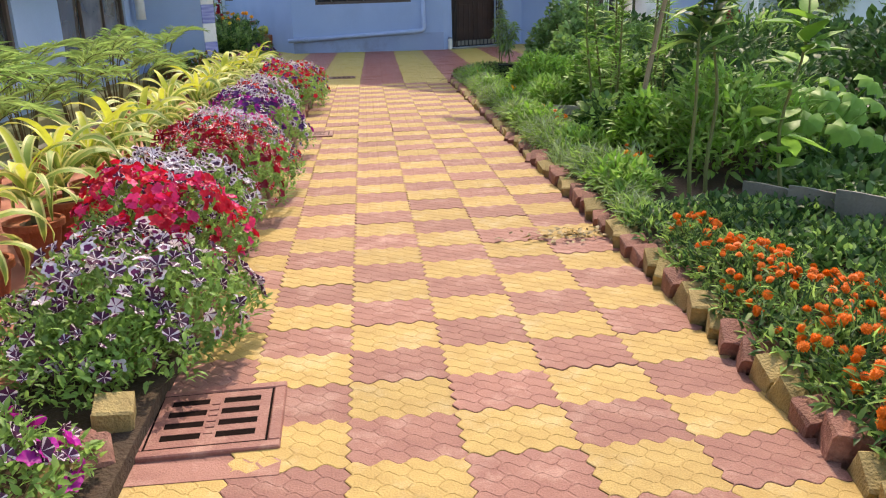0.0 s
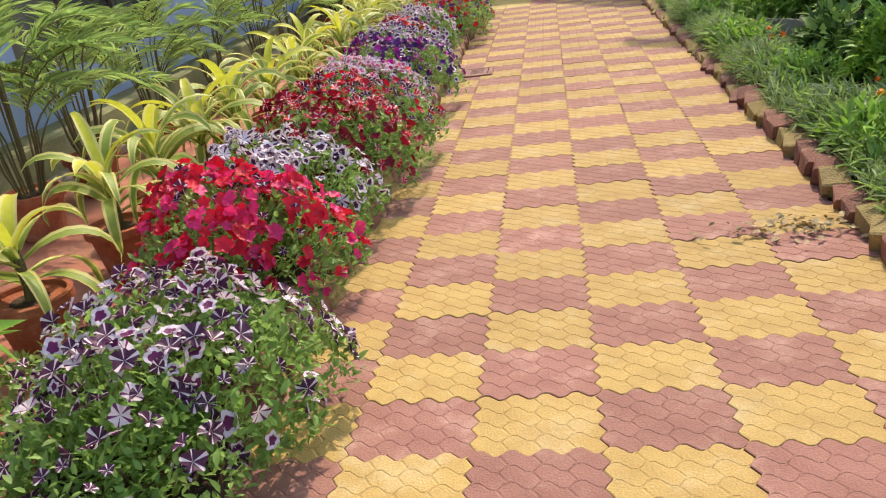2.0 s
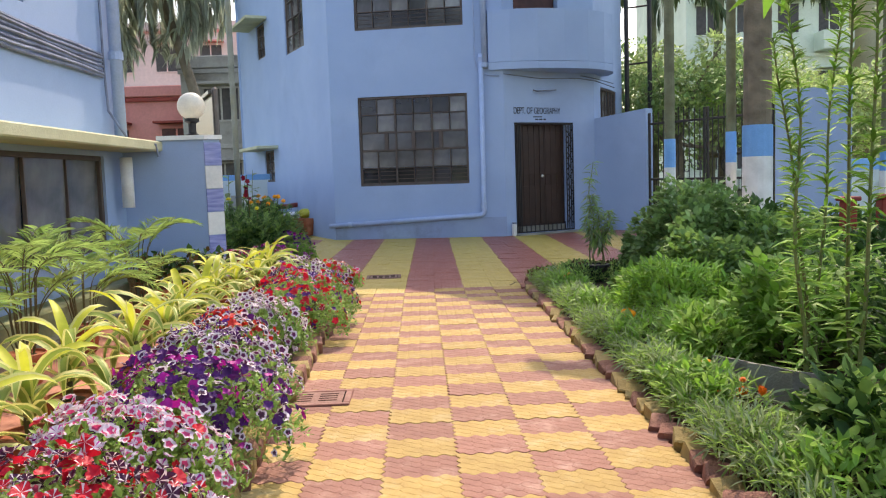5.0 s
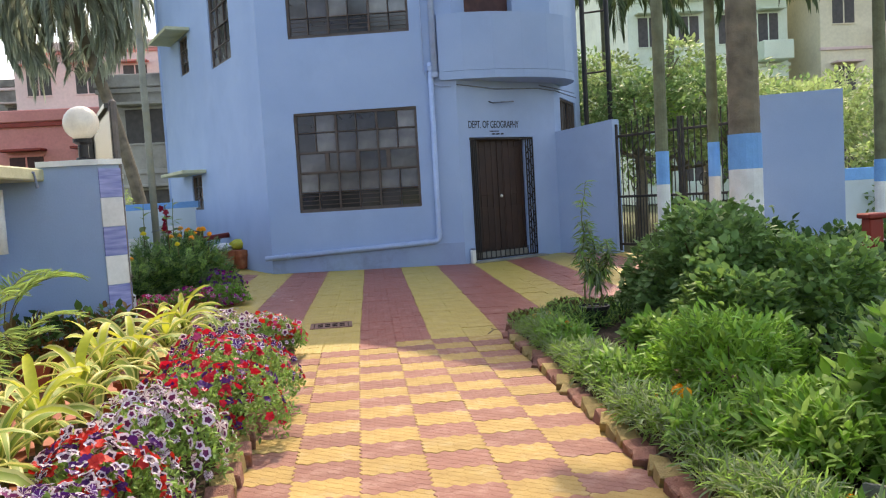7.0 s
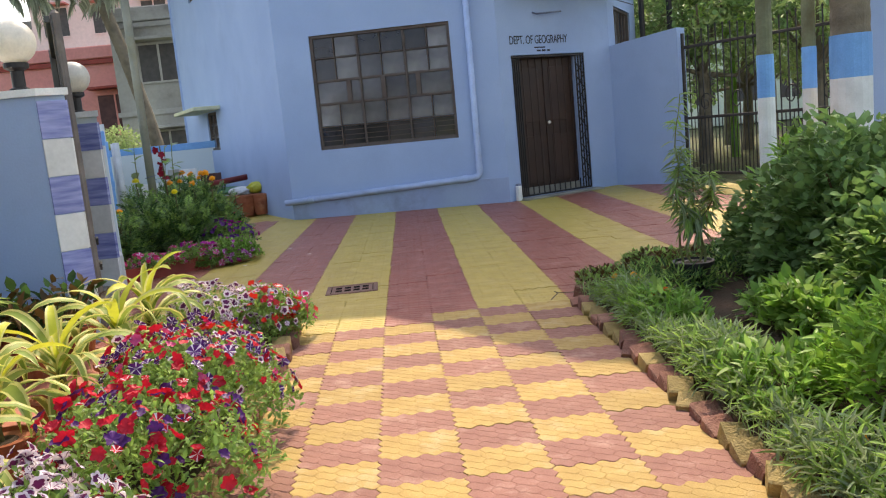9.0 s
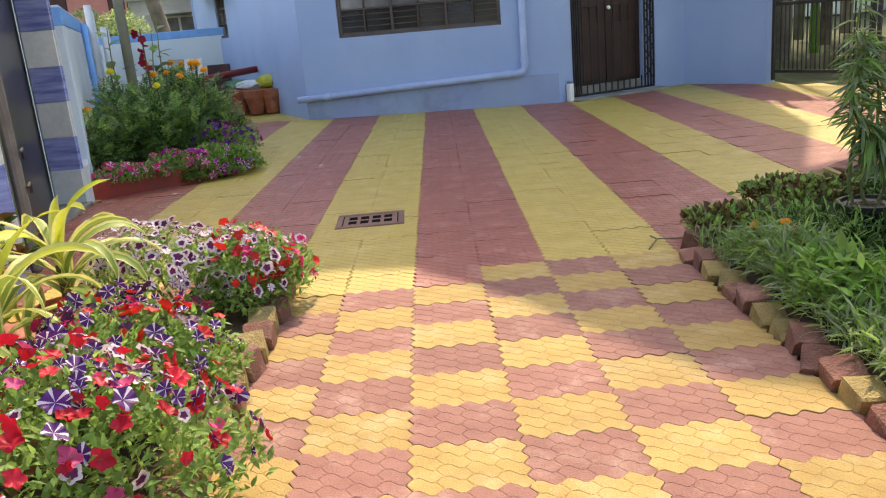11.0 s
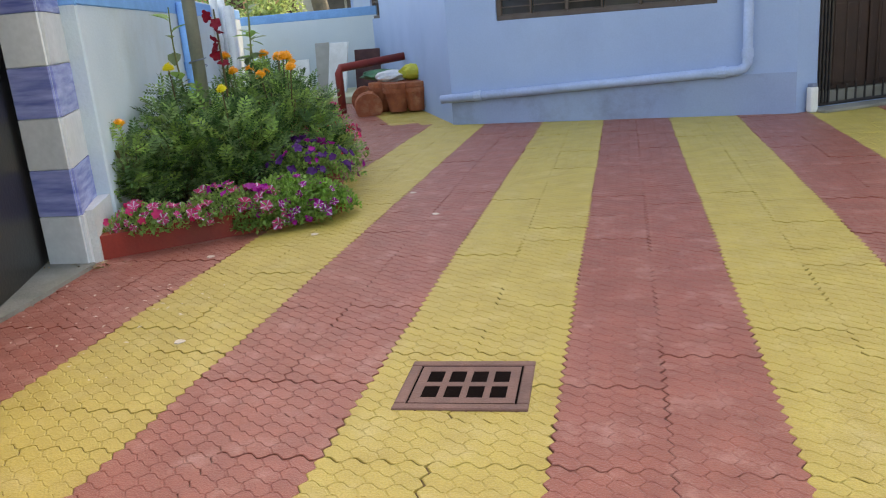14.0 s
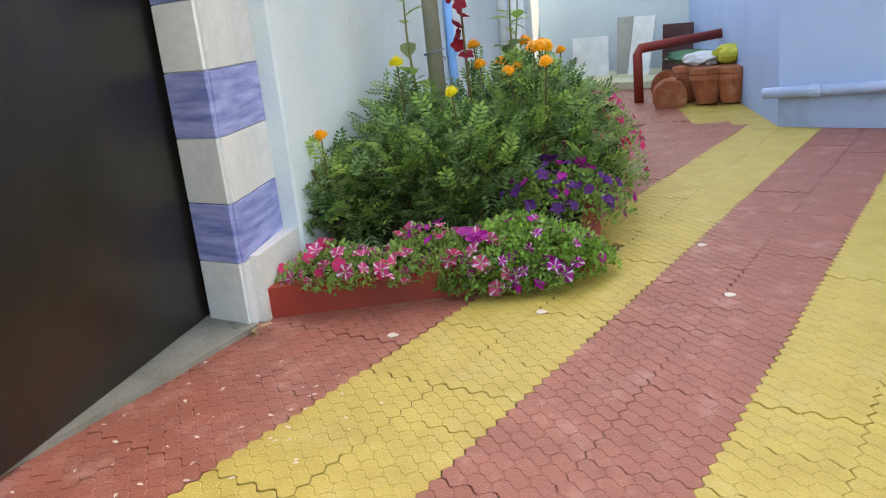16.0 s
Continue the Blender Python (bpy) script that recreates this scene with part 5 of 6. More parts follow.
LEAF_SHOOT = leaf_template(0.22, 0.28)
TS = "tall leafy shrub with slender upright green stems"
for k, (x, y, h) in enumerate(((1.78, 6.9, 1.85), (1.92, 6.75, 2.25), (2.05, 6.95, 2.1), (2.2, 6.6, 2.5), (2.35, 6.9, 2.3), (1.95, 7.25, 1.7), (2.5, 7.2, 2.2), (2.15, 7.5, 2.0))):
    tall_shoot((x, y, 0.05), h, 500 + k, LEAF_SHOOT, 0.105, (FOLIAGE_BRIGHT, FOLIAGE), 270, TS, lean=(0.16 * math.sin(k * 2.1), 0.12 * math.cos(k * 1.7)), bare=0.06, r=0.011, rise=0.45)
for k, (x, y, h) in enumerate(((1.72, 4.62, 1.15), (1.84, 4.7, 1.25), (2.02, 4.2, 1.05))):
    tall_shoot((x, y, 0.05), h, 520 + k, LEAF_LANCE if k < 2 else LEAF_OVAL, 0.24, (FOLIAGE_DARK, FOLIAGE) if k < 2 else (FOLIAGE_BRIGHT, FOLIAGE_LIME), 46 if k < 2 else 36, "young tree with a thin bare stem and leafy top" if k < 2 else "slender shoot with large light green leaves", "young_tree", lean=(0.03, 0.05), bare=0.62 if k < 2 else 0.2, r=0.012)
# leaning slender tree
lt = thing("young_tree", (1.98, 6.35, 0.05), "leaning young tree with a bare grey-brown trunk", "tree")
part("trunk", Shape().tube([(0, 0, 0), (0.12, 0.1, 0.5), (0.26, 0.2, 1.0), (0.4, 0.32, 1.6), (0.5, 0.4, 2.3)], 0.021, 9, taper=0.55), TAN_BARK, lt)
rngl = np.random.default_rng(3)
pp, nn = dome_points(rngl, 520, 0.6, 0.6, 0.8, (0.1, 1.0), 0.4)
stuff("crown", Soup().scatter(LEAF_LANCE, aim(nn + rngl.normal(0, 0.7, nn.shape) - np.array([0, 0, 0.6]), rngl), pp + np.array([0.5, 0.4, 1.9]), rngl.uniform(0.12, 0.26, 520)), (FOLIAGE_BRIGHT,), lt)
# middle shrubs
SHRUBS = (
    (2.25, 5.35, 0.5, 0.55, 0.62, 1500, LEAF_LANCE, 0.13, (FOLIAGE_BRIGHT, FOLIAGE), "rounded bush of narrow bright green leaves"),
    (1.98, 5.85, 0.34, 0.34, 0.42, 800, LEAF_LANCE, 0.12, (FOLIAGE_LIME, FOLIAGE_BRIGHT), "rounded bush of narrow lime green leaves"),
    (1.72, 7.85, 0.26, 0.3, 0.34, 600, LEAF_LANCE, 0.12, (FOLIAGE_BRIGHT, FOLIAGE), "low bush of light green leaves"),
    (1.92, 9.15, 0.42, 0.5, 0.46, 3400, LEAF_LANCE, 0.075, (FOLIAGE_LIME, FOLIAGE_BRIGHT), "dense feathery bright green bush"),
    (1.82, 8.25, 0.3, 0.3, 0.3, 600, LEAF_LANCE, 0.13, (FOLIAGE_LIME, FOLIAGE), "low bush with broad light green leaves"),
    (2.75, 11.2, 0.62, 0.8, 0.98, 7600, LEAF_HEART, 0.07, (FOLIAGE_VINE, FOLIAGE_VINE), "large mound of heart-leaved vine"),
    (3.3, 10.7, 0.62, 0.75, 0.68, 6000, LEAF_HEART, 0.07, (FOLIAGE_VINE, FOLIAGE), "mound of dark heart-leaved vine"),
    (2.55, 10.3, 0.45, 0.5, 0.55, 4000, LEAF_HEART, 0.07, (FOLIAGE_VINE, FOLIAGE), "low mound of dark heart-leaved vine"),
    (3.05, 12.2, 0.5, 0.4, 0.9, 900, LEAF_LANCE, 0.13, (FOLIAGE_LIME, FOLIAGE_BRIGHT), "leafy yellow-green garden shrub"),
    (2.0, 10.35, 0.22, 0.3, 0.26, 420, LEAF_OVAL, 0.11, (FOLIAGE_BRIGHT, FOLIAGE), "small leafy green plant"),
    (2.75, 8.6, 0.6, 0.7, 0.5, 1200, LEAF_OVAL, 0.1, (FOLIAGE_DARK, FOLIAGE), "sprawling dark green shrub"),
    (3.4, 9.4, 0.6, 0.6, 0.45, 1000, LEAF_OVAL, 0.1, (FOLIAGE_DARK, FOLIAGE), "sprawling dark green shrub"),
    # next two bushes: overhead shade put into the dark leaf colour
    (2.9, 6.2, 0.55, 0.6, 0.6, 1300, LEAF_LANCE, 0.12, (FOLIAGE_DARK, FOLIAGE_DARK), "bush of long narrow green leaves"),
    (3.0, 7.4, 0.6, 0.6, 0.8, 1500, LEAF_LANCE, 0.13, (FOLIAGE_DARK, FOLIAGE_DARK), "tall bush of long narrow green leaves"),
    (2.2, 7.95, 0.35, 0.4, 0.6, 800, LEAF_OVAL, 0.12, (FOLIAGE, FOLIAGE_BRIGHT), "leafy mid-green garden bush"),
    (1.75, 6.3, 0.24, 0.26, 0.36, 420, LEAF_OVAL, 0.11, (FOLIAGE, FOLIAGE_DARK), "dark glossy leafy garden bush"),
    (3.6, 8.2, 0.6, 0.6, 0.9, 1300, LEAF_LANCE, 0.16, (FOLIAGE_DARK, FOLIAGE), "dark green leafy garden bush"),
    (1.5, 11.85, 0.3, 0.2, 0.1, 700, LEAF_OVAL, 0.06, (FOLIAGE_RED, FOLIAGE), "low red-leaved edging plant"),
    (1.95, 12.3, 0.32, 0.22, 0.11, 700, LEAF_OVAL, 0.06, (FOLIAGE_RED, FOLIAGE), "low red-leaved edging plant"),
    (1.62, 11.4, 0.26, 0.26, 0.2, 400, LEAF_NARROW, 0.1, (FOLIAGE, FOLIAGE_DARK), "low dark green edging plant"),
)
for k, (x, y, rx, ry, h, n, lf, sz, mats, label) in enumerate(SHRUBS):
    fine = 1.0 if "vine" in label or "feathery" in label else 0.72
    clump("vine_mound" if "vine" in label else "bush", (x, y, 0.05), rx, ry, h, int(n / fine ** 2), lf, sz * fine, mats, label, "shrub", (), 600 + k, "", 0.45 if "vine" not in label else 0.1, 6)
# little tree by the bed's corner
nursery_pot = thing("plant_pot", (1.87, 11.5, 0.06), "black plastic nursery pot at the corner of the bed", "flower pot")
flower_pot(nursery_pot, 0.12, 0.17, BLACK_IRON)
for k, (dx, dy, h) in enumerate(((0, 0, 0.6), (0.05, 0.03, 0.72), (-0.04, 0.05, 1.05), (0.06, -0.03, 0.56))):
    tall_shoot((1.87 + dx, 11.5 + dy, 0.2), h, 560 + k, LEAF_NARROW, 0.135, (FOLIAGE_GREY, FOLIAGE), 190 if k != 2 else 90, "thin-stemmed young tree with narrow drooping leaves", "young_tree", lean=(0.05 * k - 0.08, 0.04), bare=0.36, r=0.008, rise=-0.55)


# big round taro leaves
def taro(place, seed, n=7, size=0.3, h=0.55):
    rnd = random.Random(seed)
    ob = thing("taro_plant", place, "plant with very large round ribbed green leaves", "plant")
    for i in range(n):
        a = i * 2.4 + rnd.uniform(0, 0.6)
        reach, z = rnd.uniform(0.15, 0.4), h * rnd.uniform(0.6, 1.1)
        tip = Vector((reach * math.cos(a), reach * math.sin(a), z))
        lf = Shape()
        rings = 14
        nor = Vector((math.cos(a) * 0.6, math.sin(a) * 0.6 - 0.3, 1)).normalized()
        ux = nor.orthogonal().normalized()
        uy = nor.cross(ux)
        v = [tip]
        for rr in (0.5, 1.0):
            for j in range(rings):
                b = 2 * math.pi * j / rings
                r = size * rr * (0.85 + 0.15 * math.cos(b)) * (1 + 0.06 * math.sin(5 * b))
                v.append(tip + ux * r * math.cos(b) + uy * r * math.sin(b) - nor * (0.05 * rr ** 2 + 0.02 * math.cos(7 * b) * rr))
        f = [(0, 1 + j, 1 + (j + 1) % rings) for j in range(rings)] + [(1 + j, 1 + rings + j, 1 + rings + (j + 1) % rings, 1 + (j + 1) % rings) for j in range(rings)]
        lf.add(v, f)
        leafp = part("leaf", lf, FOLIAGE_BRIGHT, ob, smooth=True)
        part("leaf_stalk", Shape().tube([(0, 0, 0), tip * 0.5 + Vector((0, 0, 0.06)), tip], 0.012, 6, taper=0.6), FOLIAGE_BRIGHT, leafp)
    return ob


taro((2.62, 5.0, 0.05), 1, 9, 0.105, 0.42)
taro((2.95, 5.6, 0.05), 3, 9, 0.12, 0.46)
# half-buried grey sheet edging
for k, (x, y, a) in enumerate(((1.94, 4.2, -65), (2.04, 3.94, -65), (2.13, 3.7, -65), (1.66, 7.35, -60), (1.72, 7.05, -60), (1.8, 6.75, -60))):
    e = thing("edging_sheet", (x, y, 0.04), "half-buried grey cement edging sheet", "edging", "grey sheet edging", a)
    part("sheet", Shape().prism([(-0.15, 0.02 * 0), (-0.07, 0.022), (0.07, 0.022), (0.15, 0), (0.15, 0.014), (0.07, 0.036), (-0.07, 0.036), (-0.15, 0.014)], 0, 0.16 + 0.03 * (k % 3)), CEMENT, e)


# ---- sloping brick kerb ----
def kerb_brick(place, turn, tilt, red, group):
    ob = new("kerb_brick", KERB_MESH[red])
    ob.matrix_world = pose(*place, tilt[0], tilt[1], turn)
    tagged(ob, "worn red painted brick set on edge" if red else "worn yellow painted brick set on edge", "brick", group)
    return ob


def worn_brick(seed):
    rnd = random.Random(seed)
    sh = Shape().box(0, 0, 0.0, 0.108, 0.108, 0.18, 0.006)
    sh.v = [(x + rnd.uniform(-0.004, 0.004), y + rnd.uniform(-0.004, 0.004), z + rnd.uniform(-0.005, 0.005)) for x, y, z in sh.v]
    return sh


KERB_MESH = [worn_brick(1).mesh("kerb_brick", BRICK_YELLOW), worn_brick(2).mesh("kerb_brick", BRICK_RED)]
rk = random.Random(12)
y, k = 0.4, 0
while y < 11.72:
    kerb_brick((1.19 + rk.uniform(-0.01, 0.01), y, -0.012 - (0.022 if y > 6 else 0) + rk.uniform(-0.022, 0.016)), rk.uniform(-18, 18) - 12, (rk.uniform(10, 30), rk.uniform(-9, 9)), (k // 2 + (k * 7 % 11 == 0)) % 2, "brick kerb of the garden bed")
    y += 0.128 + rk.uniform(-0.006, 0.008)
    k += 1
for k in range(15):
    q = k / 14
    kerb_brick((1.24 + 1.42 * q, 11.80 + 1.32 * q, -0.008 + rk.uniform(-0.01, 0.01)), 42 + rk.uniform(-12, 12), (rk.uniform(8, 20), rk.uniform(-6, 6)), (k // 2 + 1) % 2, "brick kerb of the garden bed")
y, k = 1.2, 0
while y < 11.8:
    if not 2.42 < y < 2.86:
        kerb_brick((-0.645 + rk.uniform(-0.015, 0.015) - (0.1 if y < 3.2 else 0), y, -0.005 + rk.uniform(-0.01, 0.01)), rk.uniform(-16, 16), (rk.uniform(12, 24), rk.uniform(-6, 6)), k % 2, "brick kerb of the petunia bed")
    y += 0.135
    k += 1
kerb_brick((-0.70, 2.56, 0.03), 10, (6, 4), 0, "brick kerb of the petunia bed")
kerb_brick((-0.73, 2.40, 0.0), 25, (25, 8), 1, "brick kerb of the petunia bed")
# dry leaves swept against the kerb
dl = thing("dry_leaves", (0.98, 4.2, 0.003), "scatter of dry leaves and twigs on the path", "leaves")
rngd = np.random.default_rng(8)
stuff("litter", Soup().scatter(LEAF_OVAL, aim(rngd.normal(0, 1, (130, 3)) * np.array([1, 1, 0.25]), rngd), np.stack([rngd.normal(0, 0.14, 130).clip(-0.35, 0.2), rngd.normal(0, 0.06, 130), rngd.uniform(0.004, 0.03, 130)], 1), rngd.uniform(0.014, 0.04, 130)),
      (surface("dry_leaf", rgb(176, 154, 112), rgb(132, 116, 82), per="island", spread=0.35),), dl)


built = standing()
# ---- flower bed by the left gate ----
red_kerb = setting("kerb_red", Shape().prism([(-2.5, 14.1), (-1.52, 14.86), (-1.44, 15.1), (-3.05, 18.9), (-3.13, 18.87), (-1.53, 15.1), (-1.58, 14.92), (-2.54, 14.17)], -0.05, 0.125), RED_PAINT, "low red painted bed kerb")
setting("flower_bed_soil", Shape().prism([(-2.54, 14.16), (-1.58, 14.92), (-1.53, 15.1), (-3.12, 18.87), (-4.2, 18.9), (-2.75, 14.6)], -0.05, 0.10), SOIL, "dark soil of the flower bed")
BED = (
    (-2.26, 14.42, 0.28, 0.2, 0.14, 700, (("bloom", STAR, (P_ROSE, P_WHITE), 15, 0.047), ("bloom", PLAIN, (P_PINK,), 8, 0.036)), "petunia with pink and white striped blooms"),
    (-1.96, 14.66, 0.28, 0.2, 0.18, 700, (("bloom", STAR, (P_ROSE, P_WHITE), 13, 0.047), ("bloom", PLAIN, (P_MAGENTA,), 7, 0.042)), "petunia with pink and white striped blooms"),
    (-1.9, 14.68, 0.22, 0.13, 0.13, 700, (("bloom", STAR, (P_ROSE, P_WHITE), 5, 0.042), ("bloom", PLAIN, (P_MAGENTA,), 3, 0.038)), "petunia trailing over the red kerb with magenta blooms"),
    (-1.78, 14.66, 0.16, 0.11, 0.15, 500, (("bloom", STAR, (P_ROSE, P_WHITE), 8, 0.045), ("bloom", PLAIN, (P_MAGENTA,), 4, 0.04)), "petunia trailing over the red kerb with magenta blooms"),
    (-1.62, 14.76, 0.18, 0.13, 0.15, 700, (("bloom", STAR, (P_MAGENTA, P_WHITE), 7, 0.042), ("bloom", PLAIN, (P_MAGENTA,), 4, 0.04)), "petunia trailing over the red kerb with magenta blooms"),
    (-1.52, 14.96, 0.15, 0.22, 0.19, 800, (("bloom", PLAIN, (P_MAGENTA,), 7, 0.04),), "leafy petunia trailing over the red kerb"),
    (-1.68, 14.88, 0.27, 0.24, 0.18, 1300, (("bloom", STAR, (P_MAGENTA, P_WHITE), 5, 0.038), ("bloom", PLAIN, (P_MAGENTA,), 5, 0.038)), "leafy petunia with magenta blooms"),
    (-1.76, 15.4, 0.28, 0.32, 0.3, 1000, (("bloom", PLAIN, (P_VIOLET,), 26, 0.038), ("bloom", PLAIN, (P_MAGENTA,), 10, 0.036)), "petunia with deep violet blooms"),
    (-1.93, 16.0, 0.30, 0.32, 0.36, 900, (("bloom", STAR, (P_RED, P_WHITE), 50, 0.034), ("bloom", STAR, (P_ROSE, P_WHITE), 26, 0.034)), "petunia with red and pink striped blooms"),
    (-2.16, 16.6, 0.30, 0.34, 0.38, 900, (("bloom", STAR, (P_ROSE, P_WHITE), 40, 0.034), ("bloom", PLAIN, (P_PINK,), 30, 0.034)), "petunia with pink blooms"),
    (-2.42, 17.25, 0.30, 0.36, 0.4, 900, (("bloom", PLAIN, (P_ROSE,), 46, 0.034),), "petunia with rose blooms"),
    (-2.85, 17.95, 0.36, 0.45, 0.5, 1100, (("bloom", PLAIN, (P_ROSE,), 8, 0.034),), "leafy dark green balsam"),
    (-3.2, 18.6, 0.32, 0.3, 0.46, 900, (), "leafy dark green balsam"),
)
for i, (x, y, rx, ry, h, nl, blooms, label) in enumerate(BED):
    clump("petunia" if "petunia" in label else "balsam", (x, y, 0.0 if "kerb" in label else 0.07), rx, ry, h, int(nl * 2.2), LEAF_OVAL, 0.027, (FOLIAGE, FOLIAGE_BRIGHT if "leafy petunia" in label else FOLIAGE), label, "petunia" if "petunia" in label else "plant", blooms, 700 + i, "petunias in the gate bed" if "petunia" in label else "", stems=3)
P_LEMON = leafy("lemon_petal", rgb(236, 220, 40), rgb(226, 204, 30), trans=0.15, spread=0.1)
GOLD = "tall African marigold with golden pompon blooms"
for i, (x, y, rx, h, n, b) in enumerate(((-2.16, 15.3, 0.28, 0.58, 1000, 1), (-2.02, 15.75, 0.3, 0.74, 1200, 6), (-2.42, 15.98, 0.3, 0.74, 1000, 3), (-2.35, 16.5, 0.34, 0.72, 1000, 4), (-2.6, 14.78, 0.15, 0.55, 420, 1), (-2.45, 15.1, 0.24, 0.58, 700, 0), (-2.58, 15.45, 0.24, 0.72, 750, 1))):
    ob = clump("marigold", (x, y, 0.09), rx, rx, h, int(n * 0.7), FEATHER, 0.135, (FOLIAGE_MARI, FOLIAGE_DARK, FOLIAGE), GOLD if b else "feathery marigold plant without blooms", "marigold", (), 720 + i, "golden marigolds in the gate bed", 0.4, 7)
    rm_ = random.Random(740 + i)
    for j in range(b):
        a = rm_.uniform(0, 6.28)
        q = rm_.uniform(0.1, 0.75)
        fx, fy, fz = rx * q * math.cos(a), rx * q * math.sin(a) - 0.05, h * (1.06 - 0.3 * q * q) + rm_.uniform(-0.07, 0.05)
        part("flower_stalk", Shape().tube([(fx * 0.7, fy * 0.7, fz - 0.25), (fx, fy, fz)], 0.004, 5), STEM, ob)
        part("bloom", Soup().scatter(POMPON[0], face_up(np.array([[rm_.uniform(-0.3, 0.3), rm_.uniform(-0.5, 0.1), 1.0]]), np.random.default_rng(j)), [(fx, fy, fz)], [rm_.uniform(0.036, 0.05)]).mesh("bloom", P_LEMON if i in (0, 6) else P_GOLD), None, ob)
for i, (x, y, h) in enumerate(((-2.66, 15.6, 1.15), (-2.5, 16.4, 1.2), (-2.75, 16.9, 1.1), (-2.6, 15.25, 0.5), (-2.52, 15.1, 0.4))):
    tall_shoot((x, y, 0.09), h, 760 + i, LEAF_HEART, 0.15, (FOLIAGE, FOLIAGE_GREY), 18, "tall hollyhock with large lobed leaves", "hollyhock", lean=(0.05, -0.05), bare=0.3, r=0.011)
hol = thing("hollyhock", (-2.42, 15.75, 0.09), "hollyhock spike with dark red blooms", "flower")
part("stem", Shape().tube([(0, 0, 0), (0.02, -0.02, 0.6), (0.0, 0.0, 1.12)], 0.011, 7, taper=0.5), STEM, hol)
rh = np.random.default_rng(77)
for j in range(7):
    part("bloom", Soup().scatter(PLAIN[j % 4], face_up(rh.normal(0, 1, (1, 3)) + np.array([[0.6, -1.0, 0.2]]), rh), [(rh.uniform(-0.05, 0.05), -0.03, 0.78 + 0.05 * j)], [0.042]).mesh("bloom", P_DARKRED), None, hol)
lamp_pole = thing("steel_pole", (-2.52, 15.62, 0.06), "tall grey galvanised steel pole", "pole")
part("pole", Shape().tube([(0, 0, 0), (0, 0, 2.0), (-0.02, 0, 6.5)], 0.042, 14), GALV, lamp_pole, smooth=True)
part("wire_ring", Shape().tube([(0.055 * math.cos(a / 2), 0.055 * math.sin(a / 2), 0.8 + 0.004 * a) for a in range(14)], 0.004, 5), CABLE, lamp_pole)

settle(built, GATE_BED)
built = standing()
# ---- stacked clay pots, sacks, red pipe and boards at the back ----
STACK = thing("stacked_pots", (-2.5, 19.98, 0), "two clay pots nested in a stack", "flower pots", "clay pots stacked by the wall")
for k in range(2):
    part("pot", Shape().lathe([(0.10, 0.02 + 0.06 * k), (0.15, 0.25 + 0.06 * k), (0.165, 0.25 + 0.06 * k), (0.165, 0.30 + 0.06 * k), (0.14, 0.3 + 0.06 * k)], 20, wobble=0.01), TERRACOTTA, STACK)
for x, y, tilt, turn in ((-2.27, 20.02, 0, 30), (-2.42, 20.35, 0, 60), (-2.75, 20.25, 0, 90), (-2.5, 20.7, 0, 10)):
    copy_thing(STACK, pose(x, y, 0, tilt, 0, turn))
for x, y, z, rx, rz in ((-2.92, 20.1, 0.17, 100, 20), (-2.95, 20.45, 0.17, 98, 30), (-3.1, 20.75, 0.17, 95, 10), (-2.85, 20.6, 0.2, 100, 40)):
    tagged(copy_thing(STACK, pose(x, y, z, rx, 0, rz)), "nested clay pots lying on their side")


def sack(place, size, material, label, seed):
    rng = np.random.default_rng(seed)
    sh = Shape()
    n, rows = 14, 7
    v, f = [], []
    for r in range(rows + 1):
        th = math.pi * r / rows
        for i in range(n):
            a = 2 * math.pi * i / n
            q = 1 + rng.uniform(-0.18, 0.18)
            v.append((size[0] * math.sin(th) * math.cos(a) * q, size[1] * math.sin(th) * math.sin(a) * q, size[2] * (1 - math.cos(th)) * 0.5))
    for r in range(rows):
        for i in range(n):
            j = (i + 1) % n
            f.append((r * n + i, r * n + j, (r + 1) * n + j, (r + 1) * n + i))
    ob = tagged(new("plastic_sack", sh.add(v, f).mesh("plastic_sack", material)), label, "sack")
    ob.location = place
    return ob


sack((-2.62, 20.3, 0.34), (0.2, 0.18, 0.16), CLOTH_WHITE, "crumpled white plastic sack on the pots", 1)
sack((-2.85, 20.6, 0.36), (0.28, 0.18, 0.14), CLOTH_GREEN, "crumpled green plastic sheet on the pots", 2)
sack((-2.36, 20.25, 0.36), (0.15, 0.12, 0.2), CLOTH_YELLOW, "crumpled yellow-green plastic bag on the pots", 3)
pipe_thing("red_pipe", "red painted drain pipe bent down at the end", [[(-2.62, 21.0, 0.62), (-3.28, 20.3, 0.56), (-3.3, 20.28, 0.5), (-3.3, 20.28, 0.0)]], 0.05, RED_PAINT)
pipe_thing("grey_pipe_elbow", "pale grey pipe with an elbow on the blue wall", [[(-2.9, 22.1, 0.75), (-2.65, 21.2, 0.62), (-2.55, 21.0, 0.6)]], 0.06, PIPE_BLUE)
for k, (x, y, w, h, mat, tilt, rz, label) in enumerate(((-4.75, 22.4, 0.5, 0.62, WHITE, -10, 8, "white board leaning on the back wall"), (-4.3, 22.5, 0.22, 0.85, GREY_WALL, -10, 4, "grey slab leaning on the back wall"),
                                                        (-4.05, 22.3, 0.34, 0.85, WHITE, -14, -18, "white marble slab leaning on the back wall"), (-3.62, 22.6, 0.4, 0.7, DARK_WINDOW, -8, 0, "stack of dark boards leaning on the wall"))):
    b = thing("leaning_board", (x, y, 0), label, "board", "", rz)
    bb = part("board", Shape().box(0, 0, h / 2, w, 0.03, h, 0.004), mat, b)
    bb.matrix_basis = pose(0, 0, 0, tilt)
setting("step", Shape().box(-4.3, 22.3, 0.05, 2.2, 1.6, 0.1, 0.01), CREAM, "low pale concrete step")
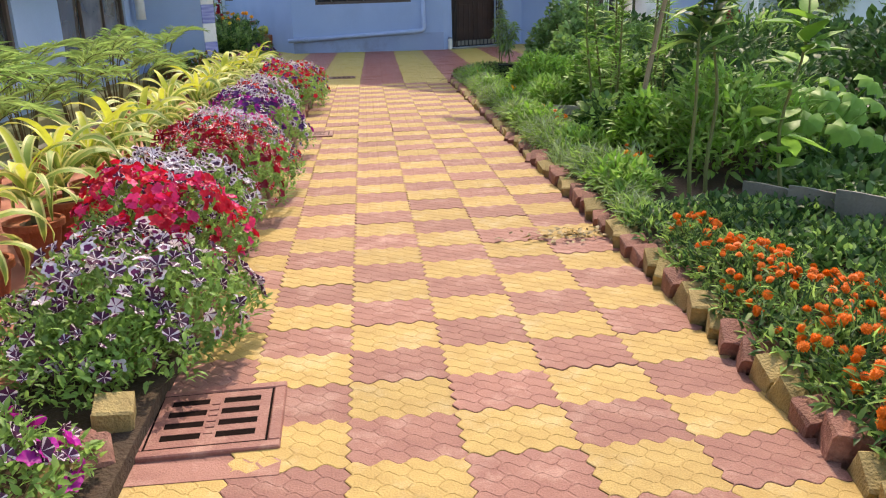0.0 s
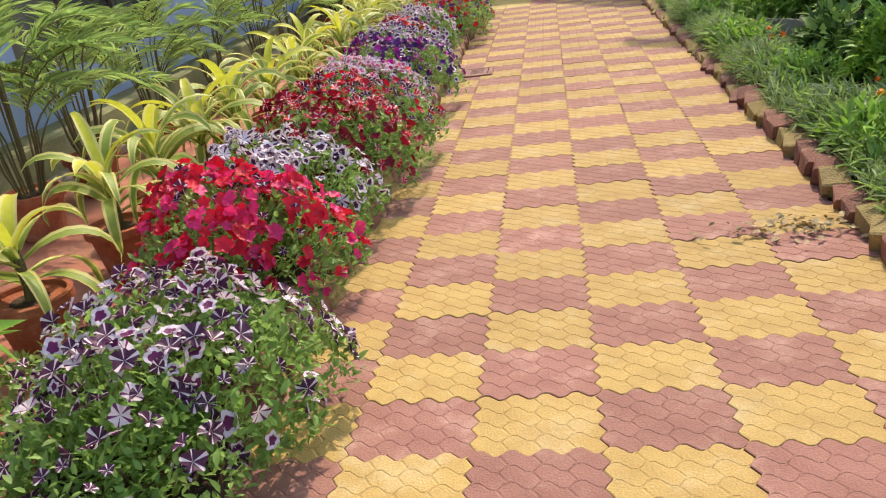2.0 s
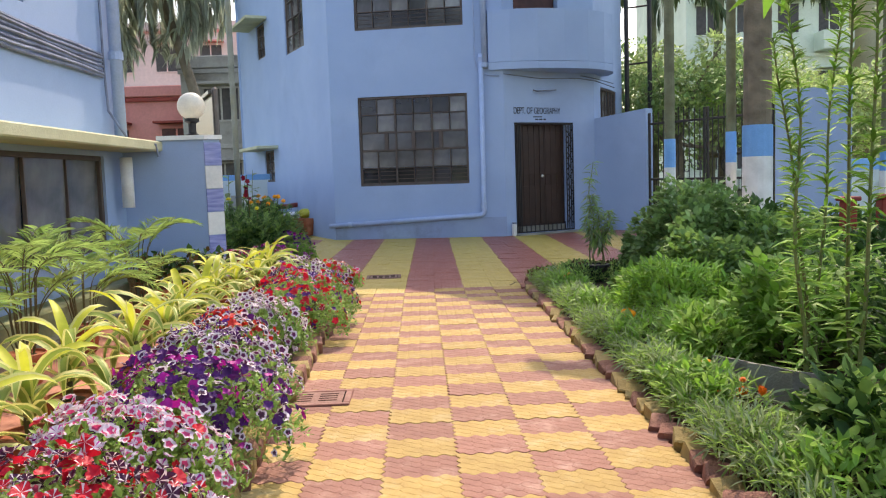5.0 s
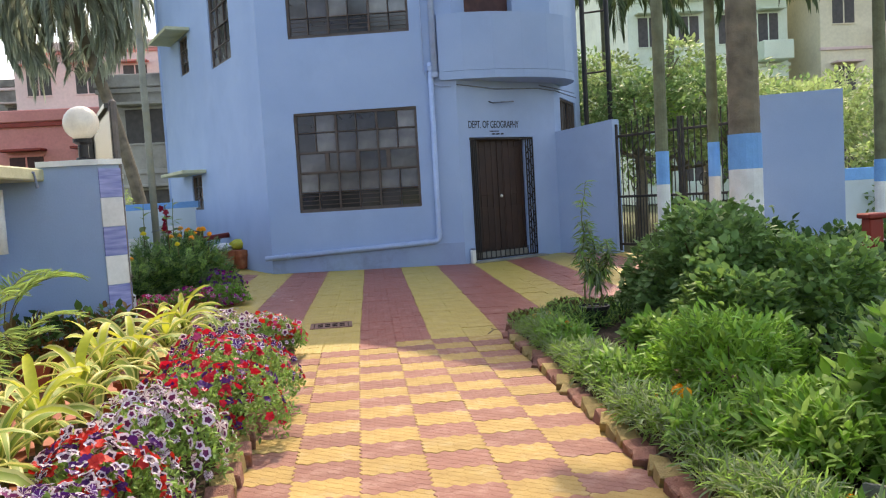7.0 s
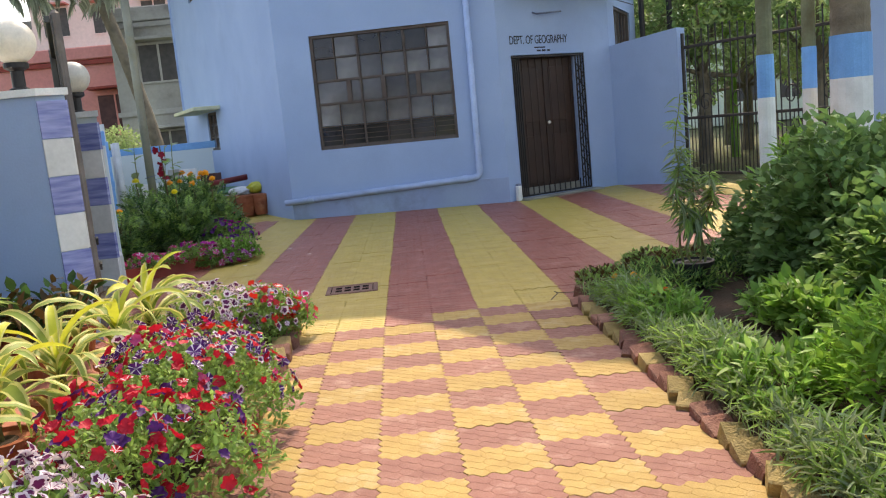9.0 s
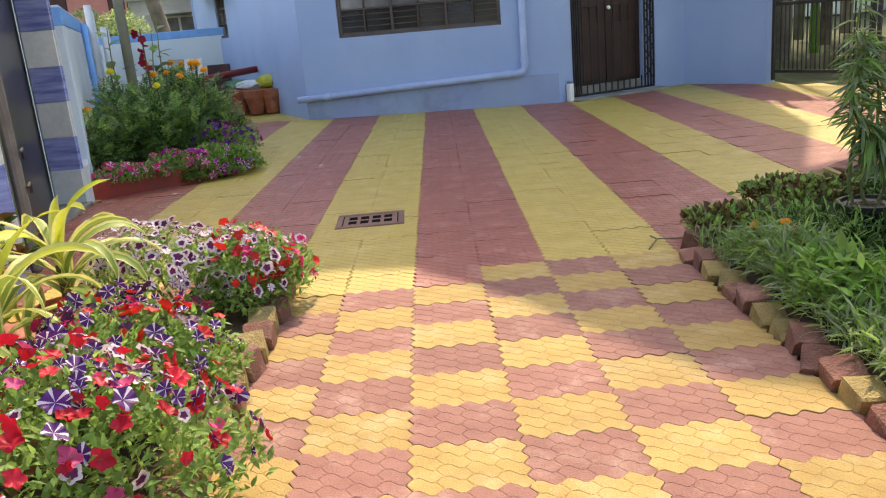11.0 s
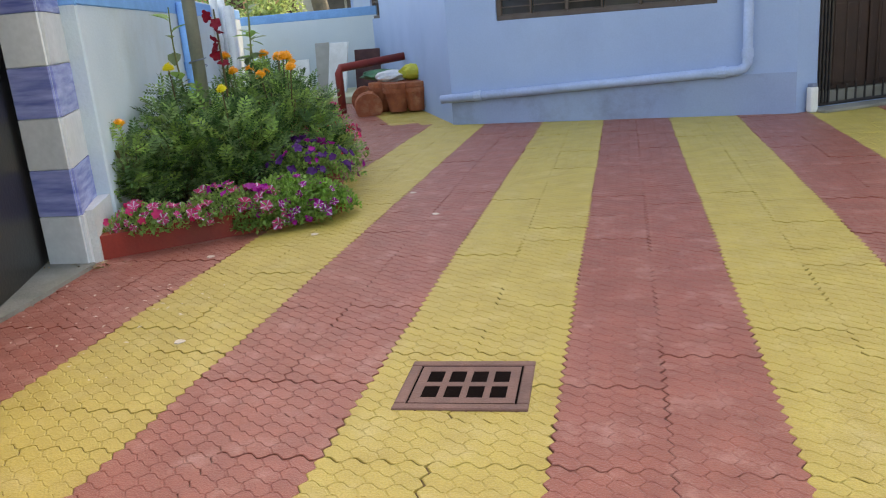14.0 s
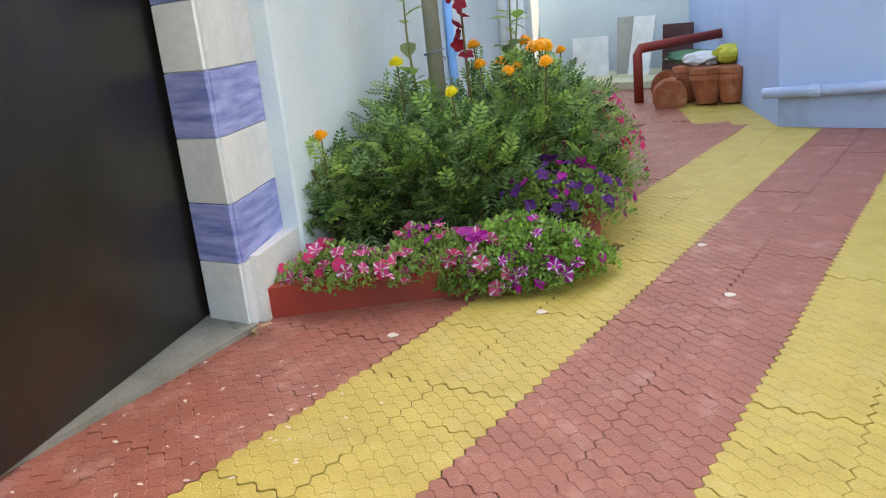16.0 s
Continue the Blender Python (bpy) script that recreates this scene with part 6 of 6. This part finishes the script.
pipe_thing("white_pipes", "white plastic pipe on the boundary wall", [[(-4.32, 19.55, 0.1), (-4.32, 19.55, 1.4)]], 0.05, PIPE_WHITE)
pipe_thing("white_pipes", "white plastic pipe on the boundary wall", [[(-4.5, 20.0, 0.1), (-4.5, 20.0, 1.4)]], 0.05, PIPE_WHITE)


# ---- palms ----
# paler, greyer coconut leaf: distance haze mixed into the colour
COCO_HAZE = leafy("hazed_coconut_leaf", rgb(176, 182, 164), rgb(146, 156, 136), trans=0.5)
def trunk_shape(h, r0, r1, rings, lean=(0, 0)):
    sh = Shape()
    prof, n = [], 14
    v, f = [], []
    levels = rings * 2
    for k in range(levels + 1):
        q = k / levels
        r = (r0 + (r1 - r0) * q) * (1.035 if k % 2 else 1.0)
        cx, cy = lean[0] * q ** 1.4, lean[1] * q ** 1.4
        v += [(cx + r * math.cos(2 * math.pi * i / n), cy + r * math.sin(2 * math.pi * i / n), h * q) for i in range(n)]
    for k in range(levels):
        for i in range(n):
            j = (i + 1) % n
            f.append((k * n + i, k * n + j, (k + 1) * n + j, (k + 1) * n + i))
    return sh.add(v, f)


def palm(place, h, r0, r1, band, seed, label, lean=(0, 0), fronds=14, length=2.0, bark=None, leaf=None, ll=0.5, sag=1.0):
    rnd = random.Random(seed)
    rng = np.random.default_rng(seed)
    ob = thing("palm_tree", place, label, "palm tree")
    part("trunk", trunk_shape(h, r0, r1, int(h * 5), lean), bark or BARK_GREEN, ob)
    if band:
        z0, z1 = band
        part("white_band", Shape().lathe([(r0 * 1.06, 0.02), (r0 * 1.05, z0), (r0 * 0.9, z0)], 16), WHITE, ob, "white painted trunk foot")
        part("blue_band", Shape().lathe([(r0 * 1.06, z0), (r0 * 1.05, z1), (r0 * 0.9, z1)], 16), SKYBLUE, ob, "sky blue painted trunk band")
    for i in range(fronds):
        a = i * 2.4 + rnd.uniform(-0.3, 0.3)
        pts, dirs, locs, sizes = frond(rnd, (lean[0], lean[1], h - 0.05), a, length * rnd.uniform(0.8, 1.1), radians(rnd.uniform(5, 75) - 30 * (sag - 1)), radians(rnd.uniform(80, 140) * sag), 30, ll=ll)
        fr = part("frond", Soup().scatter(LEAF_NARROW, aim(np.array(dirs) + np.array([0, 0, -0.5]), rng, 0.2), locs, sizes).mesh("frond", leaf or COCO_LEAF), None, ob)
        part("rib", Shape().tube(pts, 0.018, 5, taper=0.3), STEM, fr)
    return ob


palm((2.98, 12.72, 0), 5.6, 0.062, 0.05, (1.15, 1.48), 1, "slim palm with white and blue painted trunk foot", fronds=8, length=1.5)
palm((4.76, 15.46, 0), 6.2, 0.075, 0.06, (1.2, 1.66), 2, "slim palm with white and blue painted trunk foot", fronds=8, length=1.6)
palm((4.95, 14.95, 0), 7.0, 0.20, 0.17, (1.27, 1.72), 3, "thick palm with white and blue painted trunk foot", fronds=12, length=2.4, bark=BARK)
palm((7.0, 15.2, 0), 4.4, 0.09, 0.07, (1.0, 1.3), 4, "slim palm with hanging dry fronds and painted foot", fronds=12, length=1.9)
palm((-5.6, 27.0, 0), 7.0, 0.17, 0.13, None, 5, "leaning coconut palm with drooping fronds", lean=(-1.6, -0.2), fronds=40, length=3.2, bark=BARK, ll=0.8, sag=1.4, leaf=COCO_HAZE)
palm((6.2, 24.5, 0), 5.8, 0.12, 0.1, None, 6, "coconut palm behind the gate", fronds=14, length=2.4, ll=0.6)
palm((8.6, 27.0, 0), 7.0, 0.12, 0.1, None, 7, "coconut palm behind the gate", lean=(0.4, 0), fronds=14, length=2.6, ll=0.6)
for k, (x, y) in enumerate(((4.62, 21.0), (5.12, 21.0))):
    mast = thing("trellis_post", (x, y, 0), "dark creeper-grown steel post behind the wall", "post")
    part("post", Shape().tube([(0, 0, 0), (0, 0, 6.0)], 0.05, 10), BLACK_IRON, mast)
    if k == 0:
        for z in (2.2, 3.4, 4.6):
            part("rung", Shape().tube([(0, 0, z), (0.5, 0, z + 0.05)], 0.02, 6), BLACK_IRON, mast)


# ---- trees and hedges beyond the yard ----
def tree(place, h, spread, seed, mats, label, leaves=2600, size=0.2):
    rng = np.random.default_rng(seed)
    rnd = random.Random(seed)
    ob = thing("tree", place, label, "tree")
    part("trunk", Shape().tube([(0, 0, 0), (0.05, 0.03, h * 0.3), (0.0, 0.05, h * 0.55)], 0.06 + 0.02 * h, 9, taper=0.6), BARK, ob)
    sp = Soup()
    for i in range(9):
        a = i * 2.4
        r = spread * rnd.uniform(0.3, 0.8)
        c = np.array([r * math.cos(a), r * math.sin(a), h * rnd.uniform(0.45, 0.92)])
        part("limb", Shape().tube([(0, 0.04, h * 0.4), tuple(c * np.array([0.5, 0.5, 0.8])), tuple(c)], 0.03 + 0.006 * h, 6, taper=0.3), BARK, ob)
        n = leaves // 9
        g = rng.normal(0, 1, (n, 3))
        g /= np.linalg.norm(g, axis=1, keepdims=True)
        p = c + g * (rng.uniform(0.3, 1.0, n) ** 0.5)[:, None] * spread * rnd.uniform(0.35, 0.6) * np.array([1, 1, 0.7])
        p[:, 2] = np.maximum(p[:, 2], 0.1)
        tv, tt, ts = LEAF_OVAL
        sp.scatter((tv, tt, ts + i % len(mats)), aim(g + rng.normal(0, 0.6, g.shape), rng), p, rng.uniform(0.6, 1.3, n) * size)
    stuff("crown", sp, mats, ob)
    return ob


for k, (x, y, h, s) in enumerate(((5.9, 21.6, 4.2, 1.5), (7.6, 20.6, 4.0, 1.7), (9.2, 21.5, 3.0, 1.6), (5.6, 24.0, 4.2, 1.7), (8.0, 24.5, 3.6, 1.8), (10.8, 23.5, 3.2, 1.8), (12.6, 21.0, 3.4, 1.8), (11.0, 19.0, 2.0, 1.4), (10.2, 28.0, 4.6, 2.0),
                                  (13.8, 28.0, 4.2, 2.0), (14.5, 18.0, 2.6, 1.8), (7.0, 29.0, 5.0, 1.8), (17.5, 24.0, 5.0, 2.6), (18.0, 17.0, 3.0, 2.0), (-6.6, 25.0, 1.9, 0.9), (9.0, 17.3, 1.5, 1.0))):
    tree((x, y, 0), h, s, 800 + k, (TREE_LEAF, TREE_DARK, TREE_LEAF), "leafy green tree beyond the gate" if x > 0 else "leafy green bush behind the back wall", 4200, 0.12 if k != 14 else 0.08)
bn = thing("banana_plant", (6.9, 22.6, 0), "banana plant with broad pale green leaves", "banana plant")
part("stem", Shape().tube([(0, 0, 0), (0, 0, 2.2)], 0.09, 9, taper=0.6), FOLIAGE_BRIGHT, bn)
for i in range(7):
    part("leaf", Soup().scatter(blade(1.6, 0.4, radians(60), radians(75), i * 0.9, 0.3, (0, 0, 2.1)), EYE3, [(0, 0, 0)], [1]).mesh("leaf", FOLIAGE_LIME, FOLIAGE_LIME), None, bn)
# garden beyond the bed: low hedges, red posts
# hedge leaves darkened in colour for the shade lying over them
for k, (x, y, rx, ry, h) in enumerate(((4.9, 11.2, 0.9, 0.4, 0.5), (6.4, 11.6, 0.9, 0.4, 0.55), (7.9, 12.0, 0.9, 0.4, 0.55), (4.5, 9.2, 0.8, 0.5, 0.6), (6.0, 9.4, 0.9, 0.5, 0.6), (7.5, 9.8, 0.9, 0.5, 0.7), (4.6, 7.2, 0.8, 0.6, 0.8), (5.8, 7.6, 0.8, 0.6, 0.9), (4.0, 5.6, 0.7, 0.6, 0.45), (5.2, 5.6, 0.8, 0.6, 0.7), (3.9, 3.9, 0.6, 0.6, 0.3), (4.1, 12.9, 0.5, 0.5, 0.7), (5.6, 13.6, 0.7, 0.5, 0.5), (7.4, 13.8, 0.9, 0.5, 0.5))):
    clump("hedge", (x, y, 0.03), rx, ry, h, 1500, LEAF_OVAL, 0.11, (FOLIAGE_DARK, FOLIAGE_DARK), "clipped garden hedge, its green darkened for shade" if k % 2 else "leafy green garden hedge", "hedge", (), 900 + k, "hedges in the far garden", 0.3, 4)
for k, (x, y) in enumerate(((4.72, 12.0), (5.3, 12.3))):
    rp_ = thing("red_post", (x, y, 0), "low red painted masonry post with a flat cap", "post", "red posts in the garden")
    part("shaft", Shape().box(0, 0, 0.36, 0.14, 0.14, 0.72, 0.012), RED_PAINT, rp_)
    part("cap", Shape().box(0, 0, 0.745, 0.2, 0.2, 0.05, 0.012), RED_PAINT, rp_)
setting("wall_garden_far", Shape().box(12.5, 17.2, 0.6, 11.5, 0.2, 1.2, 0.01), PALE_WALL, "pale far garden wall with a blue band")
part("top_band", Shape().box(12.5, 17.2, 1.1, 11.52, 0.21, 0.2, 0.01), SKYBLUE, bpy.data.objects["wall_garden_far"])


# ---- houses in the distance ----
def house(place, w, d, h, floors, cols, wall, label, shade=None, turn=0.0, balcony=False, dark=None, first=1.0):
    ob = thing("house", place, label, "house", "", turn)
    body = part("wall", Shape().box(0, d / 2, h / 2, w, d, h, 0.03), wall, ob)
    part("parapet", Shape().box(0, d / 2, h + 0.2, w + 0.2, d + 0.2, 0.4, 0.03), wall, ob)
    fh = h / floors
    for f in range(floors):
        part("floor_band", Shape().box(0, -0.04, f * fh + fh - 0.1, w + 0.1, 0.12, 0.14, 0.01), shade or wall, body)
        for c in range(cols):
            x = -w / 2 + w * (c + 0.5) / cols
            z = f * fh + fh * 0.52
            win = part("window", Shape().box(x, 0.0, z, min(1.1, w / cols * 0.5), 0.06, fh * 0.42, 0.01), dark or DARK_OPENING, ob)
            part("window_frame", Shape().box(x, -0.035, z, 0.06, 0.03, fh * 0.42, 0.005).box(x, -0.035, z + fh * 0.22, min(1.2, w / cols * 0.56), 0.05, 0.06, 0.005).box(x, -0.035, z - fh * 0.22, min(1.2, w / cols * 0.56), 0.05, 0.06, 0.005), wall, win)
            part("window_shade", Shape().box(x, -0.3, z + fh * 0.26, min(1.4, w / cols * 0.66), 0.6, 0.08, 0.01), shade or wall, win)
            if balcony and c % 2 == 1:
                part("balcony", Shape().box(x, -0.5, f * fh + 0.5, 1.5, 1.0, 0.9, 0.03), shade or wall, ob)
    return ob


house((-11.2, 34.0, 0), 7.0, 7.0, 4.4, 1, 3, PINK_WALL, "pink one-storey house with brown shutters", RED_PAINT, dark=DARK_WINDOW)
house((-11.5, 46.0, 0), 9.0, 8.0, 9.0, 3, 4, PALE_BLDG, "pale pink house with roof balustrades", PINK_WALL)
house((-6.35, 30.5, 0), 2.6, 7.0, 4.9, 2, 1, GREY_WALL, "weathered grey two-storey house", GREY_WALL)
house((-16.5, 50.0, 0), 8.0, 8.0, 8.0, 2, 4, GREY_WALL, "weathered grey house far behind", PALE_BLDG)
house((17.2, 43.0, 0), 8.0, 9.0, 13.0, 4, 4, MINT_WALL, "pale green apartment block with balconies", MINT_WALL, 0, True)
house((27.0, 42.0, 0), 9.5, 9.0, 14.0, 4, 4, CREAM_WALL, "cream apartment block with balconies", PALE_BLDG, 0, True)
house((33.0, 46.0, 0), 10.0, 9.0, 13.0, 4, 4, CREAM_WALL, "cream apartment block far behind the garden", GREY_WALL, 0, True)
house((24.0, 22.0, 0), 8.0, 6.0, 6.0, 2, 4, PALE_BLDG, "pale house beyond the garden", CREAM_WALL, -50)


settle(built, FAR_YARD)

# ---- iron drain gratings ----
def grating(place, w, d, cols, rows, material, label, turn=0.0, writing=0):
    """A cast drain cover: frame, slotted plate and a near-black sheet painting the pit's shade."""
    ob = thing("drain_grating", place, label, "drain grating", "", turn)
    part("frame", Shape().box(0, d / 2 - 0.018, 0.001, w, 0.036, 0.022, 0.004).box(0, -d / 2 + 0.018, 0.001, w, 0.036, 0.022, 0.004).box(w / 2 - 0.018, 0, 0.001, 0.036, d - 0.072, 0.022, 0.004).box(-w / 2 + 0.018, 0, 0.001, 0.036, d - 0.072, 0.022, 0.004), material, ob)
    iw, idp = w - 0.085, d - 0.085
    plate = Shape()
    ox = 0.26 / cols * iw
    sw, sd = (iw - 0.06 - ox * (cols - 1)) / cols, (idp - 0.07 - 0.11 * (rows - 1) * idp) / rows
    xs = [(-iw / 2 + 0.03 + c * (sw + ox), -iw / 2 + 0.03 + c * (sw + ox) + sw) for c in range(cols)]
    gy = (idp - 0.07 - sd * rows) / max(1, rows - 1)
    ys = [(-idp / 2 + 0.035 + r * (sd + gy), -idp / 2 + 0.035 + r * (sd + gy) + sd) for r in range(rows)]
    pl = wall_with_holes(iw, -idp / 2, idp / 2, 0.016, [(a + iw / 2, b + iw / 2, c, e) for a, b in xs for c, e in ys])
    po = part("plate", pl, material, ob)
    po.matrix_basis = Matrix(((1, 0, 0, -iw / 2), (0, 0, 1, 0), (0, -1, 0, 0.0095), (0, 0, 0, 1)))
    for k in range(writing):
        part("raised_letter", Shape().box(0.0, -idp * 0.28 + k * idp * 0.112, 0.0105, 0.026, 0.02, 0.004, 0.001), material, ob)
    # thin black sheet under the slots, painted shade in place of depth
    part("pit", Shape().box(0, 0, 0.0068, w - 0.05, d - 0.05, 0.003, 0.001), PIT_SHADE, ob)
    return ob


grating((-0.455, 2.63, 0.0), 0.40, 0.385, 2, 4, GRATE_RED, "red painted iron drain grating with eight slots", 2, 6)
grating((-0.475, 7.685, 0.0), 0.38, 0.3, 2, 4, GRATE_RED, "red painted iron drain grating beside the petunias")
grating((-0.338, 12.963, -0.0055), 0.405, 0.338, 4, 2, GRATE_BROWN, "brown iron drain grating with eight square holes", 1)

# red cement patch round the first grating
setting("drain_apron", Shape().prism([(-0.72, 2.32), (-0.06 - 0.18, 2.32), (-0.24, 2.40), (-0.66, 2.42), (-0.72, 2.6)], -0.02, 0.0012), RED_PAVE, "red cement apron of the drain")

# ---- interlocking pavers ----
COL, ROW, X0, Y1 = 0.303, 0.231, -0.067, 11.58


def paver_shape(deep=0.0022, tight=0.0):
    """One paver: a wavy-edged slab with four by four raised wave-shaped cells."""
    nx = ny = 4

    def warp(u, v):
        return ((u + 0.12 * math.sin(2 * math.pi * v)) * COL / nx, (v + 0.23 * math.sin(2 * math.pi * u)) * ROW / ny)

    v, t = [], []
    ring = [(i / 6, 0.0) for i in range(6)] + [(1.0, i / 4) for i in range(4)] + [(1 - i / 6, 1.0) for i in range(6)] + [(0.0, 1 - i / 4) for i in range(4)]
    m = len(ring)
    for i in range(nx):
        for j in range(ny):
            k = len(v)
            for e, z in ((0.012, -deep), (0.042, 0.0)):
                for a, b in ring:
                    x, y = warp(i + e + a * (1 - 2 * e), j + e + b * (1 - 2 * e))
                    v.append((x, y, z))
            for q in range(m):
                p = (q + 1) % m
                t += [(k + q, k + p, k + m + p), (k + q, k + m + p, k + m + q)]
            v.append((*warp(i + 0.5, j + 0.5), 0.0))
            t += [(k + 2 * m, k + m + q, k + m + (q + 1) % m) for q in range(m)]
    edge = [(i / 6, 0.0) for i in range(24)] + [(4.0, i / 4) for i in range(16)] + [(4 - i / 6, 4.0) for i in range(24)] + [(0.0, 4 - i / 4) for i in range(16)]
    k = len(v)
    cx, cy = COL / 2, ROW / 2
    for z, s in ((-0.012, 0.988 + tight), (-deep, 0.984 + tight)):
        for a, b in edge:
            x, y = warp(a, b)
            v.append((cx + (x - cx) * s, cy + (y - cy) * s, z))
    e = len(edge)
    v.append((cx, cy, -deep))
    c = len(v) - 1
    for q in range(e):
        p = (q + 1) % e
        t += [(k + q, k + p, k + e + p), (k + q, k + e + p, k + e + q), (c, k + e + q, k + e + p)]
    vv = np.array(v) - np.array([cx, cy, 0])
    return template(vv, t)


PAVER, YARD_PAVER = paver_shape(0.0014, -0.003), paver_shape(0.0017, -0.001)


def paver_mesh(name, material):
    return Soup().scatter(PAVER, EYE3, [(0, 0, 0)], [1]).mesh(name, material, flat=True)


PM = {"yc": paver_mesh("paver", YELLOW_PAVE), "rc": paver_mesh("paver", RED_PAVE), "ys": paver_mesh("paver", YELLOW_STRIPE), "rs": paver_mesh("paver", RED_STRIPE)}
rp2 = random.Random(21)
rest = {"yc": [], "rc": [], "ys": [], "rs": []}


def lay(kind, x, y, turn, near):
    if kind in ("ys", "rs"):
        x, y, turn = x + rp2.uniform(-0.0022, 0.0022), y + rp2.uniform(-0.0022, 0.0022), turn + rp2.uniform(-0.5, 0.5)
    m = pose(x, y, rp2.uniform(-0.0022, 0.0018), rp2.uniform(-0.4, 0.4), rp2.uniform(-0.35, 0.35), turn + rp2.uniform(-0.5, 0.5))
    if near:
        ob = new("paver", PM[kind])
        ob.parent = pavement
        ob.matrix_basis = m
    else:
        rest[kind].append(m)


count = 0
for c in range(-3, 4):
    for r in range(-1 if c >= 1 else 0, 51):
        x, y = X0 + (c + 0.5) * COL, Y1 - (r + 0.5) * ROW
        if c == -3 and not 2.35 < y < 2.95 and y > 0:
            continue
        if (x + 0.455) ** 2 < 0.16 ** 2 and abs(y - 2.63) < 0.17:
            continue
        yellow = (c + r) % 2 == 0
        lay("yc" if yellow else "rc", x, y, 0, 1.9 < y < 11.9)
# long stripes of the yard, two pavers wide
YARD_TURN = -0.8
ym = Matrix.Translation((X0, Y1, 0)) @ Matrix.Rotation(radians(YARD_TURN), 4, "Z")


def inside(x, y, poly):
    hit = False
    for (x0, y0), (x1, y1) in zip(poly, poly[1:] + poly[:1]):
        if (y0 > y) != (y1 > y) and x < x0 + (y - y0) * (x1 - x0) / (y1 - y0):
            hit = not hit
    return hit


YARD = [(-2.3, 11.55), (1.2, 11.55), (2.7, 13.0), far(5.7, 15.4), far(4.35, 18.2), far(3.6, 19.3), far(3.4, 19.3), far(1.7, 18.4), far(-1.45, 18.85), far(-2.9, 18.9), bed(-2.0, 15.6), bed(-1.4, 15.2), bed(-2.6, 14.3), bed(-2.7, 14.0), (-2.28, 12.6)]
for c in range(-9, 19):
    for r in range(0, 36):
        if 1 <= c <= 3 and r == 0:
            continue
        p = ym @ Vector(((c + 0.5) * COL, (r + 0.5) * ROW, 0))
        if not inside(p.x, p.y, YARD):
            continue
        lay("rs" if (c // 2) % 2 == 0 or c < -7 else "ys", p.x, p.y, YARD_TURN, False)
# alley beside the left wing
al = math.atan2(1.35, -0.6) - math.pi / 2
am = Matrix.Translation((*far(-1.56, 18.62), 0)) @ Matrix.Rotation(al, 4, "Z")
ALLEY = [far(-1.45, 18.85), far(-2.9, 18.9), far(-3.0, 18.7), far(-4.6, 22.0), far(-2.9, 22.0)]
for c in range(-9, 1):
    for r in range(-8, 18):
        p = am @ Vector(((c + 0.5) * COL, (r + 0.5) * ROW, 0))
        if inside(p.x, p.y, ALLEY):
            lay("ys" if c >= -2 else "rs", p.x, p.y, math.degrees(al), False)
for key, base, name in (("yc", YELLOW_PAVE, "far_yellow_pavers"), ("rc", RED_PAVE, "far_red_pavers"), ("ys", YELLOW_STRIPE, "yellow_stripe_pavers"), ("rs", RED_STRIPE, "red_stripe_pavers")):
    if not rest[key]:
        continue
    arr = np.array([np.array(m) for m in rest[key]])
    ob = part(name, Soup().scatter(YARD_PAVER if key in ("ys", "rs") else PAVER, arr[:, :3, :3], arr[:, :3, 3], np.ones(len(arr))).mesh(name, base, flat=True), None, pavement)
    ob["kind"] = "stuff"
# pale fallen petals on the pavers
for k, (x, y) in enumerate(((-1.51, 14.82), (-1.94, 14.43), (-1.18, 15.81), (-1.5, 13.3), (-0.9, 15.2))):
    pt = tagged(new("fallen_petal", Shape().lathe([(0.022, 0.002), (0.02, 0.005), (0.004, 0.004)], 9, wobble=0.15).mesh("fallen_petal", PEBBLE)), "pale fallen petal on the pavers", "petal", "fallen petals")
    pt.location = (x, y, 0.0)
twig = thing("fallen_twig", (1.15, 11.95, 0.006), "thin dry twig lying on the pavers", "twig")
part("stick", Shape().tube([(-0.12, -0.12, 0), (-0.05, 0.0, 0.012), (-0.06, 0.08, 0.006)], 0.004, 5), BARK, twig)
part("side_stick", Shape().tube([(-0.05, 0.0, 0.012), (0.08, -0.02, 0.01), (0.2, -0.1, 0.004)], 0.003, 5), BARK, twig)

# debris swept against the pillar and small pale scuffs on the pavers by the gate
rngq = np.random.default_rng(31)
db = thing("leaf_debris", (-2.64, 14.27, 0.004), "dry leaf debris swept against the pillar foot", "leaves")
stuff("litter", Soup().scatter(LEAF_OVAL, aim(rngq.normal(0, 1, (70, 3)) * np.array([1, 1, 0.25]), rngq), np.stack([rngq.normal(0, 0.13, 70), rngq.normal(0, 0.04, 70), rngq.uniform(0.003, 0.025, 70)], 1), rngq.uniform(0.015, 0.04, 70)), (bpy.data.materials["dry_leaf"],), db)

fl = thing("paint_flecks", (-2.1, 13.5, 0.0), "pale lime flecks scattered on the red pavers", "flecks")
stuff("flecks", Soup().scatter(LEAF_OVAL, aim(rngq.normal(0, 1, (60, 3)) * np.array([1, 1, 0.02]), rngq, 0.02), np.stack([rngq.uniform(-0.45, 0.5, 60), rngq.uniform(-0.6, 0.6, 60), np.full(60, 0.0045)], 1), rngq.uniform(0.008, 0.026, 60)), (PEBBLE,), fl)
